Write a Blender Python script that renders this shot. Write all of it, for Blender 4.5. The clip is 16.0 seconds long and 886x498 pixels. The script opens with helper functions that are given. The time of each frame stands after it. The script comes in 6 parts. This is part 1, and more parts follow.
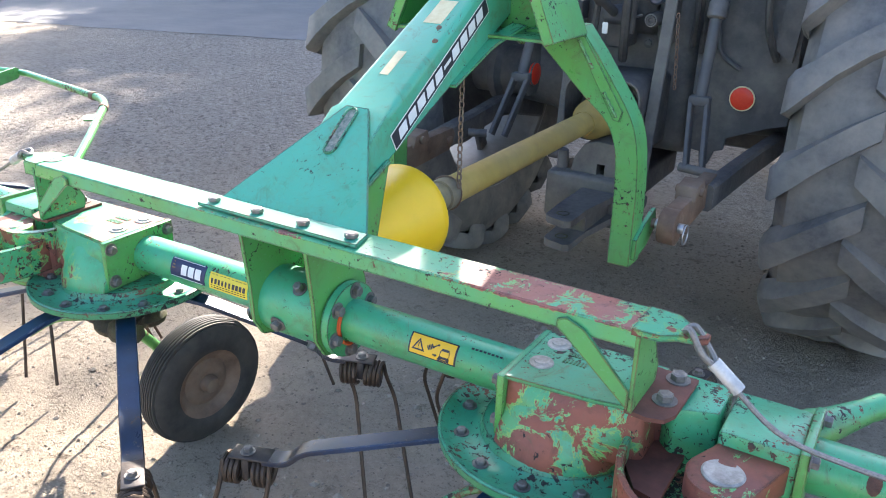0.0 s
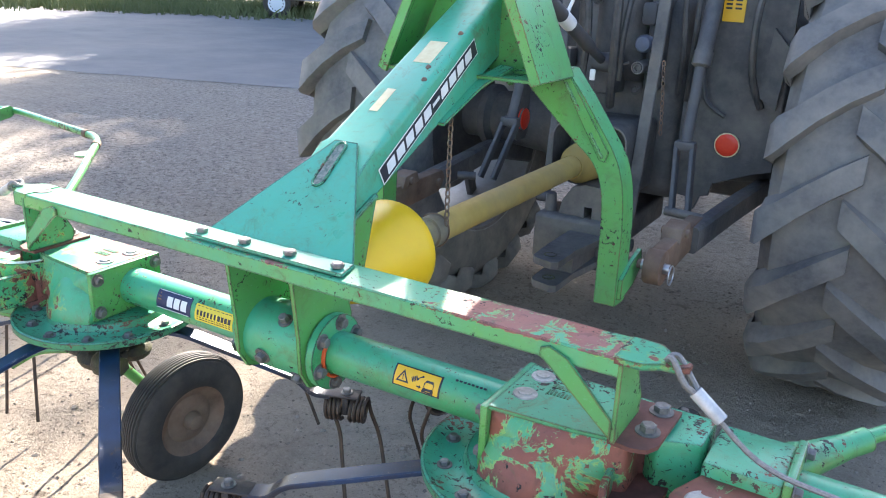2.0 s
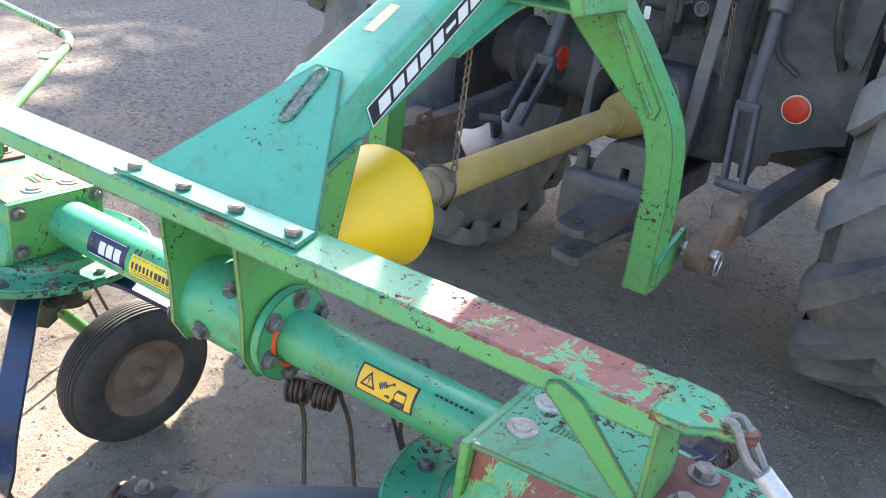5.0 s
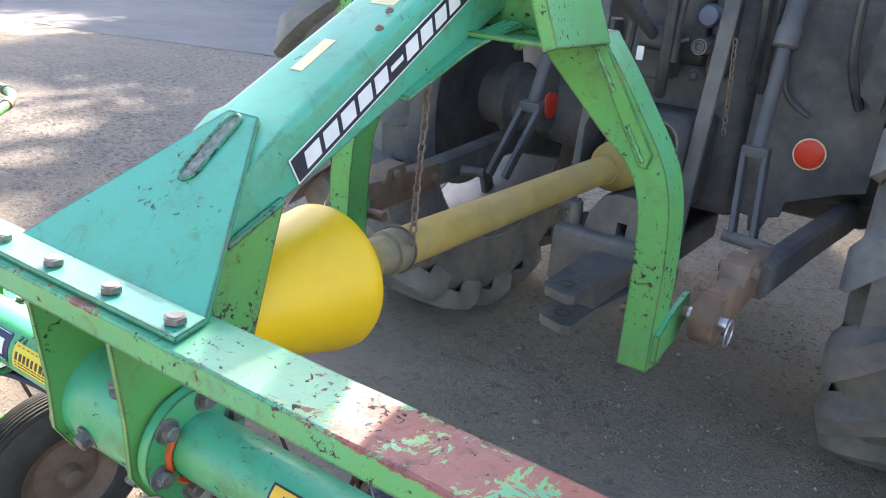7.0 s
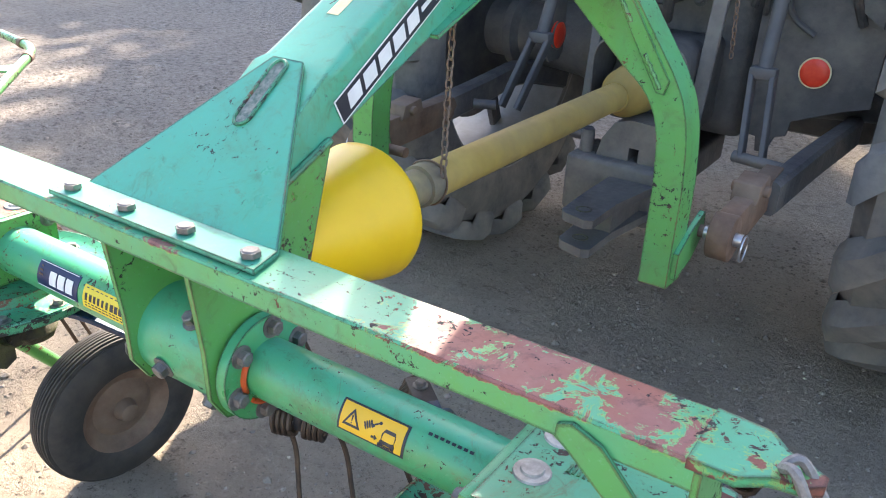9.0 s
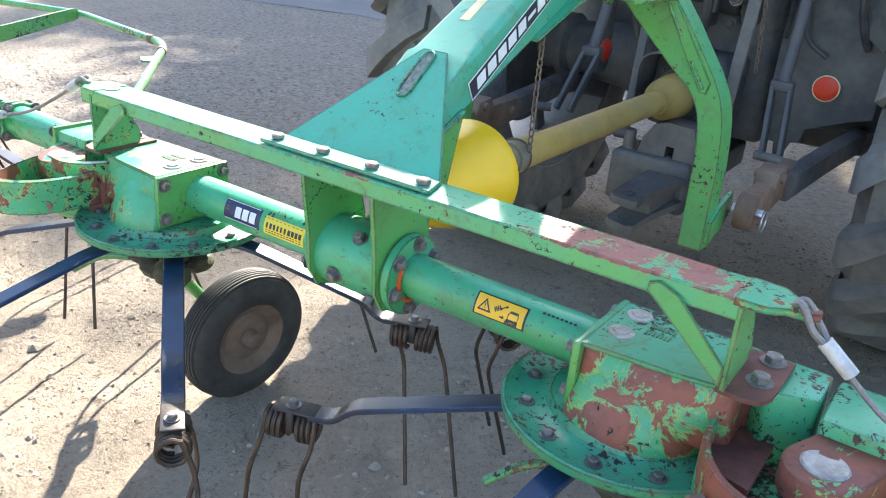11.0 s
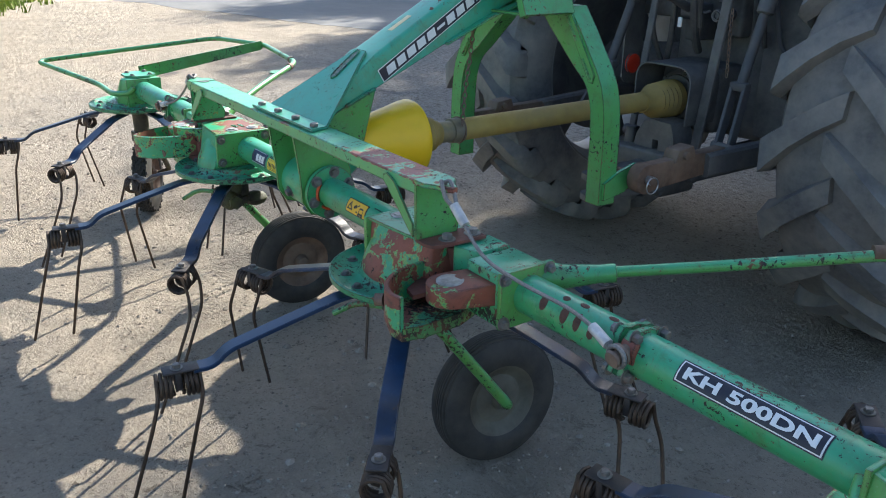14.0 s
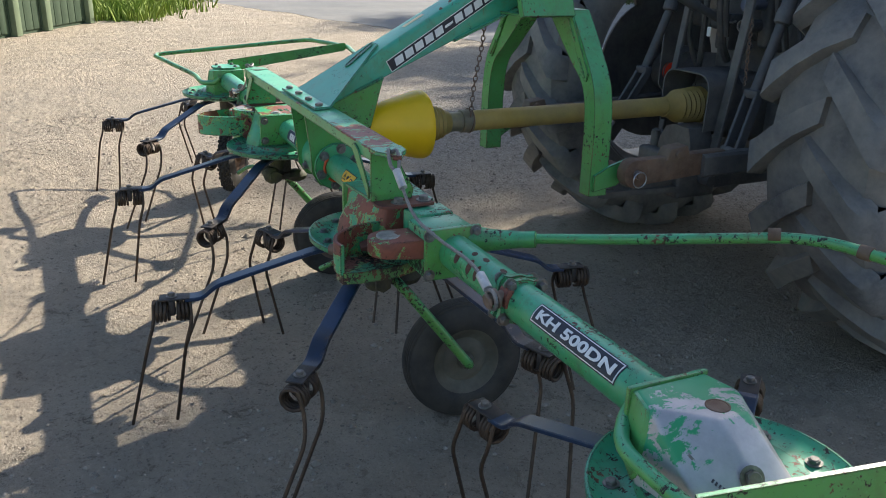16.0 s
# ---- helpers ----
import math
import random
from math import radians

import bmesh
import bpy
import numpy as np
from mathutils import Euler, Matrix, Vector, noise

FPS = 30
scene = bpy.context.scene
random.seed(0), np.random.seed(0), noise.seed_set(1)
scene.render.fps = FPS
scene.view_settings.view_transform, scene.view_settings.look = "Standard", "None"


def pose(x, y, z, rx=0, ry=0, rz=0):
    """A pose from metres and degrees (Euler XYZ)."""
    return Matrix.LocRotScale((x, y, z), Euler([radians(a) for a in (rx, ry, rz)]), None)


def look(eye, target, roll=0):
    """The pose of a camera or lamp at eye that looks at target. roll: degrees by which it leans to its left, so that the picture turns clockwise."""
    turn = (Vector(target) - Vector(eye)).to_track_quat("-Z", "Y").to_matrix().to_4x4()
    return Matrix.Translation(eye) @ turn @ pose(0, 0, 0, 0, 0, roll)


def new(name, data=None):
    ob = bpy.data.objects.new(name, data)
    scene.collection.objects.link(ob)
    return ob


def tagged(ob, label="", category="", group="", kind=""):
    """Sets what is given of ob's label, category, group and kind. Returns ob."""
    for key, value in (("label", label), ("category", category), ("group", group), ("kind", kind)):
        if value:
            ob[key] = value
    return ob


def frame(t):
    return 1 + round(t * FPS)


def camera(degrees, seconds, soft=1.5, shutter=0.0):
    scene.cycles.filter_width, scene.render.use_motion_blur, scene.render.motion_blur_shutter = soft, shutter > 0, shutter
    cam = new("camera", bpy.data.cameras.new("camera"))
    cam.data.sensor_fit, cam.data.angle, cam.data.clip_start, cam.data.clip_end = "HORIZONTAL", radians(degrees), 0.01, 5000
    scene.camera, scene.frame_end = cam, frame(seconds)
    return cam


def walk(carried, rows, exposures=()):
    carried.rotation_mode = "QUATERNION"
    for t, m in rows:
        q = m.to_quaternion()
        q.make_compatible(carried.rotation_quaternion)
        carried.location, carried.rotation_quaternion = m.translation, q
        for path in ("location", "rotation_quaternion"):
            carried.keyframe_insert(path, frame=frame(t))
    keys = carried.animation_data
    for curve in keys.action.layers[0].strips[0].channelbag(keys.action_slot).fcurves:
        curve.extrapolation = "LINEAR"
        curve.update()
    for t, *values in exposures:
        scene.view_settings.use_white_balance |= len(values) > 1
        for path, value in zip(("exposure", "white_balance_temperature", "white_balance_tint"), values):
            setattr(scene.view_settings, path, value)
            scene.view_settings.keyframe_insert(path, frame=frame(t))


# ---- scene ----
cam = camera(56.7, 16.0, 1.0)
PATH = [
    (0, (0.993, -1.059, 1.42), (0.04, 0.522, 0.65), 1.4),
    (0.5, (0.991, -1.067, 1.412), (0.073, 0.545, 0.662), 1.8),
    (1, (0.996, -1.082, 1.401), (0.08, 0.553, 0.703), 2.1),
    (1.5, (1.002, -1.084, 1.388), (0.07, 0.551, 0.71), 2.7),
    (2, (1.013, -1.072, 1.392), (0.053, 0.556, 0.738), 2.3),
    (2.5, (1.019, -1.063, 1.386), (0.04, 0.557, 0.741), 2.2),
    (3, (1.035, -1.059, 1.387), (0.048, 0.549, 0.723), 2.1),
    (3.2, (1.053, -1.048, 1.398), (0.071, 0.559, 0.726), 2.2),
    (5.3, (0.849, -0.71, 1.321), (-0.12, 0.82, 0.472), 7.2),
    (5.5, (0.844, -0.691, 1.317), (-0.13, 0.824, 0.449), 7.0),
    (6, (0.824, -0.583, 1.296), (-0.149, 0.942, 0.443), 7.4),
    (6.5, (0.813, -0.517, 1.279), (-0.192, 1.041, 0.53), 7.2),
    (7, (0.815, -0.494, 1.272), (-0.215, 1.076, 0.584), 5.3),
    (7.5, (0.817, -0.498, 1.274), (-0.215, 1.067, 0.577), 3.9),
    (8, (0.821, -0.512, 1.281), (-0.213, 1.046, 0.572), 3.1),
    (8.5, (0.815, -0.547, 1.291), (-0.213, 0.99, 0.528), 2.4),
    (9, (0.807, -0.591, 1.291), (-0.176, 0.938, 0.456), 3.0),
    (9.5, (0.804, -0.621, 1.298), (-0.165, 0.909, 0.451), 4.2),
    (9.7, (0.805, -0.632, 1.302), (-0.162, 0.896, 0.446), 4.5),
    (11.8, (1.195, -1.243, 1.353), (0.076, 0.243, 0.619), 4.8),
    (12, (1.307, -1.253, 1.366), (0.111, 0.168, 0.625), 4.1),
    (12.5, (1.511, -1.287, 1.366), (0.226, 0.041, 0.601), 3.1),
    (13, (1.721, -1.167, 1.387), (0.333, 0.045, 0.61), 1.5),
    (13.5, (1.931, -0.996, 1.388), (0.456, 0.13, 0.641), 0.4),
    (14, (2.113, -0.968, 1.378), (0.6, 0.117, 0.649), 0.9),
    (14.5, (2.301, -0.887, 1.372), (0.721, 0.098, 0.643), 1.4),
    (15, (2.486, -0.743, 1.353), (0.817, 0.078, 0.617), 0.7),
    (15.5, (2.569, -0.723, 1.353), (0.875, 0.052, 0.624), 0.7),
    (16, (2.585, -0.727, 1.355), (0.895, 0.083, 0.658), 1.5),
]
walk(cam, [(t, look(eye, target, roll)) for t, eye, target, roll in PATH], [(0.0, 2.50, 6200, 15), (3.2, 2.60, 6200, 16), (5.5, 2.68, 6450, 17), (9.7, 2.64, 6600, 17), (11.8, 2.20, 5900, 9), (12.5, 1.70, 5850, 9), (13.0, 1.52, 5850, 8), (14.0, 1.44, 5850, 8), (15.0, 1.26, 6050, 8), (16.0, 1.10, 6200, 9)])

# ---- world, sun, exposure ----
SUN_AZ = Vector((-0.452, 0.892, 0.0)).normalized()
SUN_EL = radians(34)
sun_dir = Vector((SUN_AZ.x * math.cos(SUN_EL), SUN_AZ.y * math.cos(SUN_EL), math.sin(SUN_EL)))
world = bpy.data.worlds.new("sky")
scene.world = world
world.use_nodes = True
wn = world.node_tree
sky = wn.nodes.new("ShaderNodeTexSky")
sky.sky_type = "NISHITA"
sky.sun_disc = False
sky.sun_elevation = SUN_EL
sky.sun_rotation = math.atan2(SUN_AZ.x, SUN_AZ.y)
sky.dust_density = 1.6
wn.nodes["Background"].inputs["Strength"].default_value = 0.100
wn.links.new(sky.outputs[0], wn.nodes["Background"].inputs["Color"])
sun_lamp = bpy.data.lights.new("sun", "SUN")
sun_lamp.energy = 5.0
sun_lamp.angle = radians(0.6)
sun_lamp.color = (1.0, 0.90, 0.74)
sun_ob = new("sun", sun_lamp)
sun_ob.matrix_basis = look(sun_dir * 40, (0, 0, 0))

# ---- materials ----


class Mat:
    """A small wrapper to write node materials briefly."""

    def __init__(self, name):
        self.m = bpy.data.materials.new(name)
        self.m.use_nodes = True
        self.t = self.m.node_tree
        self.b = self.t.nodes["Principled BSDF"]
        self.co = self.t.nodes.new("ShaderNodeTexCoord")

    def node(self, kind, **ins):
        n = self.t.nodes.new(kind)
        for k, v in ins.items():
            key = k.replace("_", " ")
            if isinstance(v, bpy.types.NodeSocket):
                self.t.links.new(v, n.inputs[key])
            else:
                n.inputs[key].default_value = v
        return n

    def noise(self, scale, detail=4.0, rough=0.55, dist=0.0, vec=None):
        n = self.node("ShaderNodeTexNoise", Scale=scale, Detail=detail, Roughness=rough, Distortion=dist)
        self.t.links.new(vec or self.co.outputs["Object"], n.inputs["Vector"])
        return n.outputs["Fac"]

    def voronoi(self, scale, feature="F1", vec=None):
        n = self.node("ShaderNodeTexVoronoi", Scale=scale)
        n.feature = feature
        self.t.links.new(vec or self.co.outputs["Object"], n.inputs["Vector"])
        return n.outputs["Distance"]

    def ramp(self, fac, lo, hi):
        n = self.node("ShaderNodeMapRange", Value=fac)
        n.inputs["From Min"].default_value = lo
        n.inputs["From Max"].default_value = hi
        n.clamp = True
        return n.outputs["Result"]

    def mix(self, fac, a, b):
        n = self.t.nodes.new("ShaderNodeMix")
        n.data_type = "RGBA"
        for sock, v in ((n.inputs[0], fac), (n.inputs[6], a), (n.inputs[7], b)):
            if isinstance(v, bpy.types.NodeSocket):
                self.t.links.new(v, sock)
            elif sock == n.inputs[0]:
                sock.default_value = v
            else:
                sock.default_value = (*v, 1.0)
        return n.outputs[2]

    def math(self, op, a, b=0.0):
        n = self.t.nodes.new("ShaderNodeMath")
        n.operation = op
        for i, v in enumerate((a, b)):
            if isinstance(v, bpy.types.NodeSocket):
                self.t.links.new(v, n.inputs[i])
            else:
                n.inputs[i].default_value = v
        return n.outputs[0]

    def set(self, **ins):
        for k, v in ins.items():
            s = self.b.inputs[k.replace("_", " ")]
            if isinstance(v, bpy.types.NodeSocket):
                self.t.links.new(v, s)
            elif isinstance(v, tuple) and len(v) == 3:
                s.default_value = (*v, 1.0)
            else:
                s.default_value = v
        return self

    def bump(self, height, strength=0.3, dist=0.002, after=None):
        n = self.node("ShaderNodeBump", Strength=strength, Distance=dist, Height=height)
        if after is not None:
            self.t.links.new(after, n.inputs["Normal"])
        self.t.links.new(n.outputs[0], self.b.inputs["Normal"])
        return n.outputs[0]


def paint(name, green, chips=0.3, primer=0.0, fade=0.5, beam=False, faded=(0.060, 0.385, 0.240)):
    """Old green machine paint: faded tones, sky tint on upward faces, clustered dark chips, worn edges, red primer
    where it has peeled in sheets.
    """
    m = Mat(name)
    n1 = m.noise(7, 6, 0.62)
    n2 = m.noise(60, 4, 0.6)
    base = m.mix(m.ramp(n1, 0.35, 0.68), green, tuple(g * (1 - fade) + t * fade for g, t in zip(green, faded)))
    base = m.mix(m.math("MULTIPLY", m.ramp(n2, 0.45, 0.75), 0.25), base, (0.13, 0.29, 0.12))
    # upward faces tinted blue-green: the sky's light put into the paint colour
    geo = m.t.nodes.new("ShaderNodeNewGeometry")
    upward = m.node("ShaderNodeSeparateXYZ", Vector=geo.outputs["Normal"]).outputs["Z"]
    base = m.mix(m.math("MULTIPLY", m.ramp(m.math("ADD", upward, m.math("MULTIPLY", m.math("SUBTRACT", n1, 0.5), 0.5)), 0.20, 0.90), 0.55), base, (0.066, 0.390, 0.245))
    streak = m.noise(22, 8, 0.75, 1.2)
    grime = m.math("MULTIPLY", m.ramp(m.noise(4, 7, 0.72), 0.48, 0.70), m.math("MULTIPLY", m.ramp(streak, 0.38, 0.60), 0.60))
    base = m.mix(grime, base, (0.13, 0.15, 0.065))
    # dull patches, rusty weeping stains, and fine scuffs
    base = m.mix(m.math("MULTIPLY", m.ramp(m.noise(13, 8, 0.74, 0.8), 0.55, 0.72), 0.55), base, (0.085, 0.145, 0.050))
    base = m.mix(m.math("MULTIPLY", m.ramp(m.noise(9, 9, 0.80, 1.6), 0.585, 0.68), 0.65), base, (0.150, 0.095, 0.035))
    base = m.mix(m.math("MULTIPLY", m.ramp(m.noise(150, 5, 0.75), 0.60, 0.68), 0.45), base, (0.16, 0.40, 0.22))
    core = None
    rough = m.math("ADD", m.math("MULTIPLY", n1, 0.26), 0.19)
    if primer > 0:
        p = m.noise(26 if beam else 17, 11, 0.74, 0.5)
        big = m.noise(5, 3, 0.5)
        p = m.math("ADD", p, m.math("MULTIPLY", m.math("SUBTRACT", big, 0.5), 0.45 if beam else 0.85))
        if beam:
            sep = m.node("ShaderNodeSeparateXYZ", Vector=m.co.outputs["Object"])
            along = m.ramp(sep.outputs["X"], 0.27, 0.44)
            top = m.ramp(sep.outputs["Z"], 0.860, 0.868)
            p = m.math("ADD", p, m.math("SUBTRACT", m.math("MULTIPLY", along, m.math("MULTIPLY", top, 0.272)), 0.19))
        if beam:
            strip = m.math("MULTIPLY", m.ramp(sep.outputs["Y"], -0.014, -0.022), m.math("MULTIPLY", top, m.ramp(m.math("ABSOLUTE", sep.outputs["X"]), 0.205, 0.19)))
            p = m.math("ADD", p, m.math("MULTIPLY", strip, 0.20))
        lim = 0.62 - primer * 0.22
        halo = m.ramp(m.math("ADD", p, m.math("MULTIPLY", m.math("SUBTRACT", streak, 0.5), 0.30)), lim - 0.034, lim - 0.024)
        base = m.mix(m.math("MULTIPLY", halo, 0.65), base, (0.24, 0.44, 0.10))
        core = m.ramp(p, lim, lim + 0.006)
        prim = m.mix(m.noise(45, 6, 0.7), (0.20, 0.062, 0.048), (0.38, 0.165, 0.138)) if beam else m.mix(m.noise(45, 6, 0.7), (0.125, 0.038, 0.026), (0.27, 0.095, 0.068))
        prim = m.mix(m.math("MULTIPLY", m.ramp(m.noise(19, 7, 0.75, 0.6), 0.53, 0.66), 0.75), prim, (0.060, 0.036, 0.028))
        prim = m.mix(m.math("MULTIPLY", m.ramp(m.noise(8, 5, 0.6), 0.45, 0.6), 0.35), prim, (0.33, 0.085, 0.030))
        base = m.mix(core, base, prim)
        rough = m.math("ADD", m.math("MULTIPLY", core, 0.25), rough)
    bev = m.node("ShaderNodeBevel", Radius=0.007)
    bev.samples = 4
    dot = m.t.nodes.new("ShaderNodeVectorMath")
    dot.operation = "DOT_PRODUCT"
    m.t.links.new(bev.outputs[0], dot.inputs[0])
    m.t.links.new(m.t.nodes.new("ShaderNodeNewGeometry").outputs["True Normal"], dot.inputs[1])
    edge = m.ramp(m.math("SUBTRACT", 1.0, dot.outputs["Value"]), 0.02, 0.16)
    # small chips in clusters, and a nibbled line along the edges
    clus = m.math("MULTIPLY", m.math("SUBTRACT", m.noise(6, 3, 0.5), 0.5), 0.55)
    fine = m.noise(85, 6, 0.70, 0.4)
    lim = 0.722 - chips * 0.15
    c1 = m.ramp(m.math("ADD", fine, clus), lim, lim + 0.012)
    c2 = m.ramp(m.math("ADD", m.noise(34, 9, 0.78), m.math("MULTIPLY", edge, 0.27)), 0.665, 0.675)
    base = m.mix(m.math("MULTIPLY", m.ramp(m.math("ADD", streak, m.math("MULTIPLY", edge, 0.22)), 0.58, 0.70), 0.50), base, (0.075, 0.085, 0.035))
    c = m.math("MAXIMUM", c1, c2)
    bare = m.mix(m.ramp(m.noise(11, 4), 0.50, 0.62), (0.020, 0.018, 0.016), (0.16, 0.062, 0.032))
    base = m.mix(c, base, bare)
    m.set(Base_Color=base, Specular_IOR_Level=0.50, Roughness=m.math("ADD", rough, m.math("MULTIPLY", c, 0.3)))
    worn = c if core is None else m.math("ADD", c, core)
    m.bump(m.math("ADD", m.math("MULTIPLY", worn, -0.6), m.math("MULTIPLY", n2, 0.20)), 0.4, 0.0015)
    return m.m


GREEN = (0.055, 0.320, 0.108)
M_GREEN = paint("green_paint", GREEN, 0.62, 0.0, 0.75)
# copy of the green with the sky's blue put in, for gusset and arm
M_SKY_GREEN = paint("sky_tinted_green_paint", (0.060, 0.350, 0.205), 0.36, 0.0, 0.75, False, (0.075, 0.415, 0.300))
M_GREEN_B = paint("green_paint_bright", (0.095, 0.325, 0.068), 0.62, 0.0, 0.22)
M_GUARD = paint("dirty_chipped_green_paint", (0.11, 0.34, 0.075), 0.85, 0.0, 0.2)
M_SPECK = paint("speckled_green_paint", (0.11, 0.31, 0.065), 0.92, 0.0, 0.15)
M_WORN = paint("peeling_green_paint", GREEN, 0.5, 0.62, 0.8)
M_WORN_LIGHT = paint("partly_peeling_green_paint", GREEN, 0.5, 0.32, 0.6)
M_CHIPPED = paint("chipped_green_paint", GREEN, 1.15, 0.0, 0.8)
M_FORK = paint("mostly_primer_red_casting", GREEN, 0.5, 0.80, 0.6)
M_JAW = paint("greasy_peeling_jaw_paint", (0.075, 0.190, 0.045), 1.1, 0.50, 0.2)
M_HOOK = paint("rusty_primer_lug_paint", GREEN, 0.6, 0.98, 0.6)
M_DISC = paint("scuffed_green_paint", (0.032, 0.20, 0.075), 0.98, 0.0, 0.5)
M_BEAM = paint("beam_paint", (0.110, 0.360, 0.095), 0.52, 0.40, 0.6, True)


def plain(name, a, b, scale=20, rough=(0.4, 0.7), metal=0.0, bump=0.2, dist=0.002, dirt=None, dirt_amount=0.0):
    """Two tones mixed by noise, with an optional second layer of dirt."""
    m = Mat(name)
    n1 = m.noise(scale, 6, 0.62)
    n2 = m.noise(scale * 6, 4, 0.6)
    col = m.mix(m.ramp(n1, 0.3, 0.7), a, b)
    if dirt:
        d = m.math("MULTIPLY", m.ramp(m.noise(scale * 0.35, 6, 0.7), 0.42, 0.68), dirt_amount)
        col = m.mix(d, col, dirt)
    m.set(Base_Color=col, Metallic=metal, Roughness=m.math("ADD", m.math("MULTIPLY", n2, rough[1] - rough[0]), rough[0]))
    m.bump(m.math("ADD", n2, n1), bump, dist)
    return m.m


DUST = (0.20, 0.18, 0.15)
M_YELLOW = plain("yellow_plastic", (0.84, 0.50, 0.004), (0.90, 0.56, 0.008), 6, (0.35, 0.5), 0, 0.08, 0.001, (0.45, 0.33, 0.05), 0.25)
M_OCHRE = plain("dirty_yellow_guard", (0.34, 0.225, 0.05), (0.46, 0.33, 0.09), 5, (0.5, 0.75), 0, 0.15, 0.001, (0.16, 0.12, 0.07), 0.75)
M_GREYTUBE = plain("greasy_grey_tube", (0.16, 0.14, 0.11), (0.30, 0.24, 0.12), 14, (0.45, 0.7), 0, 0.2, 0.001, (0.05, 0.045, 0.04), 0.5)


def arm_paint():
    """Dark blue paint on flat bar, rubbed to dull steel in scratches and along the edges."""
    m = Mat("worn_blue_arm_paint")
    n1 = m.noise(14, 7, 0.68)
    wide = m.noise(4.5, 4, 0.6)
    col = m.mix(m.ramp(n1, 0.35, 0.66), (0.008, 0.022, 0.056), (0.014, 0.040, 0.092))
    col = m.mix(m.math("MULTIPLY", m.ramp(wide, 0.46, 0.60), 0.85), col, (0.022, 0.022, 0.026))
    bev = m.node("ShaderNodeBevel", Radius=0.004)
    bev.samples = 4
    dot = m.t.nodes.new("ShaderNodeVectorMath")
    dot.operation = "DOT_PRODUCT"
    m.t.links.new(bev.outputs[0], dot.inputs[0])
    m.t.links.new(m.t.nodes.new("ShaderNodeNewGeometry").outputs["True Normal"], dot.inputs[1])
    edge = m.ramp(m.math("SUBTRACT", 1.0, dot.outputs["Value"]), 0.02, 0.16)
    bare = m.ramp(m.math("ADD", m.noise(48, 9, 0.78, 0.6), m.math("ADD", m.math("MULTIPLY", edge, 0.16), m.math("MULTIPLY", m.math("SUBTRACT", wide, 0.5), 0.4))), 0.62, 0.65)
    col = m.mix(bare, col, m.mix(m.ramp(m.noise(9, 4), 0.45, 0.60), (0.20, 0.20, 0.21), (0.075, 0.050, 0.038)))
    m.set(Base_Color=col, Metallic=m.math("MULTIPLY", bare, 0.5), Roughness=m.math("ADD", m.math("MULTIPLY", n1, 0.30), 0.18))
    m.bump(m.math("ADD", n1, m.math("MULTIPLY", bare, -0.6)), 0.3, 0.0015)
    return m.m


M_BLUE = arm_paint()
M_CLAMP = plain("black_iron_clamp", (0.018, 0.018, 0.021), (0.050, 0.046, 0.044), 26, (0.4, 0.65), 0.3, 0.4, 0.0015, (0.075, 0.050, 0.035), 0.6)
M_TINE = plain("rusty_spring_steel", (0.045, 0.034, 0.028), (0.11, 0.075, 0.05), 30, (0.4, 0.7), 0.6, 0.3, 0.001)
M_BOLT = plain("dull_zinc_bolt", (0.13, 0.125, 0.12), (0.28, 0.265, 0.245), 60, (0.4, 0.65), 0.55, 0.2, 0.0006, (0.10, 0.07, 0.05), 0.6)
M_STEEL = plain("bright_worn_steel", (0.40, 0.40, 0.40), (0.62, 0.61, 0.60), 40, (0.2, 0.45), 0.9, 0.15, 0.0006)
M_FERRULE = plain("dull_pressed_aluminium", (0.50, 0.50, 0.49), (0.68, 0.67, 0.65), 60, (0.45, 0.65), 0.35, 0.3, 0.0008, (0.22, 0.20, 0.18), 0.5)
M_GREASE = plain("greasy_black_iron", (0.020, 0.018, 0.016), (0.06, 0.05, 0.035), 25, (0.45, 0.75), 0.1, 0.6, 0.006, (0.13, 0.14, 0.04), 0.7)
# dusty black iron, tones lifted to carry the glare haze over the tractor
M_TRACTOR = plain("haze_lifted_dusty_iron", (0.040, 0.041, 0.045), (0.085, 0.084, 0.084), 9, (0.42, 0.7), 0.0, 0.5, 0.004, (0.22, 0.20, 0.17), 0.60)
M_HOSE = plain("black_hose_rubber", (0.028, 0.028, 0.030), (0.055, 0.055, 0.057), 16, (0.45, 0.65), 0.0, 0.2, 0.001, (0.17, 0.155, 0.13), 0.5)
M_BLUECAP = plain("blue_grey_plastic", (0.07, 0.09, 0.15), (0.11, 0.13, 0.20), 20, (0.4, 0.6), 0.0, 0.2, 0.001, (0.18, 0.165, 0.14), 0.5)
M_RIMSTEEL = plain("dusty_pale_rim_paint", (0.20, 0.20, 0.195), (0.30, 0.295, 0.28), 10, (0.5, 0.75), 0.0, 0.3, 0.002, (0.17, 0.15, 0.12), 0.7)
M_TRACTOR_L = plain("dusty_grey_iron", (0.055, 0.058, 0.066), (0.095, 0.096, 0.102), 9, (0.5, 0.75), 0.2, 0.3, 0.002, (0.14, 0.125, 0.105), 0.5)
M_RUST = plain("rusty_brown_iron", (0.13, 0.072, 0.045), (0.25, 0.17, 0.12), 22, (0.6, 0.85), 0.2, 0.35, 0.002, DUST, 0.4)
M_PRIMER = plain("red_oxide_primer", (0.095, 0.032, 0.022), (0.215, 0.074, 0.050), 18, (0.6, 0.8), 0.0, 0.3, 0.001, (0.05, 0.03, 0.025), 0.5)
M_REFLECTOR = plain("red_reflector", (0.75, 0.035, 0.015), (0.80, 0.06, 0.02), 90, (0.25, 0.4), 0.0, 0.3, 0.0006)
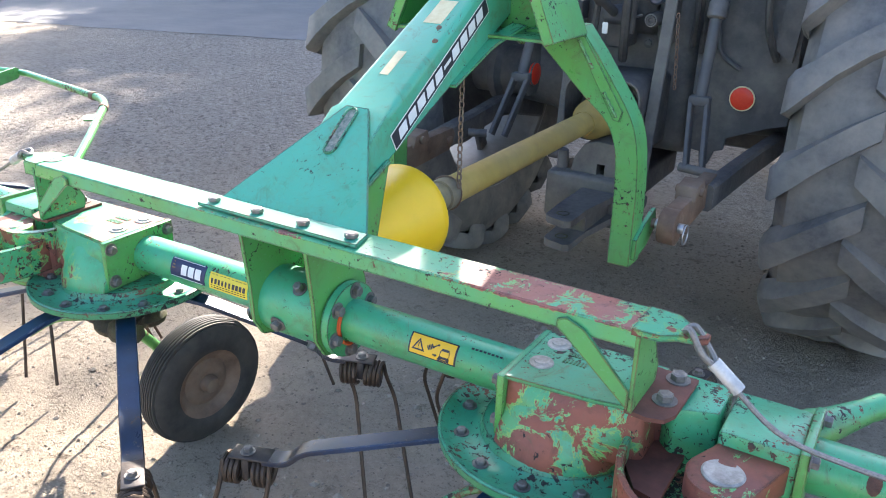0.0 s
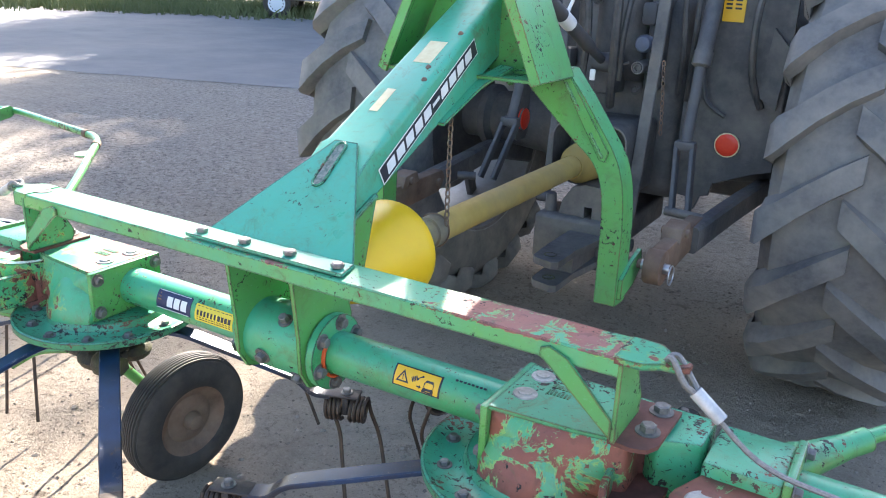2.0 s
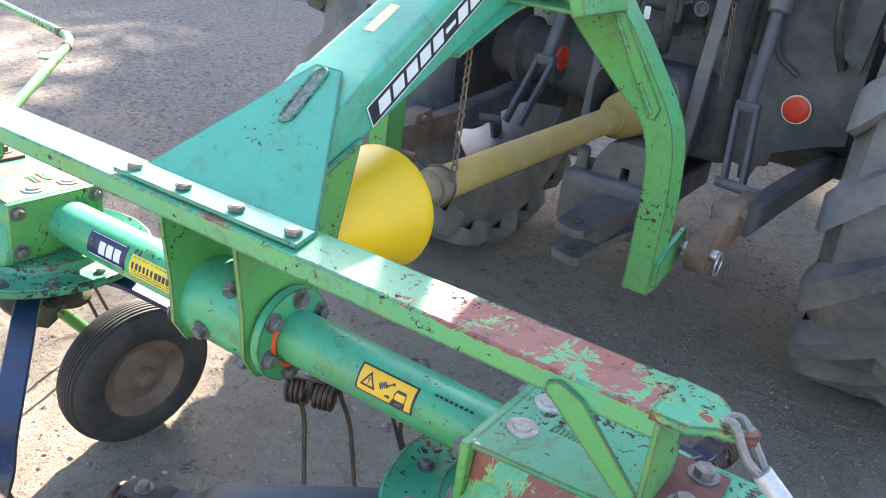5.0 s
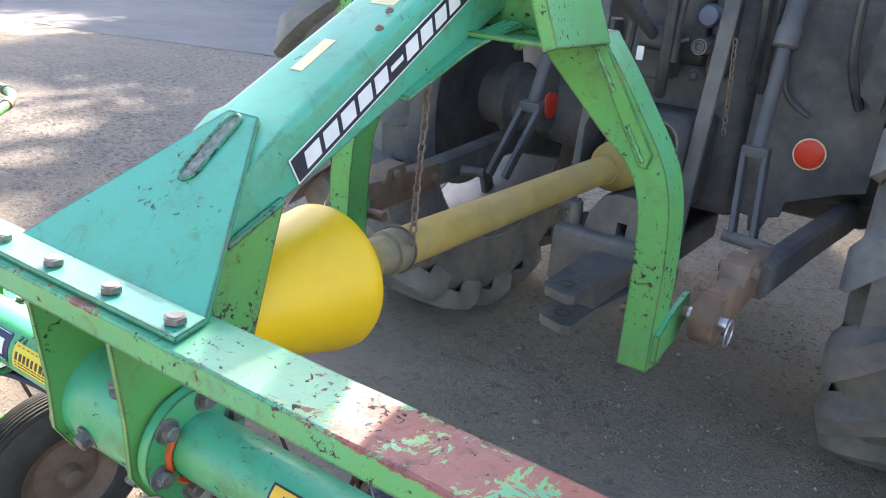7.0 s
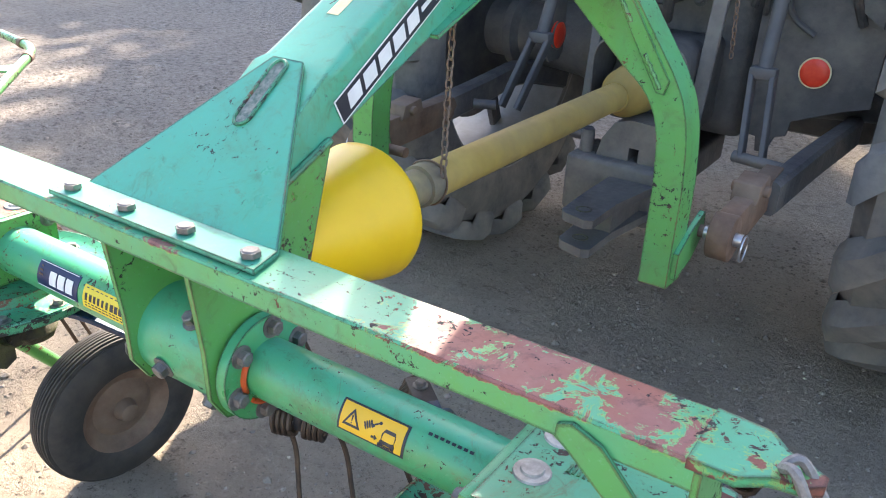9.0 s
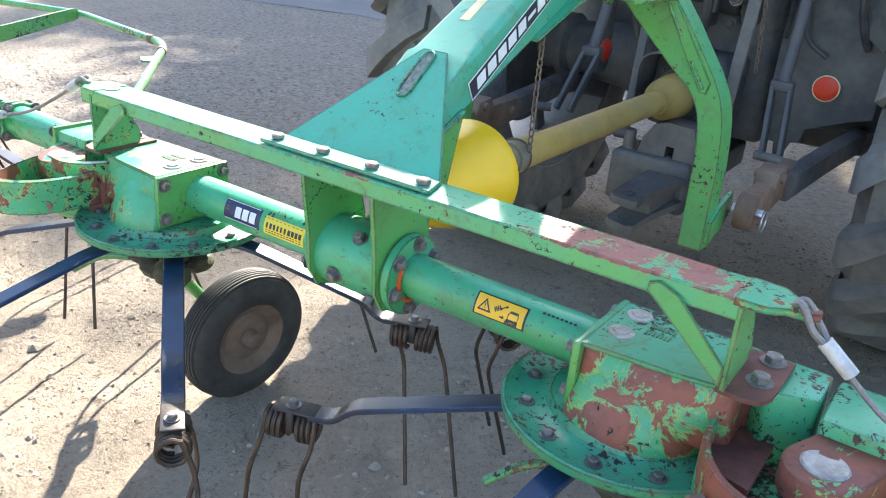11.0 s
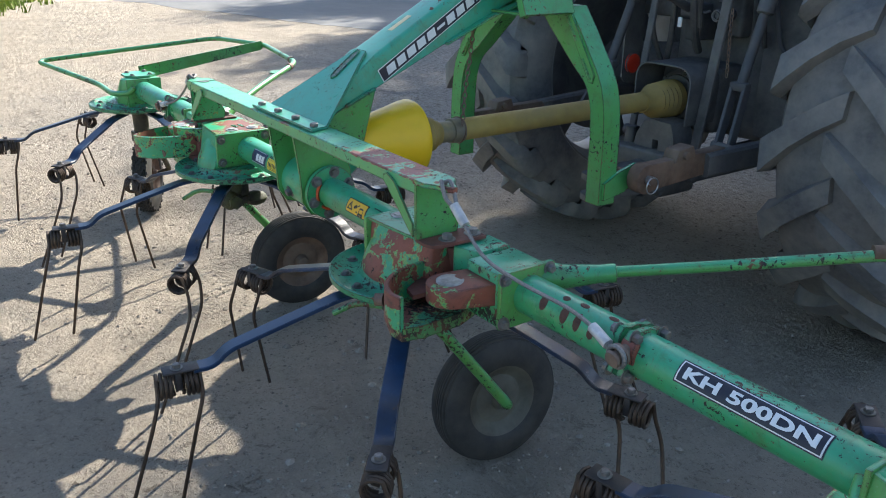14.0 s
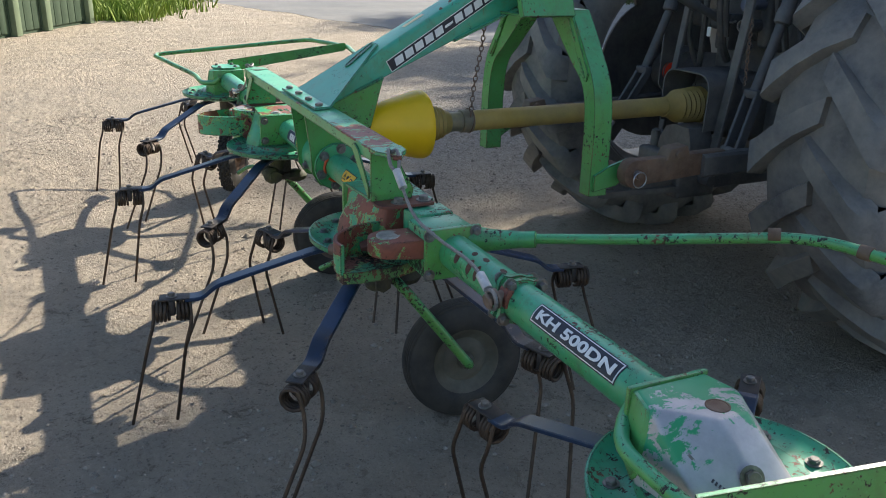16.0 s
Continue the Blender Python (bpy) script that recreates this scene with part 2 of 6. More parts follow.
M_WHITE = plain("white_sticker", (0.80, 0.80, 0.78), (0.70, 0.70, 0.68), 40, (0.4, 0.55), 0.0, 0.05, 0.0003)
M_BLACK = plain("black_sticker", (0.016, 0.017, 0.028), (0.026, 0.027, 0.038), 40, (0.35, 0.5), 0.0, 0.05, 0.0003)
M_NAVY = plain("navy_sticker", (0.012, 0.018, 0.065), (0.02, 0.028, 0.085), 40, (0.3, 0.45), 0.0, 0.05, 0.0003)
M_LABEL_Y = plain("yellow_sticker", (0.78, 0.45, 0.015), (0.72, 0.42, 0.02), 30, (0.35, 0.5), 0.0, 0.05, 0.0003)
M_LABEL_Y2 = plain("lemon_sticker", (0.75, 0.58, 0.03), (0.68, 0.52, 0.04), 30, (0.35, 0.5), 0.0, 0.05, 0.0003)
M_PAPER = plain("aged_paper_sticker", (0.80, 0.70, 0.42), (0.70, 0.56, 0.30), 45, (0.6, 0.8), 0.0, 0.1, 0.0005)
M_ORANGE = plain("orange_sealant", (0.70, 0.10, 0.015), (0.50, 0.08, 0.02), 60, (0.4, 0.6), 0.0, 0.2, 0.001)
M_RIM = plain("brown_dusty_rim", (0.085, 0.048, 0.030), (0.205, 0.125, 0.080), 16, (0.6, 0.85), 0.1, 0.35, 0.002, (0.20, 0.17, 0.13), 0.4)
M_RIM_GREY = plain("dusty_grey_green_rim", (0.085, 0.082, 0.062), (0.165, 0.150, 0.115), 14, (0.6, 0.85), 0.1, 0.35, 0.002, (0.10, 0.065, 0.042), 0.6)
M_RUSTSPOT = plain("dark_rust", (0.050, 0.022, 0.014), (0.115, 0.050, 0.030), 60, (0.6, 0.85), 0.0, 0.6, 0.002)
M_WASHER = plain("pale_worn_washer", (0.30, 0.295, 0.28), (0.48, 0.47, 0.45), 70, (0.35, 0.6), 0.5, 0.3, 0.0008, (0.10, 0.09, 0.07), 0.6)
M_CABLE = plain("grey_wire_rope", (0.17, 0.16, 0.15), (0.30, 0.28, 0.26), 200, (0.4, 0.65), 0.5, 0.6, 0.001)


def rubber(name, tone, dust, amount, scale=9):
    m = Mat(name)
    n1 = m.noise(scale, 7, 0.65)
    n2 = m.noise(scale * 9, 5, 0.65)
    col = m.mix(m.ramp(n2, 0.3, 0.75), tone, tuple(v * 1.7 for v in tone))
    col = m.mix(m.math("MULTIPLY", m.ramp(n1, 0.35, 0.7), amount), col, dust)
    m.set(Base_Color=col, Roughness=m.math("ADD", m.math("MULTIPLY", n2, 0.2), 0.62))
    m.bump(m.math("ADD", n1, m.math("MULTIPLY", n2, 0.5)), 0.35, 0.003)
    return m.m


M_TYRE = rubber("black_tyre_rubber", (0.018, 0.017, 0.016), (0.100, 0.085, 0.066), 0.50, 14)
M_BIGTYRE = rubber("dusty_tractor_tyre_rubber", (0.075, 0.075, 0.076), (0.26, 0.235, 0.20), 0.85, 6)


def grey_flaking():
    """Cover where green paint has flaked away to pale bare metal."""
    m = Mat("flaking_green_over_grey_metal")
    p = m.noise(8, 10, 0.74, 0.4)
    across = m.node("ShaderNodeSeparateXYZ", Vector=m.co.outputs["Object"]).outputs["X"]
    p = m.math("ADD", p, m.math("MULTIPLY", m.math("SUBTRACT", across, 1.80), 1.1))
    core = m.ramp(p, 0.455, 0.475)
    green = m.mix(m.noise(12), (0.035, 0.28, 0.085), (0.04, 0.33, 0.19))
    grey = m.mix(m.noise(30, 6, 0.7), (0.30, 0.29, 0.31), (0.58, 0.57, 0.58))
    col = m.mix(core, green, grey)
    m.set(Base_Color=col, Roughness=m.math("ADD", m.math("MULTIPLY", p, 0.25), 0.3), Metallic=m.math("MULTIPLY", core, 0.45))
    m.bump(m.math("MULTIPLY", core, -1.0), 0.3, 0.001)
    return m.m


M_FLAKE = grey_flaking()


def ground_mat():
    """Trodden sandy gravel: pale crust, broken dark crumbs in drifts, small stones."""
    m = Mat("packed_gravel_and_sand")
    g = m.co.outputs["Object"]
    big = m.noise(0.45, 6, 0.62, 0.3, g)
    mid = m.noise(2.6, 8, 0.72, 0.25, g)
    clod = m.noise(11, 10, 0.80, 0.6, g)
    fine = m.noise(48, 8, 0.80, 0.3, g)
    stones = m.voronoi(40, "F1", g)
    drift = m.ramp(m.noise(1.1, 5, 0.65, 0.5, g), 0.40, 0.62)
    col = m.mix(m.ramp(mid, 0.34, 0.66), (0.395, 0.328, 0.252), (0.575, 0.480, 0.370))
    col = m.mix(m.math("MULTIPLY", m.ramp(big, 0.38, 0.62), 0.5), col, (0.430, 0.370, 0.300))
    crumb = m.math("MULTIPLY", m.ramp(clod, 0.565, 0.61), m.math("ADD", m.math("MULTIPLY", drift, 0.60), 0.28))
    col = m.mix(crumb, col, (0.140, 0.112, 0.084))
    col = m.mix(m.math("MULTIPLY", m.ramp(fine, 0.565, 0.610), m.math("ADD", m.math("MULTIPLY", drift, 0.40), 0.32)), col, (0.120, 0.096, 0.073))
    grit = m.noise(120, 6, 0.80, 0.2, g)
    col = m.mix(m.math("MULTIPLY", m.ramp(grit, 0.57, 0.63), 0.42), col, (0.130, 0.105, 0.080))
    col = m.mix(m.math("MULTIPLY", m.ramp(grit, 0.44, 0.38), 0.40), col, (0.62, 0.54, 0.43))
    col = m.mix(m.math("MULTIPLY", m.ramp(fine, 0.46, 0.38), 0.45), col, (0.60, 0.515, 0.405))
    col = m.mix(m.math("SUBTRACT", 1.0, m.math("MULTIPLY", m.ramp(stones, 0.16, 0.08), 0.25)), (0.46, 0.42, 0.37), col)
    # towards the road the sand gives way to coarser grey gravel
    sep = m.node("ShaderNodeSeparateXYZ", Vector=g)
    away = m.math("ADD", m.math("MULTIPLY", sep.outputs["X"], -0.58), m.math("MULTIPLY", sep.outputs["Y"], 0.81))
    coarse = m.ramp(m.math("ADD", away, m.math("MULTIPLY", m.math("SUBTRACT", mid, 0.5), 4.0)), 1.6, 3.8)
    along = m.math("ADD", m.math("MULTIPLY", sep.outputs["X"], 0.81), m.math("MULTIPLY", sep.outputs["Y"], 0.58))
    coarse = m.math("MULTIPLY", coarse, m.ramp(m.math("ADD", along, m.math("MULTIPLY", m.math("SUBTRACT", big, 0.5), 3.0)), -4.2, -2.2))
    lump = m.noise(24, 7, 0.80, 0.4, g)
    col = m.mix(m.math("MULTIPLY", coarse, 0.55), col, (0.330, 0.305, 0.280))
    col = m.mix(m.math("MULTIPLY", coarse, m.math("MULTIPLY", m.ramp(lump, 0.52, 0.58), 0.62)), col, (0.100, 0.092, 0.085))
    col = m.mix(m.math("MULTIPLY", coarse, m.math("MULTIPLY", m.ramp(lump, 0.44, 0.39), 0.60)), col, (0.560, 0.520, 0.470))
    m.set(Base_Color=col, Roughness=0.95, Specular_IOR_Level=0.15)
    fine = m.math("ADD", fine, m.math("MULTIPLY", coarse, m.math("MULTIPLY", lump, -1.6)))
    h = m.math("ADD", m.math("MULTIPLY", mid, 1.2), m.math("ADD", m.math("MULTIPLY", clod, 2.0), m.math("ADD", m.math("MULTIPLY", fine, 0.75), m.math("MULTIPLY", m.ramp(stones, 0.30, 0.0), 0.2))))
    m.bump(h, 1.0, 0.028)
    return m.m


M_GROUND = ground_mat()
def stone_mat():
    m = Mat("grey_and_brown_pebbles")
    g = m.t.nodes.new("ShaderNodeNewGeometry").outputs["Random Per Island"]
    col = m.mix(g, (0.15, 0.125, 0.098), (0.34, 0.29, 0.235))
    col = m.mix(m.math("MULTIPLY", m.noise(90, 4), 0.5), col, (0.30, 0.26, 0.21))
    m.set(Base_Color=col, Roughness=0.93, Specular_IOR_Level=0.2)
    return m.m


M_STONE = stone_mat()
M_ASPHALT = plain("pale_worn_asphalt", (0.115, 0.115, 0.118), (0.160, 0.158, 0.158), 1.2, (0.85, 0.95), 0, 0.6, 0.006, (0.25, 0.23, 0.20), 0.45)
# same grass twice: the verge copy is darkened for the shade it lies in
M_VERGE = plain("shade_toned_verge_grass", (0.07, 0.10, 0.03), (0.15, 0.16, 0.06), 1.5, (0.6, 0.8), 0, 0.2, 0.01)
M_GRASS = plain("rough_grass", (0.12, 0.20, 0.02), (0.27, 0.33, 0.05), 1.5, (0.6, 0.8), 0, 0.2, 0.01)
M_SHED = plain("dark_green_boards", (0.03, 0.06, 0.03), (0.055, 0.09, 0.05), 2, (0.6, 0.8), 0, 0.3, 0.003)
M_SHEDPOST = plain("pale_green_posts", (0.14, 0.19, 0.11), (0.20, 0.25, 0.15), 3, (0.6, 0.8), 0, 0.3, 0.003)
M_VAN = plain("white_car_paint", (0.62, 0.64, 0.67), (0.68, 0.70, 0.72), 2, (0.25, 0.35), 0, 0.02, 0.001)
M_LEAF = plain("green_leaves", (0.05, 0.10, 0.02), (0.09, 0.15, 0.03), 0.7, (0.5, 0.7), 0, 0.1, 0.005)
M_BARK = plain("tree_bark", (0.07, 0.05, 0.035), (0.13, 0.10, 0.075), 9, (0.8, 0.95), 0, 0.8, 0.02)

# ---- mesh helpers ----


def group_empty(name, label, category, kind="", group=""):
    return tagged(new(name), label, category, group, kind)


def part(name, bm, material, parent, label="", smooth=38):
    """Links a bmesh as one mesh object under a thing or a part."""
    me = bpy.data.meshes.new(name)
    bmesh.ops.recalc_face_normals(bm, faces=bm.faces)
    bm.to_mesh(me)
    bm.free()
    me.materials.append(material)
    if smooth:
        me.shade_smooth()
        me.set_sharp_from_angle(angle=radians(smooth))
    ob = new(name, me)
    ob.parent = parent
    if label:
        ob["label"] = label
    return ob


def box(bm, lo, hi, m=None, bevel=0.0):
    """A box from corner to corner, turned by m, its edges rounded."""
    c = [(a + b) / 2 for a, b in zip(lo, hi)]
    s = [max(abs(b - a), 1e-5) for a, b in zip(lo, hi)]
    r = bmesh.ops.create_cube(bm, size=1.0, matrix=(m or Matrix()) @ Matrix.LocRotScale(c, None, s))
    if bevel > 0:
        es = list({e for v in r["verts"] for e in v.link_edges})
        bmesh.ops.bevel(bm, geom=es, offset=bevel, segments=2, profile=0.5, affect="EDGES", clamp_overlap=True)
    return bm


def axis_matrix(a, b):
    a, b = Vector(a), Vector(b)
    return Matrix.Translation(a) @ (b - a).to_track_quat("Z", "Y").to_matrix().to_4x4(), (b - a).length


def rod(bm, a, b, r, r2=None, seg=16, caps=True):
    """A round bar or tapered pipe from a to b."""
    m, n = axis_matrix(a, b)
    bmesh.ops.create_cone(bm, cap_ends=caps, segments=seg, radius1=r, radius2=r if r2 is None else r2, depth=n,
                          matrix=m @ Matrix.Translation((0, 0, n / 2)))
    return bm


def lathe(bm, a, b, prof, seg=32, caps=True):
    """Turns a profile of (distance along a-b, radius) pairs about the line a-b."""
    m, n = axis_matrix(a, b)
    rings = []
    for d, r in prof:
        rings.append([bm.verts.new(m @ Vector((max(r, 1e-4) * math.cos(2 * math.pi * i / seg), max(r, 1e-4) * math.sin(2 * math.pi * i / seg), d))) for i in range(seg)])
    for p, q in zip(rings, rings[1:]):
        for i in range(seg):
            bm.faces.new((p[i], p[(i + 1) % seg], q[(i + 1) % seg], q[i]))
    if caps:
        bm.faces.new(rings[0][::-1])
        bm.faces.new(rings[-1])
    return bm


def prism(bm, pts, off):
    """A polygon pushed out by the vector off."""
    off = Vector(off)
    a = [bm.verts.new(Vector(p)) for p in pts]
    b = [bm.verts.new(Vector(p) + off) for p in pts]
    n = len(a)
    bm.faces.new(a[::-1])
    bm.faces.new(b)
    for i in range(n):
        bm.faces.new((a[i], a[(i + 1) % n], b[(i + 1) % n], b[i]))
    return bm


def hull(bm, pts):
    """The convex body round some points."""
    vs = [bm.verts.new(Vector(p)) for p in pts]
    r = bmesh.ops.convex_hull(bm, input=vs)
    bmesh.ops.delete(bm, geom=[g for g in r["geom_interior"] if isinstance(g, bmesh.types.BMVert)], context="VERTS")
    return bm


def soften(bm, offset=0.004, seg=2, angle=30):
    es = [e for e in bm.edges if len(e.link_faces) == 2 and e.calc_face_angle(0) > radians(angle)]
    bmesh.ops.bevel(bm, geom=es, offset=offset, segments=seg, profile=0.5, affect="EDGES", clamp_overlap=True)
    return bm


def smooth_path(pts, n=6):
    """A curve through the points, as a list of places."""
    pts = [Vector(p) for p in pts]
    out = []
    for i in range(len(pts) - 1):
        p0, p1, p2, p3 = pts[max(i - 1, 0)], pts[i], pts[i + 1], pts[min(i + 2, len(pts) - 1)]
        for k in range(n):
            t = k / n
            out.append(0.5 * (2 * p1 + (p2 - p0) * t + (2 * p0 - 5 * p1 + 4 * p2 - p3) * t * t + (3 * p1 - p0 - 3 * p2 + p3) * t ** 3))
    out.append(pts[-1])
    return out


def rounded(pts, r=0.03, n=5):
    """A bent bar's line: straight runs with rounded corners."""
    pts = [Vector(p) for p in pts]
    out = [pts[0]]
    for a, b, c in zip(pts, pts[1:], pts[2:]):
        k = min(r, (a - b).length * 0.45, (c - b).length * 0.45)
        p, q = b + (a - b).normalized() * k, b + (c - b).normalized() * k
        for i in range(n + 1):
            t = i / n
            out.append(p * (1 - t) ** 2 + b * 2 * t * (1 - t) + q * t * t)
    out.append(pts[-1])
    return out


def sweep(bm, pts, section, up=(0, 0, 1)):
    """Runs a closed section of (side, up) pairs along a line."""
    pts = [Vector(p) for p in pts]
    rings, u = [], Vector(up)
    for i, p in enumerate(pts):
        d = (pts[min(i + 1, len(pts) - 1)] - pts[max(i - 1, 0)]).normalized()
        s = d.cross(u)
        if s.length < 1e-4:
            s = d.cross(Vector((1, 0, 0)))
        s.normalize()
        v = s.cross(d).normalized()
        u = v if abs(d.z) > 0.9 else u
        rings.append([bm.verts.new(p + s * a + v * b) for a, b in section])
    n = len(section)
    for p, q in zip(rings, rings[1:]):
        for i in range(n):
            bm.faces.new((p[i], p[(i + 1) % n], q[(i + 1) % n], q[i]))
    bm.faces.new(rings[0][::-1])
    bm.faces.new(rings[-1])
    return bm


def circle(r, n=10):
    return [(r * math.cos(2 * math.pi * i / n), r * math.sin(2 * math.pi * i / n)) for i in range(n)]


def flat(w, h):
    e = min(w, h) * 0.18
    return [(-w / 2 + e, -h / 2), (w / 2 - e, -h / 2), (w / 2, -h / 2 + e), (w / 2, h / 2 - e), (w / 2 - e, h / 2), (-w / 2 + e, h / 2), (-w / 2, h / 2 - e), (-w / 2, -h / 2 + e)]


def bolt(parent, at, axis, r=0.011, h=0.010, washer=True, mat=None, name="bolt"):
    """A hexagon bolt head with its washer, standing along axis."""
    bm = bmesh.new()
    a = Vector(at)
    d = Vector(axis).normalized()
    if washer:
        rod(bm, a, a + d * 0.002, r * 1.5, seg=16)
    rod(bm, a + d * 0.002, a + d * (h - 0.001), r, seg=6)
    rod(bm, a + d * (h - 0.001), a + d * (h + 0.0005), r * 0.85, r * 0.7, seg=12)
    return part(name, bm, mat or M_BOLT, parent)


def text_mesh(body, size, mat, name, parent, m, spacing=1.0, bold=0.0, squash=1.0):
    """Lettering as a thin solid, laid at the pose m."""
    cu = bpy.data.curves.new(name, "FONT")
    cu.body = body
    cu.size = size
    cu.space_character = spacing
    cu.offset = bold
    cu.extrude = 0.0003
    cu.resolution_u = 3
    tmp = bpy.data.objects.new(name, cu)
    scene.collection.objects.link(tmp)
    me = bpy.data.meshes.new_from_object(tmp.evaluated_get(bpy.context.evaluated_depsgraph_get()))
    bpy.data.objects.remove(tmp)
    me.transform(m @ Matrix.Diagonal((squash, 1, 1, 1)))
    me.materials.clear()
    me.materials.append(mat)
    ob = new(name, me)
    ob.parent = parent
    return ob

# ---- ground ----


def ground_z(v):
    """Height of the trodden, slightly rutted yard with crumbs and clods in drifts."""
    fade = max(0.0, min(1.0, (6.5 - max(abs(v.x + 1.0), abs(v.y))) / 2.0))
    if fade <= 0.0:
        return -0.004
    z = 0.012 * noise.noise(v * 1.3) + 0.009 * noise.noise(v * 4.1) - 0.006
    c = noise.noise(v * 11.0) + 0.6 * noise.noise(v * 23.0)
    drift = max(0.0, min(1.0, 0.45 + 1.3 * noise.noise(v * 0.9 + Vector((7, 3, 0)))))
    clod = max(0.0, noise.noise(v * 19.0) - 0.18) * 0.030 + max(0.0, noise.noise(v * 34.0 + Vector((3, 1, 0))) - 0.15) * 0.022
    return -0.004 + fade * (z + 0.004 + 0.0036 * c * (0.4 + 0.6 * drift) + clod * (0.05 + 0.55 * drift))


def make_ground():
    """One sheet to the horizon: fine and uneven near the machine, coarse far off."""
    def steps(lo, hi):
        near = np.arange(lo, hi + 0.001, 0.0145)
        out_hi = [hi + 0.1 * (1.35 ** k - 1) / 0.35 for k in range(1, 33)]
        out_lo = [lo - 0.1 * (1.35 ** k - 1) / 0.35 for k in range(1, 33)]
        return [*out_lo[::-1], *near, *out_hi]
    xs, ys = steps(-4.6, 2.4), steps(-1.5, 3.2)
    verts, faces = [], []
    for y in ys:
        for x in xs:
            v = Vector((x, y, 0))
            z = 0.0
            if abs(x) < 16 and abs(y) < 16:
                z = ground_z(v)
            verts.append((x, y, z))
    n = len(xs)
    for j in range(len(ys) - 1):
        for i in range(n - 1):
            a = j * n + i
            faces.append((a, a + 1, a + n + 1, a + n))
    me = bpy.data.meshes.new("ground")
    me.from_pydata(verts, [], faces)
    me.shade_smooth()
    me.materials.append(M_GROUND)
    return tagged(new("ground", me), "pale packed gravel and sand yard, dusty and uneven", "ground", kind="structure")


ground = make_ground()

# ---- hay tedder ----
tedder = group_empty("hay_tedder", "old green four-rotor hay tedder with peeling paint, coupled behind a tractor", "hay tedder")
TY, TZ = 0.078, 0.668           # axis of the centre tubes
OY = 0.090                      # axis of the outer tubes

# main beam: a folded channel
bm = bmesh.new()
sec = [(-0.031, 0.841), (-0.0255, 0.841), (-0.0255, 0.8645), (0.0490, 0.8645), (0.0490, 0.841), (0.0545, 0.841), (0.0545, 0.8685), (0.0520, 0.871), (-0.0285, 0.871), (-0.031, 0.8685)]
xs = [-0.735 + 1.44 * k / 48 for k in range(49)]
rings = [[bm.verts.new((x, y + 0.0006 * noise.noise(Vector((x * 9, y * 40, 1))), z + 0.0006 * noise.noise(Vector((x * 9, z * 40, 5))))) for y, z in sec] for x in xs]
for p, q in zip(rings, rings[1:]):
    for i in range(len(sec)):
        bm.faces.new((p[i], p[(i + 1) % len(sec)], q[(i + 1) % len(sec)], q[i]))
bm.faces.new(rings[0][::-1])
bm.faces.new(rings[-1])
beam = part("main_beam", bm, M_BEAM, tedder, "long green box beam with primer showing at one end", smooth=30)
for s in (-1, 1):
    bm = bmesh.new()
    prism(bm, [(s * 0.69, -0.031, 0.862), (s * 0.730, -0.030, 0.862), (s * 0.752, -0.012, 0.861), (s * 0.778, -0.006, 0.860), (s * 0.790, 0.004, 0.860), (s * 0.790, 0.016, 0.860), (s * 0.776, 0.024, 0.861), (s * 0.758, 0.030, 0.861), (s * 0.738, 0.050, 0.862), (s * 0.69, 0.0545, 0.862)], (0, 0, 0.0105))
    soften(bm, 0.002)
    part("hook_plate", bm, M_HOOK if s > 0 else M_GREEN_B, beam, "worn steel lug, mostly primer and rust")
bm = bmesh.new()
lathe(bm, (-0.687, 0.012, 0.866), (-0.687, 0.012, 0.873), [(0, 0.019), (0.0065, 0.019), (0.0068, 0.012), (0.006, 0.011)], 20)
part("bush", bm, M_BOLT, beam)

for s in (-1, 1):
    # end brackets that carry the beam on the inner gearboxes
    bm = bmesh.new()
    prism(bm, [(s * 0.698, -0.032, 0.735), (s * 0.698, 0.080, 0.735), (s * 0.698, 0.085, 0.760), (s * 0.698, 0.048, 0.826), (s * 0.698, 0.048, 0.862), (s * 0.698, -0.032, 0.862)], (s * 0.007, 0, 0))
    soften(bm, 0.0015)
    part("bracket_plate", bm, M_GREEN_B if s > 0 else M_WORN_LIGHT, tedder)
    bm = bmesh.new()
    prism(bm, [(s * 0.578, -0.0325, 0.858), (s * 0.592, -0.0325, 0.864), (s * 0.622, -0.0325, 0.852), (s * 0.698, -0.0325, 0.772), (s * 0.698, -0.0325, 0.742), (s * 0.590, -0.0325, 0.836), (s * 0.577, -0.0325, 0.845)], (0, -0.005, 0))
    soften(bm, 0.0012)
    part("brace", bm, M_GREEN_B if s > 0 else M_WORN_LIGHT, tedder)
    bm = bmesh.new()
    prism(bm, [(s * x, y, 0.7285) for x, y in ((0.692, -0.026), (0.730, -0.030), (0.752, -0.022), (0.762, 0.000), (0.764, 0.118), (0.692, 0.122))], (0, 0, 0.007))
    soften(bm, 0.002, 1, 40)
    plate = part("base_plate", bm, M_PRIMER, tedder, "plate in red primer")
    for y in (0.030, 0.100):
        bolt(plate, (s * 0.736, y, 0.7355), (0, 0, 1), 0.013, 0.013)

# sloping top plate with its bolted flange
bm = bmesh.new()
T = 0.007
prof = [(-0.192, -0.020), (0.192, -0.020), (0.178, 0.034), (0.028, 0.246), (-0.028, 0.246), (-0.178, 0.034)]


def arm_top(y):
    return 1.032 + 0.56 * (y - 0.242)


def arm_low(y):
    return 0.941 + 0.44 * (y - 0.245)


def arm_half(y):
    return 0.069 - 0.030 * max(0.0, y - 0.25)


def plate_z(y):
    return 0.8735 if y < 0.035 else 0.8735 + (y - 0.034) * (arm_top(0.246) + 0.004 - 0.8735) / (0.246 - 0.034)


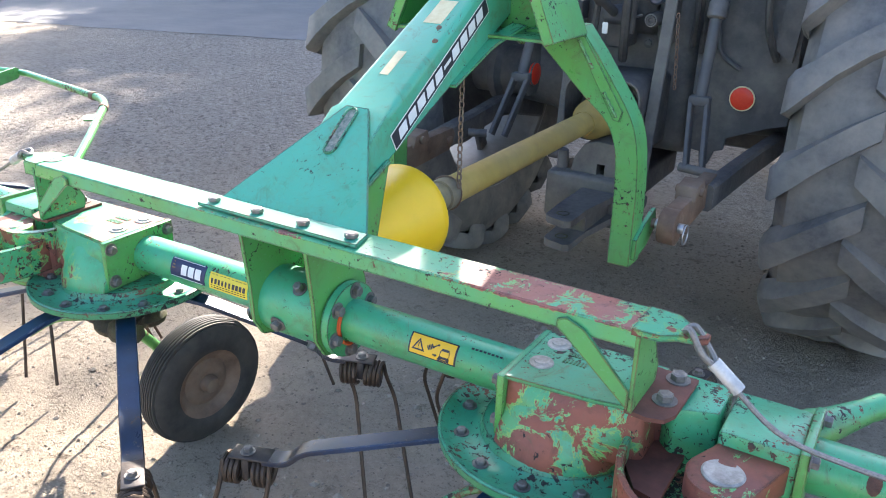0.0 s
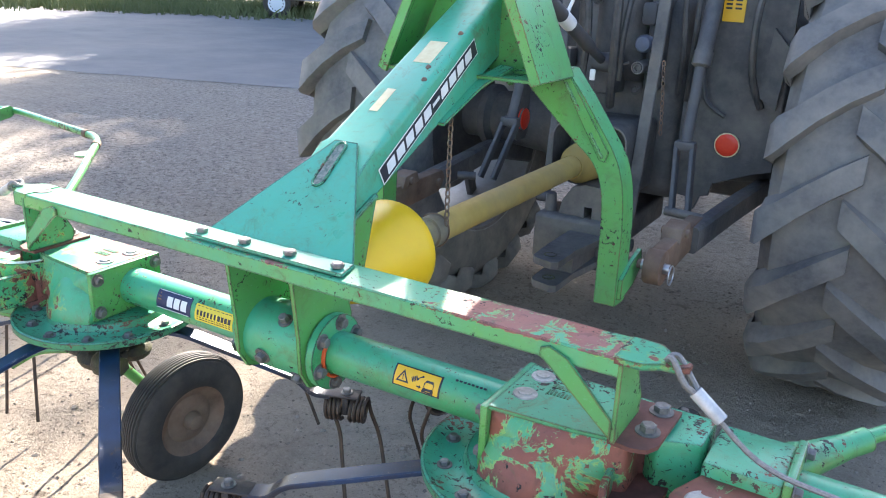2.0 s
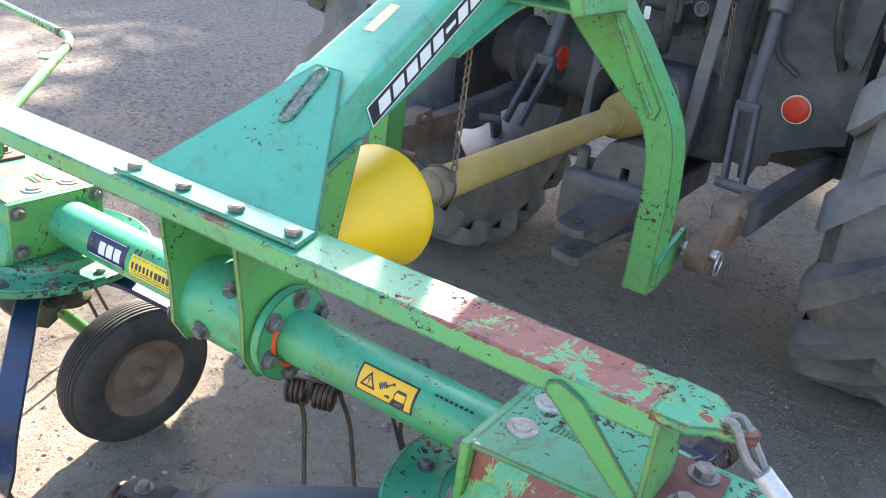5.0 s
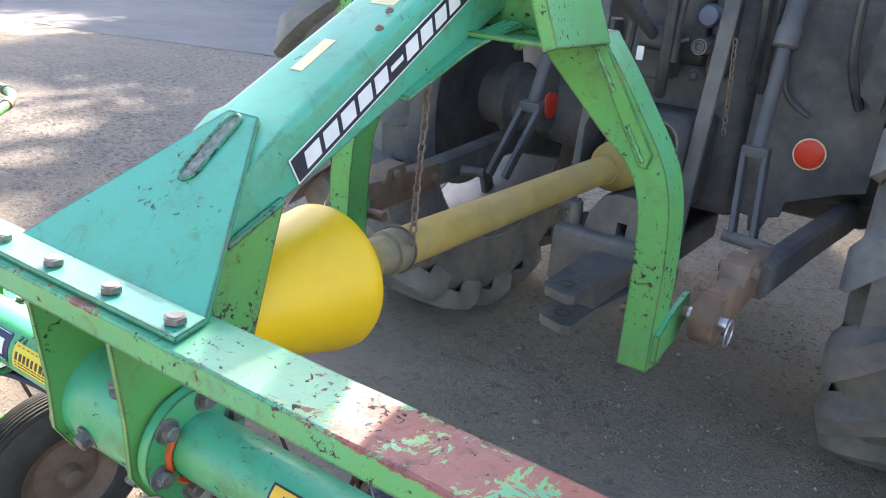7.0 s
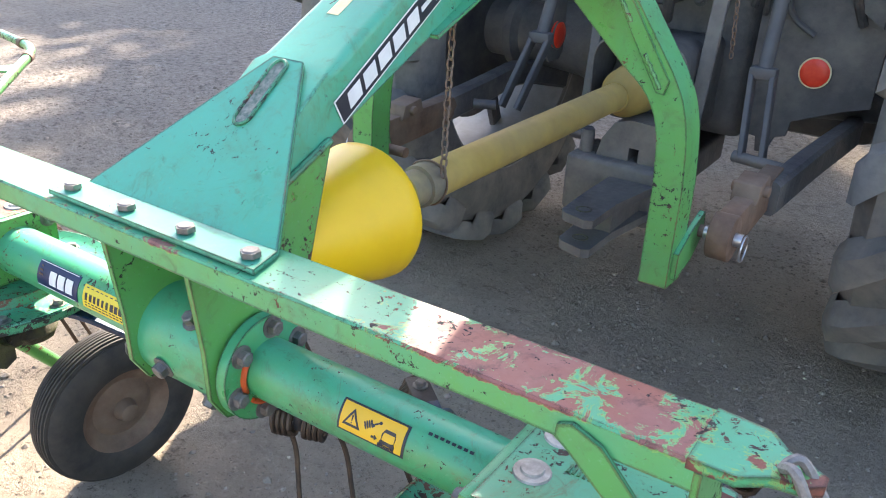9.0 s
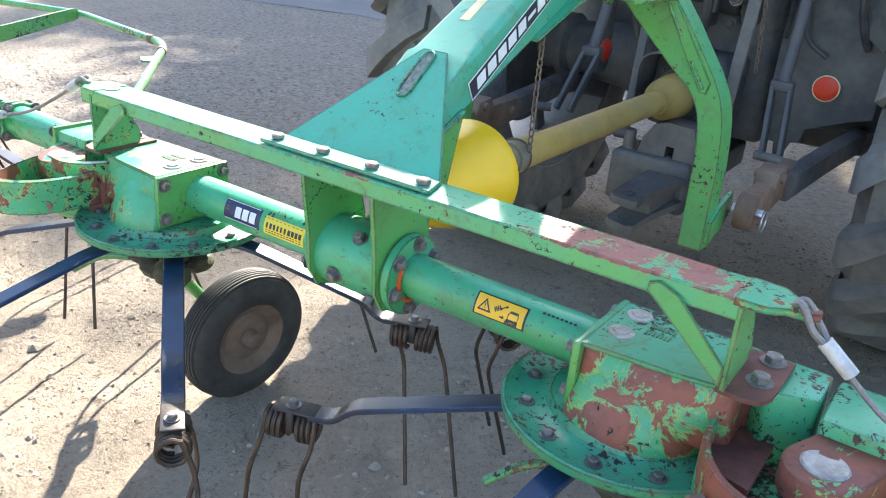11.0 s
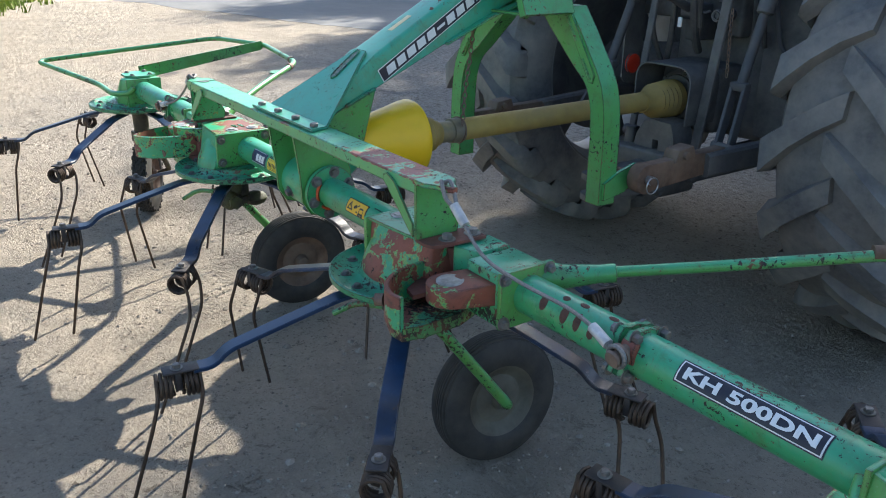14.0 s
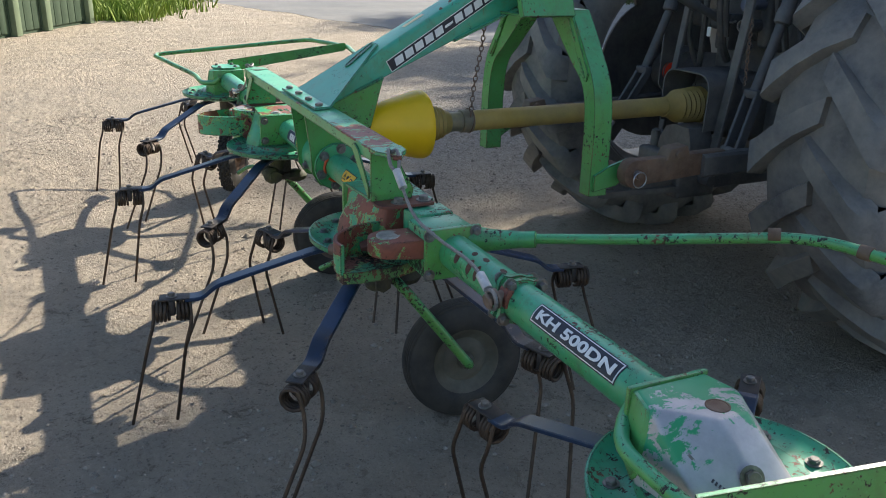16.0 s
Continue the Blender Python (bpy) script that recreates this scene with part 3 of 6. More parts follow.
lower = [bm.verts.new((x, y, plate_z(y))) for x, y in prof]
upper = [bm.verts.new((x, y - (0.003 if y > 0.03 else 0), plate_z(y) + T)) for x, y in prof]
for ring, rev in ((upper, False), (lower, True)):
    for q in ((0, 1, 2, 5), (5, 2, 3, 4)):
        f = [ring[i] for i in q]
        bm.faces.new(f[::-1] if rev else f)
for i in range(6):
    bm.faces.new((lower[i], lower[(i + 1) % 6], upper[(i + 1) % 6], upper[i]))
soften(bm, 0.0012, 1, 50)
gusset = part("gusset_plate", bm, M_SKY_GREEN, tedder, "triangular green steel plate", smooth=20)
for x in (-0.167, -0.055, 0.057, 0.167):
    bolt(gusset, (x, 0.0, 0.8805), (0, 0, 1), 0.0125, 0.010, False)
# weld-filled slot on the plate
bm = bmesh.new()
sl = [(-0.004 + 0.0135 * math.cos(a), 0.192 + (0.032 if math.sin(a) > 0 else -0.032) + 0.0135 * math.sin(a)) for a in [2 * math.pi * k / 16 for k in range(16)]]
prism(bm, [(x, y, plate_z(y) + T + 0.0030) for x, y in sl], (0, 0, 0.0012))
slot = part("weld_slot", bm, plain("rough_grey_weld", (0.06, 0.16, 0.13), (0.55, 0.53, 0.46), 110, (0.5, 0.8), 0.2, 1.0, 0.006), gusset, "rough weld in a slot")
bm = bmesh.new()
pts = [(x, y, plate_z(y) + T + 0.0040) for x, y in sl]
sweep(bm, [*pts, pts[0]], circle(0.0032, 6))
part("weld_bead", bm, M_CHIPPED, gusset)

# the arm that carries the lettering: a hollow section that rises to the headstock
bm = bmesh.new()
r = 0.016
rings = []
for y in (0.045, 0.145, 0.244, 0.262, 0.35, 0.45, 0.55, 0.65, 0.74, 0.82):
    w = arm_half(y)
    zt = arm_top(y) if y > 0.25 else plate_z(y) - 0.001
    zl = arm_low(y) if y > 0.25 else max(arm_low(y), 0.82)
    rr = r if y > 0.25 else 0.004
    sec = [(-w, zl), (w, zl), (w, zt - rr)] + [(w - rr + rr * math.cos(a), zt - rr + rr * math.sin(a)) for a in (0.4, 0.8, 1.2)] + \
          [(w - rr, zt), (-w + rr, zt)] + [(-w + rr - rr * math.sin(a), zt - rr + rr * math.cos(a)) for a in (0.4, 0.8, 1.2)] + [(-w, zt - rr)]
    rings.append([bm.verts.new((x, y, z)) for x, z in sec])
for p, q in zip(rings, rings[1:]):
    for i in range(len(p)):
        bm.faces.new((p[i], p[(i + 1) % len(p)], q[(i + 1) % len(p)], q[i]))
bm.faces.new(rings[0][::-1])
bm.faces.new(rings[-1])
mast_arm = part("mast_arm", bm, M_SKY_GREEN, tedder, "sloping green box-section arm with lettering", smooth=30)
for s in (-1, 1):
    bm = bmesh.new()
    prism(bm, [(s * 0.0685, 0.045, 0.868), (s * 0.0685, 0.045, 0.80), (s * 0.0685, 0.195, 0.760), (s * 0.0685, 0.247, 0.944), (s * 0.0685, 0.160, 0.906), (s * 0.0685, 0.075, 0.868)], (s * 0.006, 0, 0))
    soften(bm, 0.0012)
    part("side_plate", bm, M_GREEN_B, mast_arm)
    bm = bmesh.new()
    sweep(bm, [(s * 0.0735, 0.150 + 0.0068 * k, 0.9015 + 0.0030 * k + 0.0009 * math.sin(k * 2.2)) for k in range(15)], circle(0.0058, 8))
    part("weld_bead", bm, M_DISC, mast_arm)
# under-flange of the arm where it runs into the headstock
for s in (-1, 1):
    bm = bmesh.new()
    sweep(bm, smooth_path([(s * 0.052, 0.50, arm_low(0.50)), (s * 0.056, 0.58, arm_low(0.58)), (s * 0.064, 0.66, arm_low(0.66)), (s * 0.100, 0.75, arm_low(0.75))], 5), flat(0.050, 0.007))
    part("under_flange", bm, M_GREEN, mast_arm)

# headstock: two broad slanting plates above, each running out into a cranked box leg
bm = bmesh.new()
prism(bm, [(-0.205, 0.792, 1.147), (0.205, 0.792, 1.147), (0.118, 0.792, 1.350), (-0.118, 0.792, 1.350)], (0, 0.010, 0))
headstock = part("headstock", bm, M_GREEN_B, tedder, "green A-shaped headstock frame")
bm = bmesh.new()
prism(bm, [(-0.206, 0.676, 1.138), (0.206, 0.676, 1.138), (0.206, 0.856, 1.138), (-0.206, 0.856, 1.138)], (0, 0, 0.008))
soften(bm, 0.0015)
part("bottom_plate", bm, M_GREEN_B, headstock)
bm = bmesh.new()
sweep(bm, rounded([(0.090, 0.786, 1.118), (0.110, 0.786, 1.150), (0.200, 0.786, 1.152)], 0.012), flat(0.012, 0.020), up=(0, -1, 0))
part("bent_strap", bm, M_GREEN_B, headstock)
for s in (-1, 1):
    # broad upper plate with folded front and back edges
    bm = bmesh.new()
    low, top = Vector((0.228, 0, 1.142)), Vector((0.106, 0, 1.425))
    inw = Vector((-0.915, 0, -0.400)) * 0.012
    section = ((0.668, 0), (0.866, 0), (0.866, 2.6), (0.854, 2.6), (0.854, 1), (0.680, 1), (0.680, 2.2), (0.668, 2.2))
    rings = []
    for k in range(7):
        c = low.lerp(top, k / 6)
        rings.append([bm.verts.new((s * (c.x + inw.x * d), y, c.z + inw.z * d)) for y, d in section])
    for p, q in zip(rings, rings[1:]):
        for i in range(len(p)):
            bm.faces.new((p[i], p[(i + 1) % len(p)], q[(i + 1) % len(p)], q[i]))
    bm.faces.new(rings[0][::-1])
    bm.faces.new(rings[-1])
    soften(bm, 0.0035, 2, 40)
    part("upper_plate", bm, M_GREEN_B, headstock, smooth=30)
    # box leg: slanting inner and outer edges, a bend, then straight down
    bm = bmesh.new()
    rings = []
    stations = [Vector(v) for v in ((0.060, 0.210, 1.160), (0.125, 0.264, 1.093), (0.243, 0.342, 0.985), (0.303, 0.370, 0.938), (0.331, 0.388, 0.872), (0.338, 0.396, 0.770), (0.340, 0.397, 0.567))]
    fine_st = [stations[0], stations[1], stations[2]]
    for i in (3, 4):
        a0, b0, c0 = stations[i - 1], stations[i], stations[i + 1]
        p0, q0 = b0.lerp(a0, 0.45), b0.lerp(c0, 0.45)
        for k in range(5):
            t = k / 4
            fine_st.append(p0 * (1 - t) ** 2 + b0 * 2 * t * (1 - t) + q0 * t * t)
    fine_st += stations[5:]
    for xa, xb, z in fine_st:
        rings.append([bm.verts.new((s * x, y, z)) for x, y in ((xa, 0.860), (xb, 0.860), (xb + 0.003, 0.928), (xa, 0.928))])
    for p, q in zip(rings, rings[1:]):
        for i in range(4):
            bm.faces.new((p[i], p[(i + 1) % 4], q[(i + 1) % 4], q[i]))
    bm.faces.new(rings[0][::-1])
    bm.faces.new(rings[-1])
    soften(bm, 0.005, 2, 40)
    leg = part("leg", bm, M_GREEN_B, headstock, smooth=30)
    # doubling strip and its weld along the slanting front
    bm = bmesh.new()
    prism(bm, [(s * x, 0.8602, z) for x, z in ((0.200, 1.138), (0.226, 1.138), (0.262, 1.085), (0.340, 0.968), (0.333, 0.942), (0.318, 0.944), (0.255, 1.045))], (0, -0.006, 0))
    soften(bm, 0.0015)
    part("doubling_strip", bm, M_GREEN_B, leg)
    for z0, z1 in ((1.128, 1.062), (1.010, 0.952)):
        bm = bmesh.new()
        n = 10
        sweep(bm, [(s * (0.206 + (0.330 - 0.206) * (1.135 - z) / 0.191 + 0.0015 * math.sin(k * 2.3)), 0.8545, z) for k, z in [(k, z0 + (z1 - z0) * k / n) for k in range(n + 1)]], circle(0.0050, 7))
        part("weld_bead", bm, M_GUARD, leg)
    bm = bmesh.new()
    prism(bm, [(s * 0.397, 0.870, 0.585), (s * 0.397, 0.960, 0.600), (s * 0.397, 1.020, 0.640), (s * 0.397, 1.005, 0.690), (s * 0.397, 0.930, 0.670), (s * 0.397, 0.870, 0.640)], (s * 0.012, 0, 0))
    soften(bm, 0.002)
    lug = part("link_lug", bm, M_GREEN_B, leg)
    bm = bmesh.new()
    rod(bm, (s * 0.33, 0.985, 0.655), (s * 0.50, 0.985, 0.655), 0.013)
    part("link_pin", bm, M_RUST, lug)

# centre gearbox: a drum between two hanger plates
bm = bmesh.new()
lathe(bm, (-0.105, TY, TZ), (0.105, TY, TZ), [(0, 0.060), (0.001, 0.070), (0.012, 0.074), (0.02, 0.074), (0.021, 0.070), (0.19, 0.070), (0.191, 0.076), (0.208, 0.076), (0.21, 0.055)], 40)
rod(bm, (0, TY, TZ), (0, 0.22, 0.765), 0.055, 0.05, 24)
drum = part("centre_gearbox", bm, M_GREEN, tedder, "green cylindrical gearbox housing with paint chips")
for x in (-0.088, 0.072):
    bm = bmesh.new()
    prism(bm, [(x, -0.022, 0.8415), (x, -0.006, 0.72), (x, -0.002, 0.645), (x, 0.022, 0.606), (x, 0.075, 0.590), (x, 0.125, 0.604), (x, 0.154, 0.645), (x, 0.154, 0.72), (x, 0.118, 0.8415)], (0.009, 0, 0))
    soften(bm, 0.0015, 1, 50)
    part("hanger_plate", bm, M_GREEN_B, drum)
for s in (-1, 1):
    for k in range(6):
        a = k * math.pi / 3 + 0.35
        bolt(drum, (s * 0.104, TY + 0.060 * math.cos(a), TZ + 0.060 * math.sin(a)), (s, 0, 0), 0.011, 0.013)
    bm = bmesh.new()
    sweep(bm, [(s * 0.107, TY + 0.047 * math.cos(a), TZ + 0.047 * math.sin(a)) for a in [2.4 + 0.16 * k for k in range(8)]], circle(0.0045, 6))
    sweep(bm, [(s * 0.107, TY + 0.048 * math.cos(a), TZ + 0.048 * math.sin(a)) for a in [3.95 + 0.16 * k for k in range(5)]], circle(0.004, 6))
    part("sealant", bm, M_ORANGE, drum, "orange smear of sealant")
    bm = bmesh.new()
    rod(bm, (s * 0.10, TY, TZ), (s * 0.49, TY, TZ), 0.0425, seg=32)
    part("centre_tube", bm, M_GREEN, tedder)
bolt(drum, (0.01, 0.036, 0.724), (0, -0.55, 0.8), 0.010, 0.016, name="plug")
bolt(drum, (-0.03, 0.012, 0.648), (0, -0.9, -0.35), 0.012, 0.014, name="plug")
bolt(drum, (0.045, 0.030, 0.618), (0, -0.7, -0.7), 0.011, 0.014, name="plug")


def ring_half(bm, c, r0, r1, z0, z1, a0, a1, n=14):
    inner, outer = [], []
    for k in range(n + 1):
        a = a0 + (a1 - a0) * k / n
        for r, store in ((r0, inner), (r1, outer)):
            store.append([bm.verts.new((c[0] + r * math.cos(a), c[1] + r * math.sin(a), z)) for z in (z0, z1)])
    for k in range(n):
        for st, flip in ((inner, True), (outer, False)):
            bm.faces.new((st[k][0], st[k + 1][0], st[k + 1][1], st[k][1]))
        for z in (0, 1):
            bm.faces.new((inner[k][z], inner[k + 1][z], outer[k + 1][z], outer[k][z]))
    for k in (0, n):
        bm.faces.new((inner[k][0], inner[k][1], outer[k][1], outer[k][0]))
    return bm


def inner_gearbox(s):
    worn = M_WORN if s > 0 else M_WORN_LIGHT
    bm = bmesh.new()
    x0, x1 = sorted((s * 0.492, s * 0.715))
    hull(bm, [(s * x, y, z) for x, y, z in ((0.494, -0.022, 0.7255), (0.494, 0.142, 0.7255), (0.715, 0.135, 0.7255), (0.715, 0.005, 0.7255), (0.640, -0.012, 0.7255), (0.494, -0.030, 0.640), (0.494, 0.145, 0.640), (0.725, 0.135, 0.62), (0.725, -0.010, 0.62), (0.60, -0.052, 0.650))])
    soften(bm, 0.009, 3, 25)
    gear = part("inner_gearbox", bm, worn, tedder, "gearbox casting, green paint peeling to red primer" if s > 0 else "gearbox casting in chipped green paint")
    bm = bmesh.new()
    lathe(bm, (s * 0.565, 0.06, 0.600), (s * 0.565, 0.06, 0.705), [(0, 0.132), (0.012, 0.132), (0.035, 0.126), (0.070, 0.110), (0.095, 0.094), (0.105, 0.085)], 40)
    for v in bm.verts:
        if s * v.co.x < 0.489:
            v.co.x = s * 0.489
    part("dome", bm, worn, gear)
    bm = bmesh.new()
    prism(bm, [(s * x, y, 0.7215) for x, y in ((0.494, -0.030), (0.494, 0.146), (0.712, 0.138), (0.722, 0.10), (0.722, 0.020), (0.700, -0.006), (0.640, -0.018))], (0, 0, 0.0075))
    soften(bm, 0.0025, 2, 40)
    part("top_face", bm, M_CHIPPED if s > 0 else M_WORN_LIGHT, gear)
    bm = bmesh.new()
    x0, x1 = sorted((s * 0.482, s * 0.496))
    box(bm, (x0, -0.036, 0.615), (x1, 0.152, 0.7285), bevel=0.003)
    fl = part("flange", bm, M_GREEN_B, gear)
    for y, z in ((-0.020, 0.634), (-0.020, 0.710), (0.136, 0.634), (0.136, 0.710)):
        bolt(fl, (s * 0.482, y, z), (-s, 0, 0), 0.010, 0.012)
    for x, y in ((0.527, 0.110), (0.527, 0.038)):
        bm = bmesh.new()
        lathe(bm, (s * x, y, 0.7290), (s * x, y, 0.7385), [(0, 0.021), (0.0025, 0.020), (0.003, 0.013), (0.006, 0.012), (0.0062, 0.004)], 20)
        part("cap_screw", bm, M_WASHER, gear)
    # cast numbers that cannot be read: short raised bars
    bm = bmesh.new()
    for k in range(7):
        box(bm, (s * 0.575 + 0.006 * k - 0.02, 0.060, 0.7290), (s * 0.575 + 0.006 * k - 0.017, 0.074, 0.7305))
        box(bm, (s * 0.575 + 0.006 * k - 0.02, 0.084, 0.7290), (s * 0.575 + 0.006 * k - 0.016, 0.096, 0.7305))
    part("cast_mark", bm, M_GREEN_B, gear)
    # hinge fork: an open half ring and the swinging box
    bm = bmesh.new()
    ring_half(bm, (s * 0.782, 0.012), 0.073, 0.090, 0.580, 0.706, *((math.pi * 0.42, math.pi * 1.02) if s > 0 else (math.pi * 0.58, -math.pi * 0.60)), 24)
    soften(bm, 0.0015, 1, 60)
    fork = part("hinge_fork", bm, M_FORK if s > 0 else M_WORN_LIGHT, gear, "curved hinge casting in red primer" if s > 0 else "curved green hinge casting")
    bm = bmesh.new()
    rim_line = ((0.698, 0.000), (0.704, -0.056), (0.722, -0.102), (0.756, -0.140), (0.800, -0.158), (0.838, -0.154))
    if s > 0:
        prism(bm, [(x, y, 0.578) for x, y in (*rim_line, (0.848, -0.110), (0.844, -0.010), (0.815, 0.060), (0.74, 0.080))], (0, 0, 0.030))
        soften(bm, 0.002, 1, 40)
    else:
        hull(bm, [(s * x, y, z) for x, y in ((0.712, -0.01), (0.742, -0.066), (0.79, -0.074), (0.845, -0.072), (0.872, -0.02), (0.87, 0.09), (0.74, 0.10)) for z in (0.566, 0.580)])
        soften(bm, 0.003, 1, 50)
    part("fork_floor", bm, M_JAW if s > 0 else M_GUARD, fork)
    if s > 0:
        bm = bmesh.new()
        sweep(bm, smooth_path([(x, y, 0.640) for x, y in rim_line], 5), flat(0.011, 0.078))
        part("fork_wall", bm, M_WORN_LIGHT, fork, "thin curved wall, green paint peeling to red")
        bm = bmesh.new()
        prism(bm, [(0.700, -0.02, 0.632), (0.735, -0.075, 0.632), (0.775, -0.085, 0.632), (0.775, 0.06, 0.632), (0.71, 0.06, 0.632)], (0, 0, 0.010))
        part("fork_web", bm, M_PRIMER, fork, "red inner web")
    bm = bmesh.new()
    hull(bm, [(s * x, y, z) for x, y in ((0.728, 0.060), (0.752, 0.036), (0.814, 0.060), (0.814, 0.150), (0.728, 0.150)) for z in (0.602, 0.7235)])
    soften(bm, 0.006, 2, 40)
    part("fork_back", bm, M_CHIPPED, fork, "green fork cheek with heavily chipped paint")
    bm = bmesh.new()
    rod(bm, (s * 0.735, -0.135, 0.630), (s * 0.722, -0.148, 0.629), 0.014, seg=16)
    part("hinge_bolt", bm, M_RUST, fork)
    bm = bmesh.new()
    x0, x1 = sorted((s * 0.822, s * 0.937))
    box(bm, (x0, 0.018, 0.600), (x1, 0.150, 0.7225), bevel=0.010)
    knuckle = part("hinge_block", bm, M_CHIPPED, gear)
    if s < 0:
        bm = bmesh.new()
        outline = smooth_path([Vector((x, y, 0.618)) for x, y in ((-0.700, -0.030), (-0.705, -0.100), (-0.735, -0.175), (-0.790, -0.215), (-0.835, -0.190), (-0.880, -0.090), (-0.885, 0.0), (-0.86, 0.07), (-0.74, 0.07))], 3)
        mid = Vector((-0.79, -0.06, 0.618))
        loops = [[bm.verts.new((mid.x + (p.x - mid.x) * k, mid.y + (p.y - mid.y) * k, z)) for p in outline] for k, z in ((1.0, 0.612), (1.0, 0.686), (0.93, 0.689), (0.91, 0.632), (0.12, 0.628))]
        for p, q in zip(loops, loops[1:]):
            for i in range(len(p)):
                bm.faces.new((p[i], p[(i + 1) % len(p)], q[(i + 1) % len(p)], q[i]))
        bm.faces.new(loops[0][::-1])
        bm.faces.new(loops[-1])
        soften(bm, 0.0025, 2, 50)
        part("fork_arm", bm, M_WORN_LIGHT, fork, "curved green fork arm, paint peeling to red")
    PX, PY = (0.848, -0.040) if s > 0 else (0.842, -0.028)
    bm = bmesh.new()
    hull(bm, [(s * (PX + 0.052 * math.cos(a)), PY + 0.052 * math.sin(a), z) for a in [2 * math.pi * k / 20 for k in range(20)] for z in (0.650, 0.690)] + [(s * x, 0.03, z) for x in (0.83, 0.93) for z in (0.650, 0.700)])
    soften(bm, 0.005, 2, 40)
    part("pin_lug", bm, M_FORK, knuckle)
    bm = bmesh.new()
    lathe(bm, (s * PX, PY, 0.686), (s * PX, PY, 0.704), [(0, 0.031), (0.0085, 0.031), (0.0105, 0.028), (0.0100, 0.023), (0.0096, 0.010), (0.0104, 0.006)], 28)
    part("pin_head", bm, M_WASHER, knuckle, "round worn pin head")
    bm = bmesh.new()
    x0, x1 = sorted((s * 0.935, s * 0.949))
    box(bm, (x0, 0.014, 0.602), (x1, 0.158, 0.729), bevel=0.003)
    fl2 = part("flange", bm, M_GREEN_B, knuckle)
    for y, z in ((0.022, 0.618), (0.022, 0.716), (0.142, 0.618), (0.142, 0.716)):
        bolt(fl2, (s * 0.949, y, z), (s, 0, 0), 0.010, 0.012)
    # outer tube with its bolted joint
    bm = bmesh.new()
    rod(bm, (s * 0.945, OY, TZ), (s * 1.73, OY, TZ), 0.0425, seg=32)
    tube = part("outer_tube", bm, M_GREEN, tedder)
    # two clamping flanges with ears, drawn together by bolts
    for xa in (1.226, 1.250):
        bm = bmesh.new()
        ring = [(OY + r * math.cos(a), TZ + r * math.sin(a)) for a, r in [(k * math.pi / 12, 0.050 + 0.014 * max(0.0, math.cos(4 * (k * math.pi / 12 - 0.62))) ** 2) for k in range(24)]]
        prism(bm, [(s * xa, y, z) for y, z in ring], (s * 0.013, 0, 0))
        soften(bm, 0.003, 1, 40)
        joint = part("tube_flange", bm, M_CHIPPED, tube)
        for k in range(4):
            a = k * math.pi / 2 + 0.62
            d = -s if xa < 1.24 else s
            bolt(joint, (s * (xa if xa < 1.24 else xa + 0.013), OY + 0.0535 * math.cos(a), TZ + 0.0535 * math.sin(a)), (d, 0, 0), 0.0095, 0.014)
    bm = bmesh.new()
    hull(bm, [(s * x, y, z) for x in (1.244, 1.278) for y, z in ((OY - 0.026, 0.704), (OY - 0.042, 0.710), (OY - 0.050, 0.690), (OY - 0.048, 0.664), (OY - 0.030, 0.662))])
    soften(bm, 0.006, 2, 30)
    part("pin_boss", bm, M_JAW, tube, "cast boss in worn green and red")
    bm = bmesh.new()
    lathe(bm, (s * 1.260, OY - 0.044, 0.690), (s * 1.260, OY - 0.084, 0.681), [(0, 0.012), (0.012, 0.012), (0.014, 0.021), (0.020, 0.022), (0.021, 0.012), (0.034, 0.012), (0.035, 0.017), (0.040, 0.015)], 20)
    part("cable_pin", bm, M_RUST, tube)
    bm = bmesh.new()
    sweep(bm, [(s * 1.260 + 0.0195 * math.cos(a), OY - 0.070 - 0.001 * math.sin(a), 0.684 + 0.0195 * math.sin(a)) for a in [2 * math.pi * k / 20 for k in range(21)]], circle(0.0046, 7), up=(0, 1, 0))
    part("cable_eye", bm, M_CABLE, tube)
    if s > 0:
        for x, w, mid, spread in ((1.032, 0.010, 1.00, 0.40), (1.092, 0.010, 1.05, 0.45), (1.128, 0.009, 1.10, 0.45), (1.166, 0.008, 1.30, 0.25), (1.072, 0.009, 0.30, 0.16), (1.118, 0.012, 0.20, 0.14), (1.190, 0.012, 0.12, 0.14)):
            bm = bmesh.new()
            hull(bm, [(s * (x + w * math.cos(b)), OY - rr * math.sin(mid + spread * math.sin(b)), TZ + rr * math.cos(mid + spread * math.sin(b))) for b in [k * math.pi / 6 for k in range(12)] for rr in (0.0425, 0.0432)])
            part("rust_patch", bm, M_RUSTSPOT, tube, "dark rusty bare patch")
    return gear


for s in (-1, 1):
    inner_gearbox(s)


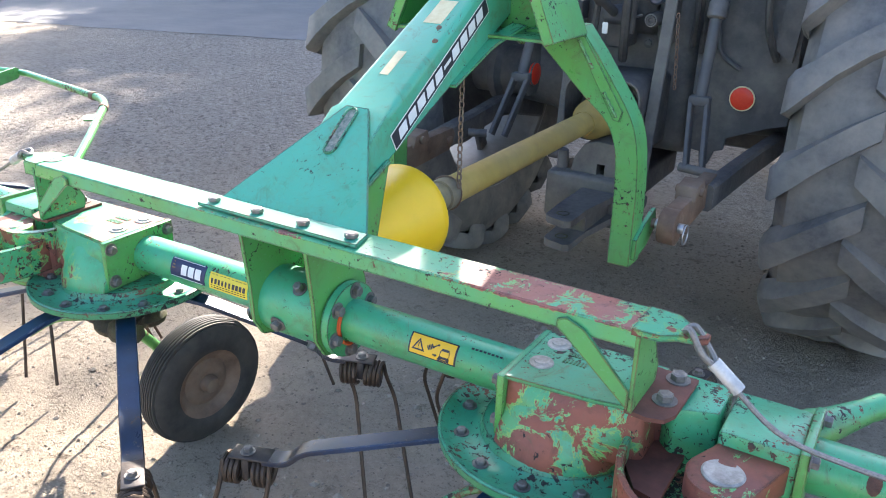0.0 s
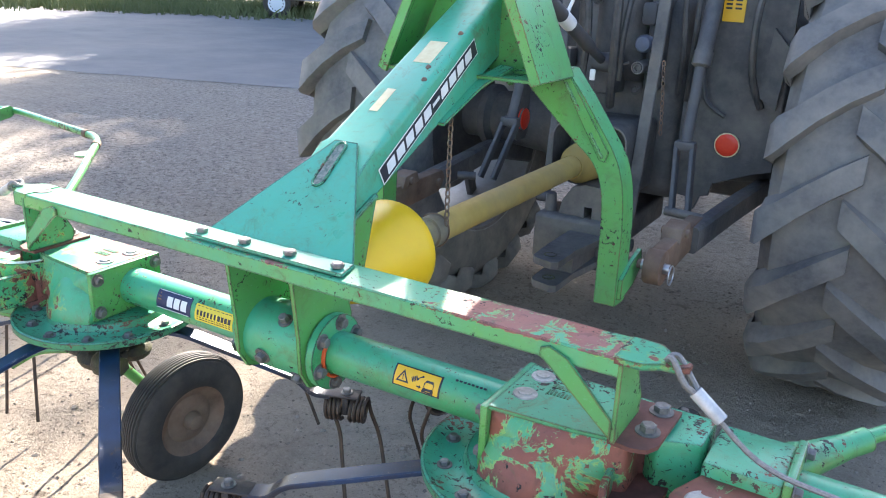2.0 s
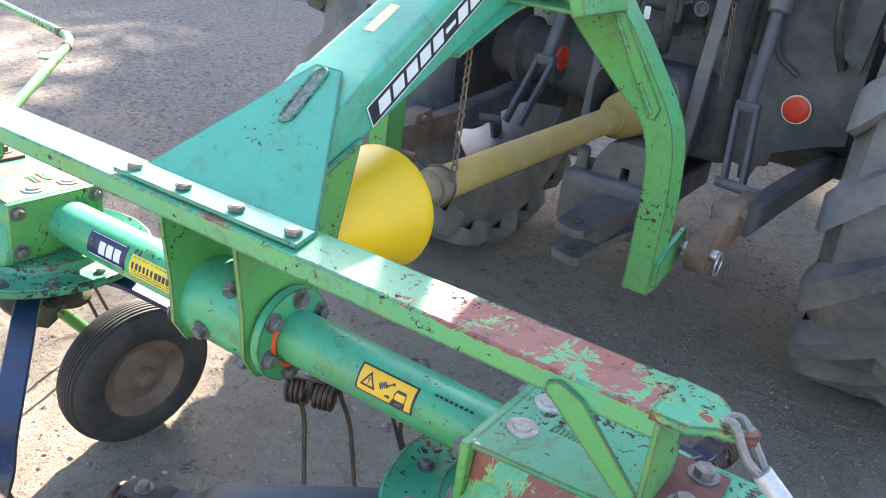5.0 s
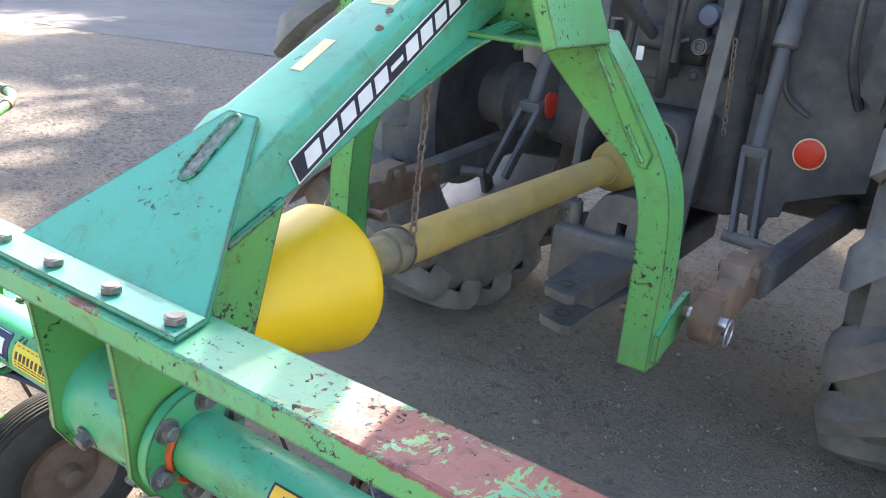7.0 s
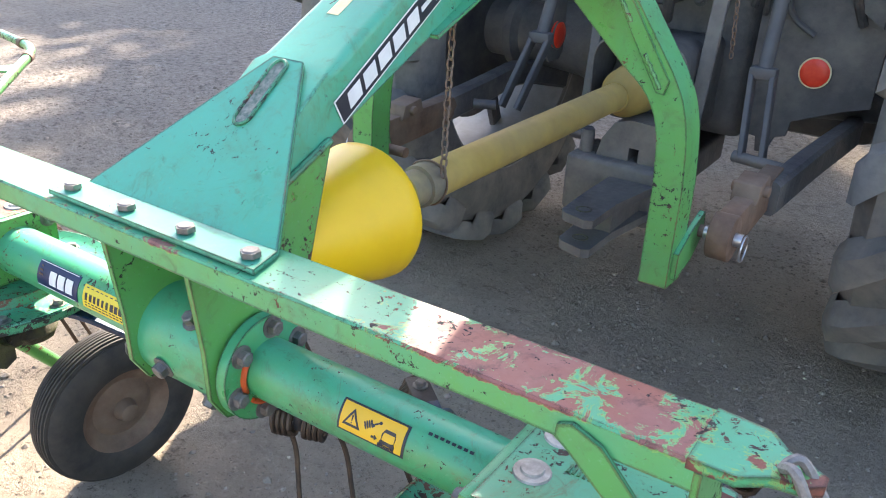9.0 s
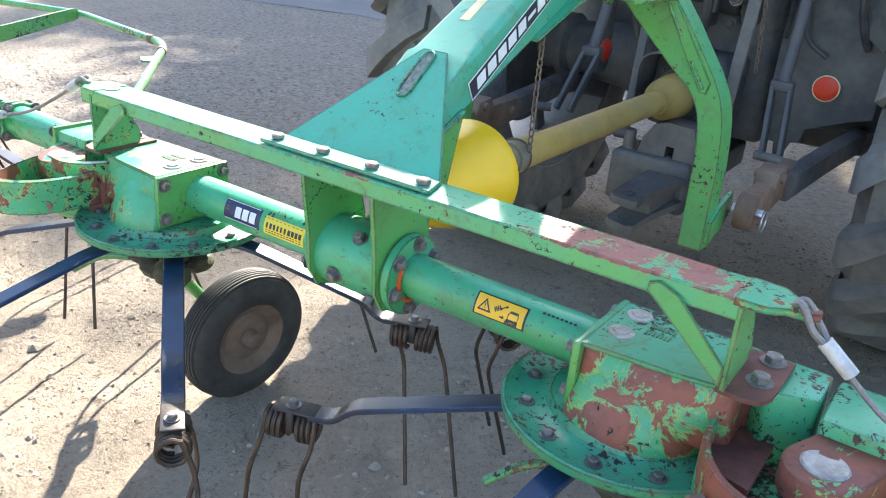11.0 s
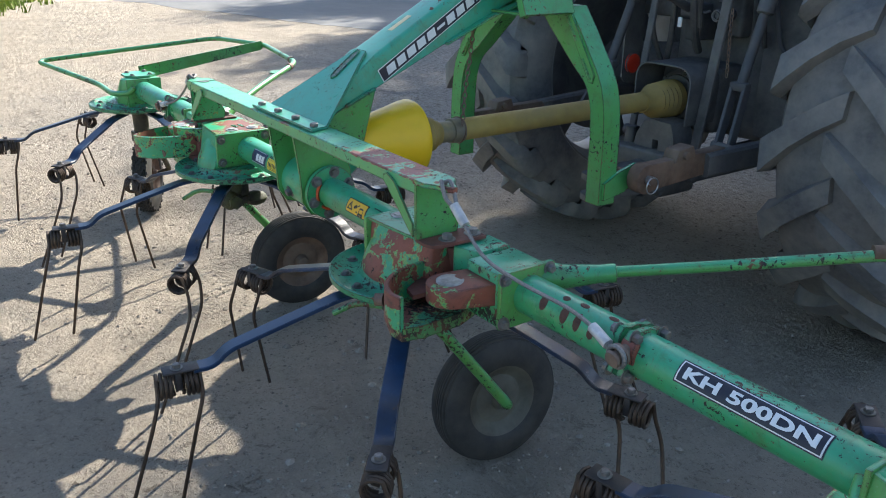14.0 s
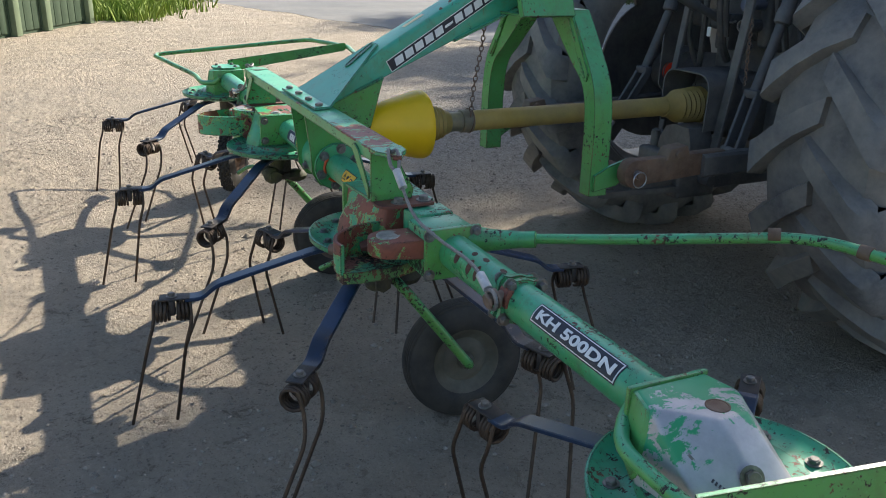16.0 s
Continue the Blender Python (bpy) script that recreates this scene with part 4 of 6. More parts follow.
def outer_gearbox(s):
    flake = M_FLAKE if s > 0 else M_GREEN_B
    bm = bmesh.new()
    hull(bm, [(s * x, y, z) for x, y, z in ((1.715, 0.025, 0.722), (1.715, 0.160, 0.722), (1.775, 0.172, 0.722), (1.835, 0.135, 0.724), (1.835, 0.080, 0.724), (1.770, 0.008, 0.722),
         (1.715, 0.015, 0.615), (1.715, 0.170, 0.615), (1.78, 0.20, 0.600), (1.96, 0.175, 0.600), (1.985, 0.105, 0.600), (1.93, 0.01, 0.600), (1.78, -0.015, 0.600))])
    soften(bm, 0.007, 3, 20)
    gear = part("outer_gearbox", bm, flake, tedder, "gearbox hood, green paint flaking to grey metal" if s > 0 else "green gearbox hood")
    bm = bmesh.new()
    hull(bm, [(s * x, y, z) for x, y, z in ((1.713, 0.020, 0.7190), (1.713, 0.010, 0.606), (1.768, 0.0045, 0.7190), (1.800, 0.004, 0.640), (1.775, -0.017, 0.604), (1.713, 0.10, 0.7190), (1.713, 0.10, 0.606), (1.770, 0.08, 0.70))])
    soften(bm, 0.003, 2, 30)
    part("neck", bm, M_GREEN_B, gear)
    bm = bmesh.new()
    lathe(bm, (s * 1.806, 0.104, 0.7225), (s * 1.806, 0.104, 0.728), [(0, 0.019), (0.0025, 0.019), (0.003, 0.0165), (0.002, 0.0155), (0.002, 0.004)], 24)
    part("cap", bm, M_RUST, gear)
    if s < 0:
        bm = bmesh.new()
        prism(bm, [(-1.800 + 0.082 * math.cos(a), 0.098 + 0.075 * math.sin(a), 0.7245) for a in [k * math.pi / 4 + 0.39 for k in range(8)]], (0, 0, 0.008))
        soften(bm, 0.002, 1, 40)
        lid = part("cover_plate", bm, M_GREEN, gear)
        for k in range(4):
            bolt(lid, (-1.800 + 0.062 * math.cos(k * 1.571 + 0.78), 0.098 + 0.056 * math.sin(k * 1.571 + 0.78), 0.7325), (0, 0, 1), 0.008, 0.008)
    bolt(gear, (s * 1.835, 0.035, 0.668), (s * 0.4, -0.8, 0.3), 0.012, 0.014)
    bolt(gear, (s * 1.905, 0.085, 0.668), (s * 0.8, -0.3, 0.5), 0.012, 0.012)
    bm = bmesh.new()
    x0, x1 = sorted((s * 1.704, s * 1.714))
    box(bm, (x0, 0.014, 0.600), (x1, 0.170, 0.7235), bevel=0.003)
    part("flange", bm, M_GUARD, gear)
    if s > 0:
        bm = bmesh.new()
        for k in range(9):
            box(bm, (0.006 * k, 0, 0), (0.006 * k + 0.003, 0.006, 0.0006), m=Matrix.Translation((1.885, 0.03, 0.664)) @ pose(0, 0, 0, 30, 30, 40))
        part("number_plate", bm, M_BLACK, gear)
    return gear


for s in (-1, 1):
    outer_gearbox(s)


def make_rotor(cx, cy, cz, phase, worn, name="rotor", tilt=0.0):
    """A rotor: dished disc, six blue arms, and a double spring tine on each."""
    bm = bmesh.new()
    lathe(bm, (0, 0, -0.030), (0, 0, 0.014), [(0, 0.060), (0.002, 0.150), (0.014, 0.196), (0.020, 0.208), (0.034, 0.209), (0.036, 0.204), (0.030, 0.194), (0.026, 0.186), (0.024, 0.150), (0.030, 0.136), (0.044, 0.130)], 56)
    rotor = part(name, bm, worn, tedder, "dished green rotor disc with blue tine arms")
    rotor.matrix_basis = pose(cx, cy, cz, tilt)
    for k in range(6):
        a = phase + k * math.pi / 3
        ca, sa = math.cos(a), math.sin(a)

        def P(u, v, z):
            return Vector((u * ca - v * sa, u * sa + v * ca, z))
        for d in (-0.25, 0.25):
            bolt(rotor, P(0.168 * math.cos(d), 0.168 * math.sin(d), -0.005), (0, 0, 1), 0.009, 0.009)
        bm = bmesh.new()
        sweep(bm, rounded([P(0.10, 0, -0.036), P(0.19, 0, -0.040), P(0.465, 0, -0.120), P(0.500, 0, -0.153), P(0.545, 0, -0.153)], 0.03), flat(0.042, 0.011))
        part("tine_arm", bm, M_BLUE, rotor, "blue flat steel arm, paint worn")
        # two coils side by side, each wire running out into a kinked tine
        bm = bmesh.new()
        zc, cr = -0.186, 0.0275
        for side in (-1, 1):
            pts = []
            for i in range(44):
                b = 2 * math.pi * i / 12 + math.pi
                pts.append(P(0.580 + side * (0.011 + 0.0100 * i / 12), cr * math.sin(b), zc + cr * math.cos(b)))
            uu = 0.580 + side * 0.049
            tail = rounded([pts[-1], P(uu, 0.030, zc - 0.022), P(uu + 0.020, 0.040, zc - 0.085), P(uu + 0.080 + 0.012 * side, -0.050, zc - 0.368)], 0.03, 4)
            sweep(bm, [*pts, *tail[1:]], circle(0.0048, 7))
        part("spring_tine", bm, M_TINE, rotor, "rusty double coil spring tine")
        # clamp plate over the coils, with its bolt and a saddle between them
        bm = bmesh.new()
        m = Matrix.Rotation(a, 4, "Z")
        box(bm, (0.532, -0.021, zc + 0.0335), (0.612, 0.021, zc + 0.0395), m, 0.0028)
        box(bm, (0.572, -0.020, zc - 0.010), (0.588, 0.020, zc + 0.034), m, 0.004)
        part("tine_clamp", bm, M_CLAMP, rotor)
        bolt(rotor, P(0.580, 0, zc + 0.040), (0, 0, 1), 0.0095, 0.011)
    return rotor


make_rotor(-1.83, 0.085, 0.598, radians(11), M_DISC)
make_rotor(-0.56, 0.060, 0.598, radians(21), M_DISC)
make_rotor(0.56, 0.060, 0.598, radians(20), M_DISC)
make_rotor(1.84, 0.110, 0.600, radians(11), M_DISC, tilt=4.0)


def make_wheel(cx, cy, s, lean, yaw, knobby=False):
    """A small pneumatic wheel with its crank strut; s is the side on which the strut stands."""
    R, W = (0.186, 0.048) if not knobby else (0.196, 0.044)
    M = Matrix.Translation((cx, cy, R - 0.006)) @ Matrix.Rotation(yaw, 4, "Z") @ Matrix.Rotation(lean, 4, "Y")
    a, b = M @ Vector((-W, 0, 0)), M @ Vector((W, 0, 0))
    prof = [(0.010, 0.098), (0.002, 0.108), (0.0, 0.130), (0.004, 0.160), (0.014, R - 0.012)]
    n = 8
    for k in range(n):
        d0 = 0.016 + (2 * W - 0.032) * k / n
        wd = (2 * W - 0.032) / n
        crown = R - 0.010 + 0.010 * math.sin(math.pi * (k + 0.5) / n) ** 0.5
        if not knobby:
            prof += [(d0, crown - 0.007), (d0 + wd * 0.16, crown), (d0 + wd * 0.70, crown), (d0 + wd * 0.86, crown - 0.007)]
        else:
            prof += [(d0, crown - 0.010), (d0 + wd, crown - 0.010)]
    prof += [(2 * W - 0.014, R - 0.012), (2 * W - 0.004, 0.160), (2 * W, 0.130), (2 * W - 0.002, 0.108), (2 * W - 0.010, 0.098)]
    bm = bmesh.new()
    lathe(bm, a, b, prof, 64, False)
    tyre = part("wheel", bm, M_TYRE, tedder, "knobby black rubber tyre" if knobby else "grooved black rubber tyre on a rusty rim")
    if knobby:
        shapes = []
        for j in range(5):
            bm = bmesh.new()
            box(bm, (-0.0055, -0.008, -0.006), (0.0055, 0.008, 0.008 - 0.004 * abs(j - 2) / 2), bevel=0.0015)
            me = bpy.data.meshes.new("lug")
            bm.to_mesh(me)
            bm.free()
            me.materials.append(M_TYRE)
            shapes.append(me)
        for k in range(44):
            t = 2 * math.pi * k / 44
            for j in range(5):
                off = (j - 2) * 0.015 + 0.004 * (k % 2)
                lug = new("lug", shapes[j])
                lug.parent = tyre
                lug.matrix_basis = M @ Matrix.Rotation(t + (j % 2) * 0.07, 4, "X") @ Matrix.Translation((off, 0, R - 0.008))
    bm = bmesh.new()
    lathe(bm, a, b, [(0.020, 0.030), (0.018, 0.050), (0.028, 0.070), (0.022, 0.088), (0.010, 0.096), (0.006, 0.103), (0.008, 0.106), (0.016, 0.100),
                     (2 * W - 0.016, 0.100), (2 * W - 0.008, 0.106), (2 * W - 0.006, 0.103), (2 * W - 0.010, 0.096), (2 * W - 0.022, 0.088), (2 * W - 0.028, 0.070), (2 * W - 0.018, 0.050), (2 * W - 0.020, 0.030)], 40)
    part("rim", bm, M_RIM if cx < 0 else M_RIM_GREY, tyre, "rusty pressed-steel rim" if cx < 0 else "dusty grey-green pressed-steel rim")
    bm = bmesh.new()
    lathe(bm, M @ Vector((-W - 0.006, 0, 0)), M @ Vector((W + 0.006, 0, 0)), [(0, 0.014), (0.002, 0.020), (0.02, 0.026), (2 * W - 0.008, 0.026), (2 * W + 0.010, 0.020), (2 * W + 0.012, 0.014)], 24)
    part("hub", bm, M_RIM if cx < 0 else M_RIM_GREY, tyre)
    return M


wheels = []
for s in (-1, 1):
    M = make_wheel(s * 0.605, 0.295, s, radians(-4 * s), radians(-6))
    hub_out = M @ Vector((s * 0.075, 0, 0))
    bm = bmesh.new()
    cx, cy = s * 0.575, 0.065
    sweep(bm, rounded([M @ Vector((s * 0.03, 0, 0)), hub_out, (s * 0.640, 0.085, 0.455), (cx, cy, 0.475)], 0.03), circle(0.0145, 12))
    strut = part("wheel_strut", bm, M_SPECK, tedder, "green crank carrying a wheel")
    bm = bmesh.new()
    lathe(bm, (cx, cy, 0.455), (cx, cy, 0.575), [(0, 0.020), (0.004, 0.040), (0.03, 0.042), (0.032, 0.034), (0.10, 0.034), (0.12, 0.05)], 24)
    for ox, oy, oz, rx, ry, rz in ((0.0, -0.035, 0.480, 0.055, 0.050, 0.030), (0.050, -0.055, 0.485, 0.034, 0.036, 0.034), (-0.055, -0.02, 0.478, 0.032, 0.036, 0.024), (0.02, 0.05, 0.468, 0.036, 0.045, 0.026)):
        hull(bm, [(cx + ox + rx * math.cos(a) * math.cos(b), cy + oy + ry * math.sin(a) * math.cos(b), oz + rz * math.sin(b)) for a in [0.628 * k for k in range(10)] for b in (-1.2, -0.6, 0.0, 0.6, 1.2)])
    rod(bm, (cx + 0.03, cy - 0.03, 0.50), (cx + 0.03, cy - 0.03, 0.575), 0.026, 0.034, 14)
    rod(bm, (cx - 0.075, cy - 0.05, 0.486), (cx + 0.085, cy - 0.05, 0.486), 0.016, seg=14)
    rod(bm, (cx + 0.085, cy - 0.05, 0.486), (cx + 0.097, cy - 0.05, 0.486), 0.024, seg=6)
    part("swivel", bm, M_GREASE, strut, "greasy black swivel with green paint traces")
    bm = bmesh.new()
    sweep(bm, rounded([(cx - 0.06, cy - 0.05, 0.485), (cx - 0.14, cy - 0.10, 0.480), (cx - 0.19, cy - 0.14, 0.440)], 0.03), circle(0.008, 8))
    part("lever", bm, M_SPECK, strut)

for s in (-1, 1):
    M = make_wheel(s * 2.03, 0.150, s, 0.0, radians(62) if s < 0 else radians(-20), True)
    cx, cy = s * 1.86, 0.10
    bm = bmesh.new()
    lathe(bm, (cx, cy, 0.40), (cx, cy, 0.575), [(0, 0.022), (0.004, 0.040), (0.04, 0.042), (0.042, 0.034), (0.15, 0.036), (0.175, 0.05)], 24)
    hull(bm, [(cx + x, cy + y, z) for x in (-0.04, 0.04) for y in (-0.04, 0.04) for z in (0.40, 0.45)])
    strut = part("wheel_strut", bm, M_GREASE, tedder, "black greasy wheel swivel")
    bm = bmesh.new()
    sweep(bm, rounded([(cx, cy, 0.43), (cx - 0.10, cy + 0.02, 0.43), (cx + 0.13, cy + 0.02, 0.42), M @ Vector((0.11, 0, 0.02)), M @ Vector((0.04, 0, 0))] if s < 0 else
                      [(cx, cy, 0.43), (cx + 0.10, cy - 0.02, 0.43), M @ Vector((-0.10, 0, 0.05)), M @ Vector((-0.03, 0, 0))], 0.04), circle(0.013, 10))
    part("crank", bm, M_GREASE, strut)

# guards: bent pipes ahead of the outer rotors
for s in (-1, 1):
    bm = bmesh.new()
    line = [(s * 0.94, 0.165, 0.690), (s * 1.145, 0.425, 0.722 if s > 0 else 0.755), (s * 1.428, 0.715, 0.784), (s * 2.192, 0.897, 0.765), (s * 2.676, 0.798, 0.756), (s * 2.892, -0.141, 0.663), (s * 2.05, -0.020, 0.655), (s * 1.84, -0.030, 0.655), (s * 1.755, -0.028, 0.658), (s * 1.700, 0.022, 0.665), (s * 1.694, 0.045, 0.690)]
    sweep(bm, rounded(line, 0.09, 7), circle(0.0125, 10))
    guard = part("guard_pipe", bm, M_GUARD, tedder, "bent green guard pipe")
    bm = bmesh.new()
    lathe(bm, (s * 0.925, 0.140, 0.684), (s * 1.050, 0.304, 0.706 if s > 0 else 0.725), [(0, 0.034), (0.02, 0.034), (0.05, 0.027), (0.13, 0.0195), (0.135, 0.0205), (0.16, 0.0205), (0.162, 0.013)], 20)
    part("boss", bm, M_GUARD, guard)
    for a, b in (((1.52, 0.737, 0.7816), (1.545, 0.743, 0.7810)), ((1.36, 0.645, 0.777), (1.378, 0.664, 0.779)), ((2.660, 0.803, 0.7565), (2.630, 0.809, 0.757))):
        bm = bmesh.new()
        rod(bm, (s * a[0], a[1], a[2]), (s * b[0], b[1], b[2]), 0.0155, seg=14)
        part("clamp", bm, M_RIM, guard, "rusty pipe clamp")
    bm = bmesh.new()
    gx, gy = (1.985, -0.10) if s > 0 else (1.885, 0.13)
    prism(bm, [(s * gx, gy, 0.690), (s * 2.185, 0.870, 0.742), (s * 2.195, 0.905, 0.765), (s * 2.185, 0.870, 0.788), (s * gx, gy, 0.752)], (s * 0.007, -0.003, 0))
    soften(bm, 0.0015)
    part("guard_arm", bm, M_GUARD, tedder, "flat green bar that holds the guard")
    bm = bmesh.new()
    hull(bm, [(s * x, y, z) for x, y in ((1.285, 0.555), (1.262, 0.548), (1.300, 0.525), (1.345, 0.555), (1.335, 0.605)) for z in (0.768, 0.773)])
    if s < 0:
        part("tab", bm, M_GREEN_B, guard)
    else:
        bm.free()

# ---- wire ropes at the beam's ends ----
for s in (-1, 1):
    rope = group_empty("wire_rope", "grey wire rope with an aluminium ferrule, hooked to the beam", "wire rope", group="wire ropes on the tedder")
    bm = bmesh.new()
    if s > 0:
        main = [(0.812, -0.002, 0.832), (0.90, 0.0, 0.760), (1.0, 0.015, 0.733), (1.12, 0.032, 0.720), (1.19, 0.030, 0.709), (1.247, 0.024, 0.691)]
    else:
        main = [(-0.80, 0.0, 0.862), (-0.93, 0.02, 0.80), (-1.08, 0.03, 0.735), (-1.247, 0.024, 0.691)]
    sweep(bm, smooth_path(main, 6), circle(0.0042, 7))
    part("rope", bm, M_CABLE, rope)
    bm = bmesh.new()
    d = (Vector(main[1]) - Vector(main[0])).normalized()
    o = Vector(main[0])
    sweep(bm, smooth_path([o, o - d * 0.03 + Vector((0, 0.012, 0.006)), (s * 0.768, 0.012, 0.880), (s * 0.757, 0.002, 0.874), (s * 0.768, -0.010, 0.882), o - d * 0.03 - Vector((0, 0.010, 0)), o], 5), circle(0.0048, 7))
    part("loop", bm, M_CABLE, rope)
    bm = bmesh.new()
    rod(bm, o - d * 0.012, o + d * 0.040, 0.0105, seg=14)
    part("ferrule", bm, M_FERRULE, rope, "dull white pressed ferrule")
    bm = bmesh.new()
    d = (Vector(main[-1]) - Vector(main[-2])).normalized()
    rod(bm, Vector(main[-1]) - d * 0.062, Vector(main[-1]) - d * 0.014, 0.0105, seg=14)
    part("ferrule", bm, M_FERRULE, rope, "dull white pressed ferrule")

# ---- lettering and stickers on the tedder ----


def tube_patch(name, mat, parent, x0, x1, a0, a1, cy, cz, r, label=""):
    """A sticker wrapped on a tube that runs along x; angles from straight up towards the rear."""
    bm = bmesh.new()
    n = 10
    low, up = [], []
    for k in range(n + 1):
        a = a0 + (a1 - a0) * k / n
        for rr, st in ((r, low), (r + 0.0006, up)):
            st.append([bm.verts.new((x, cy - rr * math.sin(a), cz + rr * math.cos(a))) for x in (x0, x1)])
    for k in range(n):
        bm.faces.new((up[k][0], up[k][1], up[k + 1][1], up[k + 1][0]))
        bm.faces.new((low[k][0], low[k + 1][0], low[k + 1][1], low[k][1]))
    for st in (0, n):
        bm.faces.new((low[st][0], low[st][1], up[st][1], up[st][0]))
    for e in (0, 1):
        for k in range(n):
            bm.faces.new((low[k][e], up[k][e], up[k + 1][e], low[k + 1][e]))
    return part(name, bm, mat, parent, label)


def wrap_text(ob, x0, a_mid, cy, cz, r):
    """Bends flat lettering (x along, y up) round a tube."""
    bm = bmesh.new()
    bm.from_mesh(ob.data)
    bmesh.ops.triangulate(bm, faces=bm.faces)
    bmesh.ops.subdivide_edges(bm, edges=[e for e in bm.edges if abs(e.verts[0].co.y - e.verts[1].co.y) > 0.003], cuts=4)
    bm.to_mesh(ob.data)
    bm.free()
    for v in ob.data.vertices:
        a = a_mid - v.co.y / r
        rr = r + 0.0010 + v.co.z
        v.co = (x0 + v.co.x, cy - rr * math.sin(a), cz + rr * math.cos(a))
    return ob


def fit_text(body, height, width, mat, name, parent, bold=0.0):
    ob = text_mesh(body, height * 1.38, mat, name, parent, Matrix(), 1.0, bold)
    xs = [v.co.x for v in ob.data.vertices]
    ys = [v.co.y for v in ob.data.vertices]
    k = width / (max(xs) - min(xs))
    h = height / (max(ys) - min(ys))
    for v in ob.data.vertices:
        v.co.x = (v.co.x - min(xs)) * k
        v.co.y = (v.co.y - min(ys)) * h - height / 2
    return ob


tubes = [o for o in tedder.children if o.name.startswith("centre_tube")]
tube_l, tube_r = tubes[0], tubes[1]
outer_r = [o for o in tedder.children if o.name.startswith("outer_tube")][1]
RT = 0.0428
# maker's sign, on the left centre tube
lab = tube_patch("sticker", M_NAVY, tube_l, -0.362, -0.258, 0.74, 1.74, TY, TZ, RT, "navy sticker with white blocks")
maker_sign = lab
bm = bmesh.new()
for k, w in enumerate((0.004, 0.007, 0.010)):
    hull(bm, [(-0.351 + dx, TY - (RT + 0.001) * math.sin(0.98 + 0.16 * k), TZ + (RT + 0.001) * math.cos(0.98 + 0.16 * k) + dz) for dx in (-w / 2, w / 2) for dz in (0, 0.004)] + [(-0.351, TY - (RT + 0.0004) * math.sin(0.98 + 0.16 * k), TZ + (RT + 0.0004) * math.cos(0.98 + 0.16 * k))])
part("emblem", bm, M_RUST, lab)
for z0, z1 in ((0.765, 0.79), (1.69, 1.715)):
    tube_patch("border", M_WHITE, lab, -0.360, -0.264, z0, z1, TY, TZ, RT + 0.0006)
lab = tube_patch("sticker", M_LABEL_Y2, tube_l, -0.244, -0.135, 0.88, 1.74, TY, TZ, RT, "yellow dealer sticker with black print")
random.seed(4)
for row, (a, h, n) in enumerate(((0.96, 0.03, 9), (1.18, 0.26, 10), (1.50, 0.04, 12), (1.61, 0.04, 12))):
    bm = bmesh.new()
    x = -0.238
    for k in range(n):
        w = random.uniform(0.55, 1.0) * 0.098 / n
        for q in range(2):
            a0 = a + h * q / 2
            hull(bm, [(xx, TY - rr * math.sin(aa), TZ + rr * math.cos(aa)) for xx in (x, x + w * 0.8) for aa in (a0, a0 + h / 2) for rr in (RT + 0.0006, RT + 0.0011)])
        x += 0.100 / n
    part("print", bm, M_BLACK, lab)
# warning sign on the right centre tube
lab = tube_patch("sticker", M_BLACK, tube_r, 0.264, 0.364, 0.64, 1.58, TY, TZ, RT, "yellow warning sticker with black pictures")
tube_patch("face", M_LABEL_Y, lab, 0.2675, 0.3605, 0.70, 1.52, TY, TZ, RT + 0.0006)


def tube_pt(x, v, lift=0.0019, cy=TY, a_mid=1.11):
    a = a_mid - v / RT
    return (x + 0.002, cy - (RT + lift) * math.sin(a), TZ + (RT + lift) * math.cos(a))


def tube_poly(bm, pts, width=0.0):
    """A thin flat shape on the tube from (x, v) pairs."""
    fine = []
    for (xa, va), (xb, vb) in zip(pts, [*pts[1:], pts[0]]):
        k = max(1, int(abs(vb - va) / 0.0025))
        fine += [(xa + (xb - xa) * i / k, va + (vb - va) * i / k) for i in range(k)]
    a = [bm.verts.new(tube_pt(x, v)) for x, v in fine]
    b = [bm.verts.new(tube_pt(x, v, 0.0012)) for x, v in fine]
    n = len(a)
    bmesh.ops.triangulate(bm, faces=[bm.faces.new(a)])
    for i in range(n):
        bm.faces.new((a[i], b[i], b[(i + 1) % n], a[(i + 1) % n]))


# the maker's mark, as plain white blocks
for x in (-0.330, -0.309, -0.288):
    bm = bmesh.new()
    tube_poly(bm, [(x, -0.0178), (x + 0.0165, -0.0178), (x + 0.0165, 0.0042), (x, 0.0042)])
    part("mark", bm, M_WHITE, maker_sign)
bm = bmesh.new()
tri_o = [(0.270, -0.010), (0.297, -0.010), (0.2835, 0.012)]
tri_i = [(0.2745, -0.0072), (0.2925, -0.0072), (0.2835, 0.0072)]
for i in range(3):
    tube_poly(bm, [tri_o[i], tri_o[(i + 1) % 3], tri_i[(i + 1) % 3], tri_i[i]])
tube_poly(bm, [(0.2825, 0.004), (0.2845, 0.004), (0.284, -0.003), (0.283, -0.003)])
tube_poly(bm, [(0.2828, -0.0045), (0.2842, -0.0045), (0.2842, -0.006), (0.2828, -0.006)])
def blob(cx, cv, w, h, turn=0.0, n=10, pinch=0.0):
    tube_poly(bm, [(cx + w * math.cos(a) * math.cos(turn) - h * math.sin(a) * math.sin(turn), cv + w * math.cos(a) * math.sin(turn) + h * math.sin(a) * math.cos(turn)) for a in [2 * math.pi * k / n for k in range(n)]])


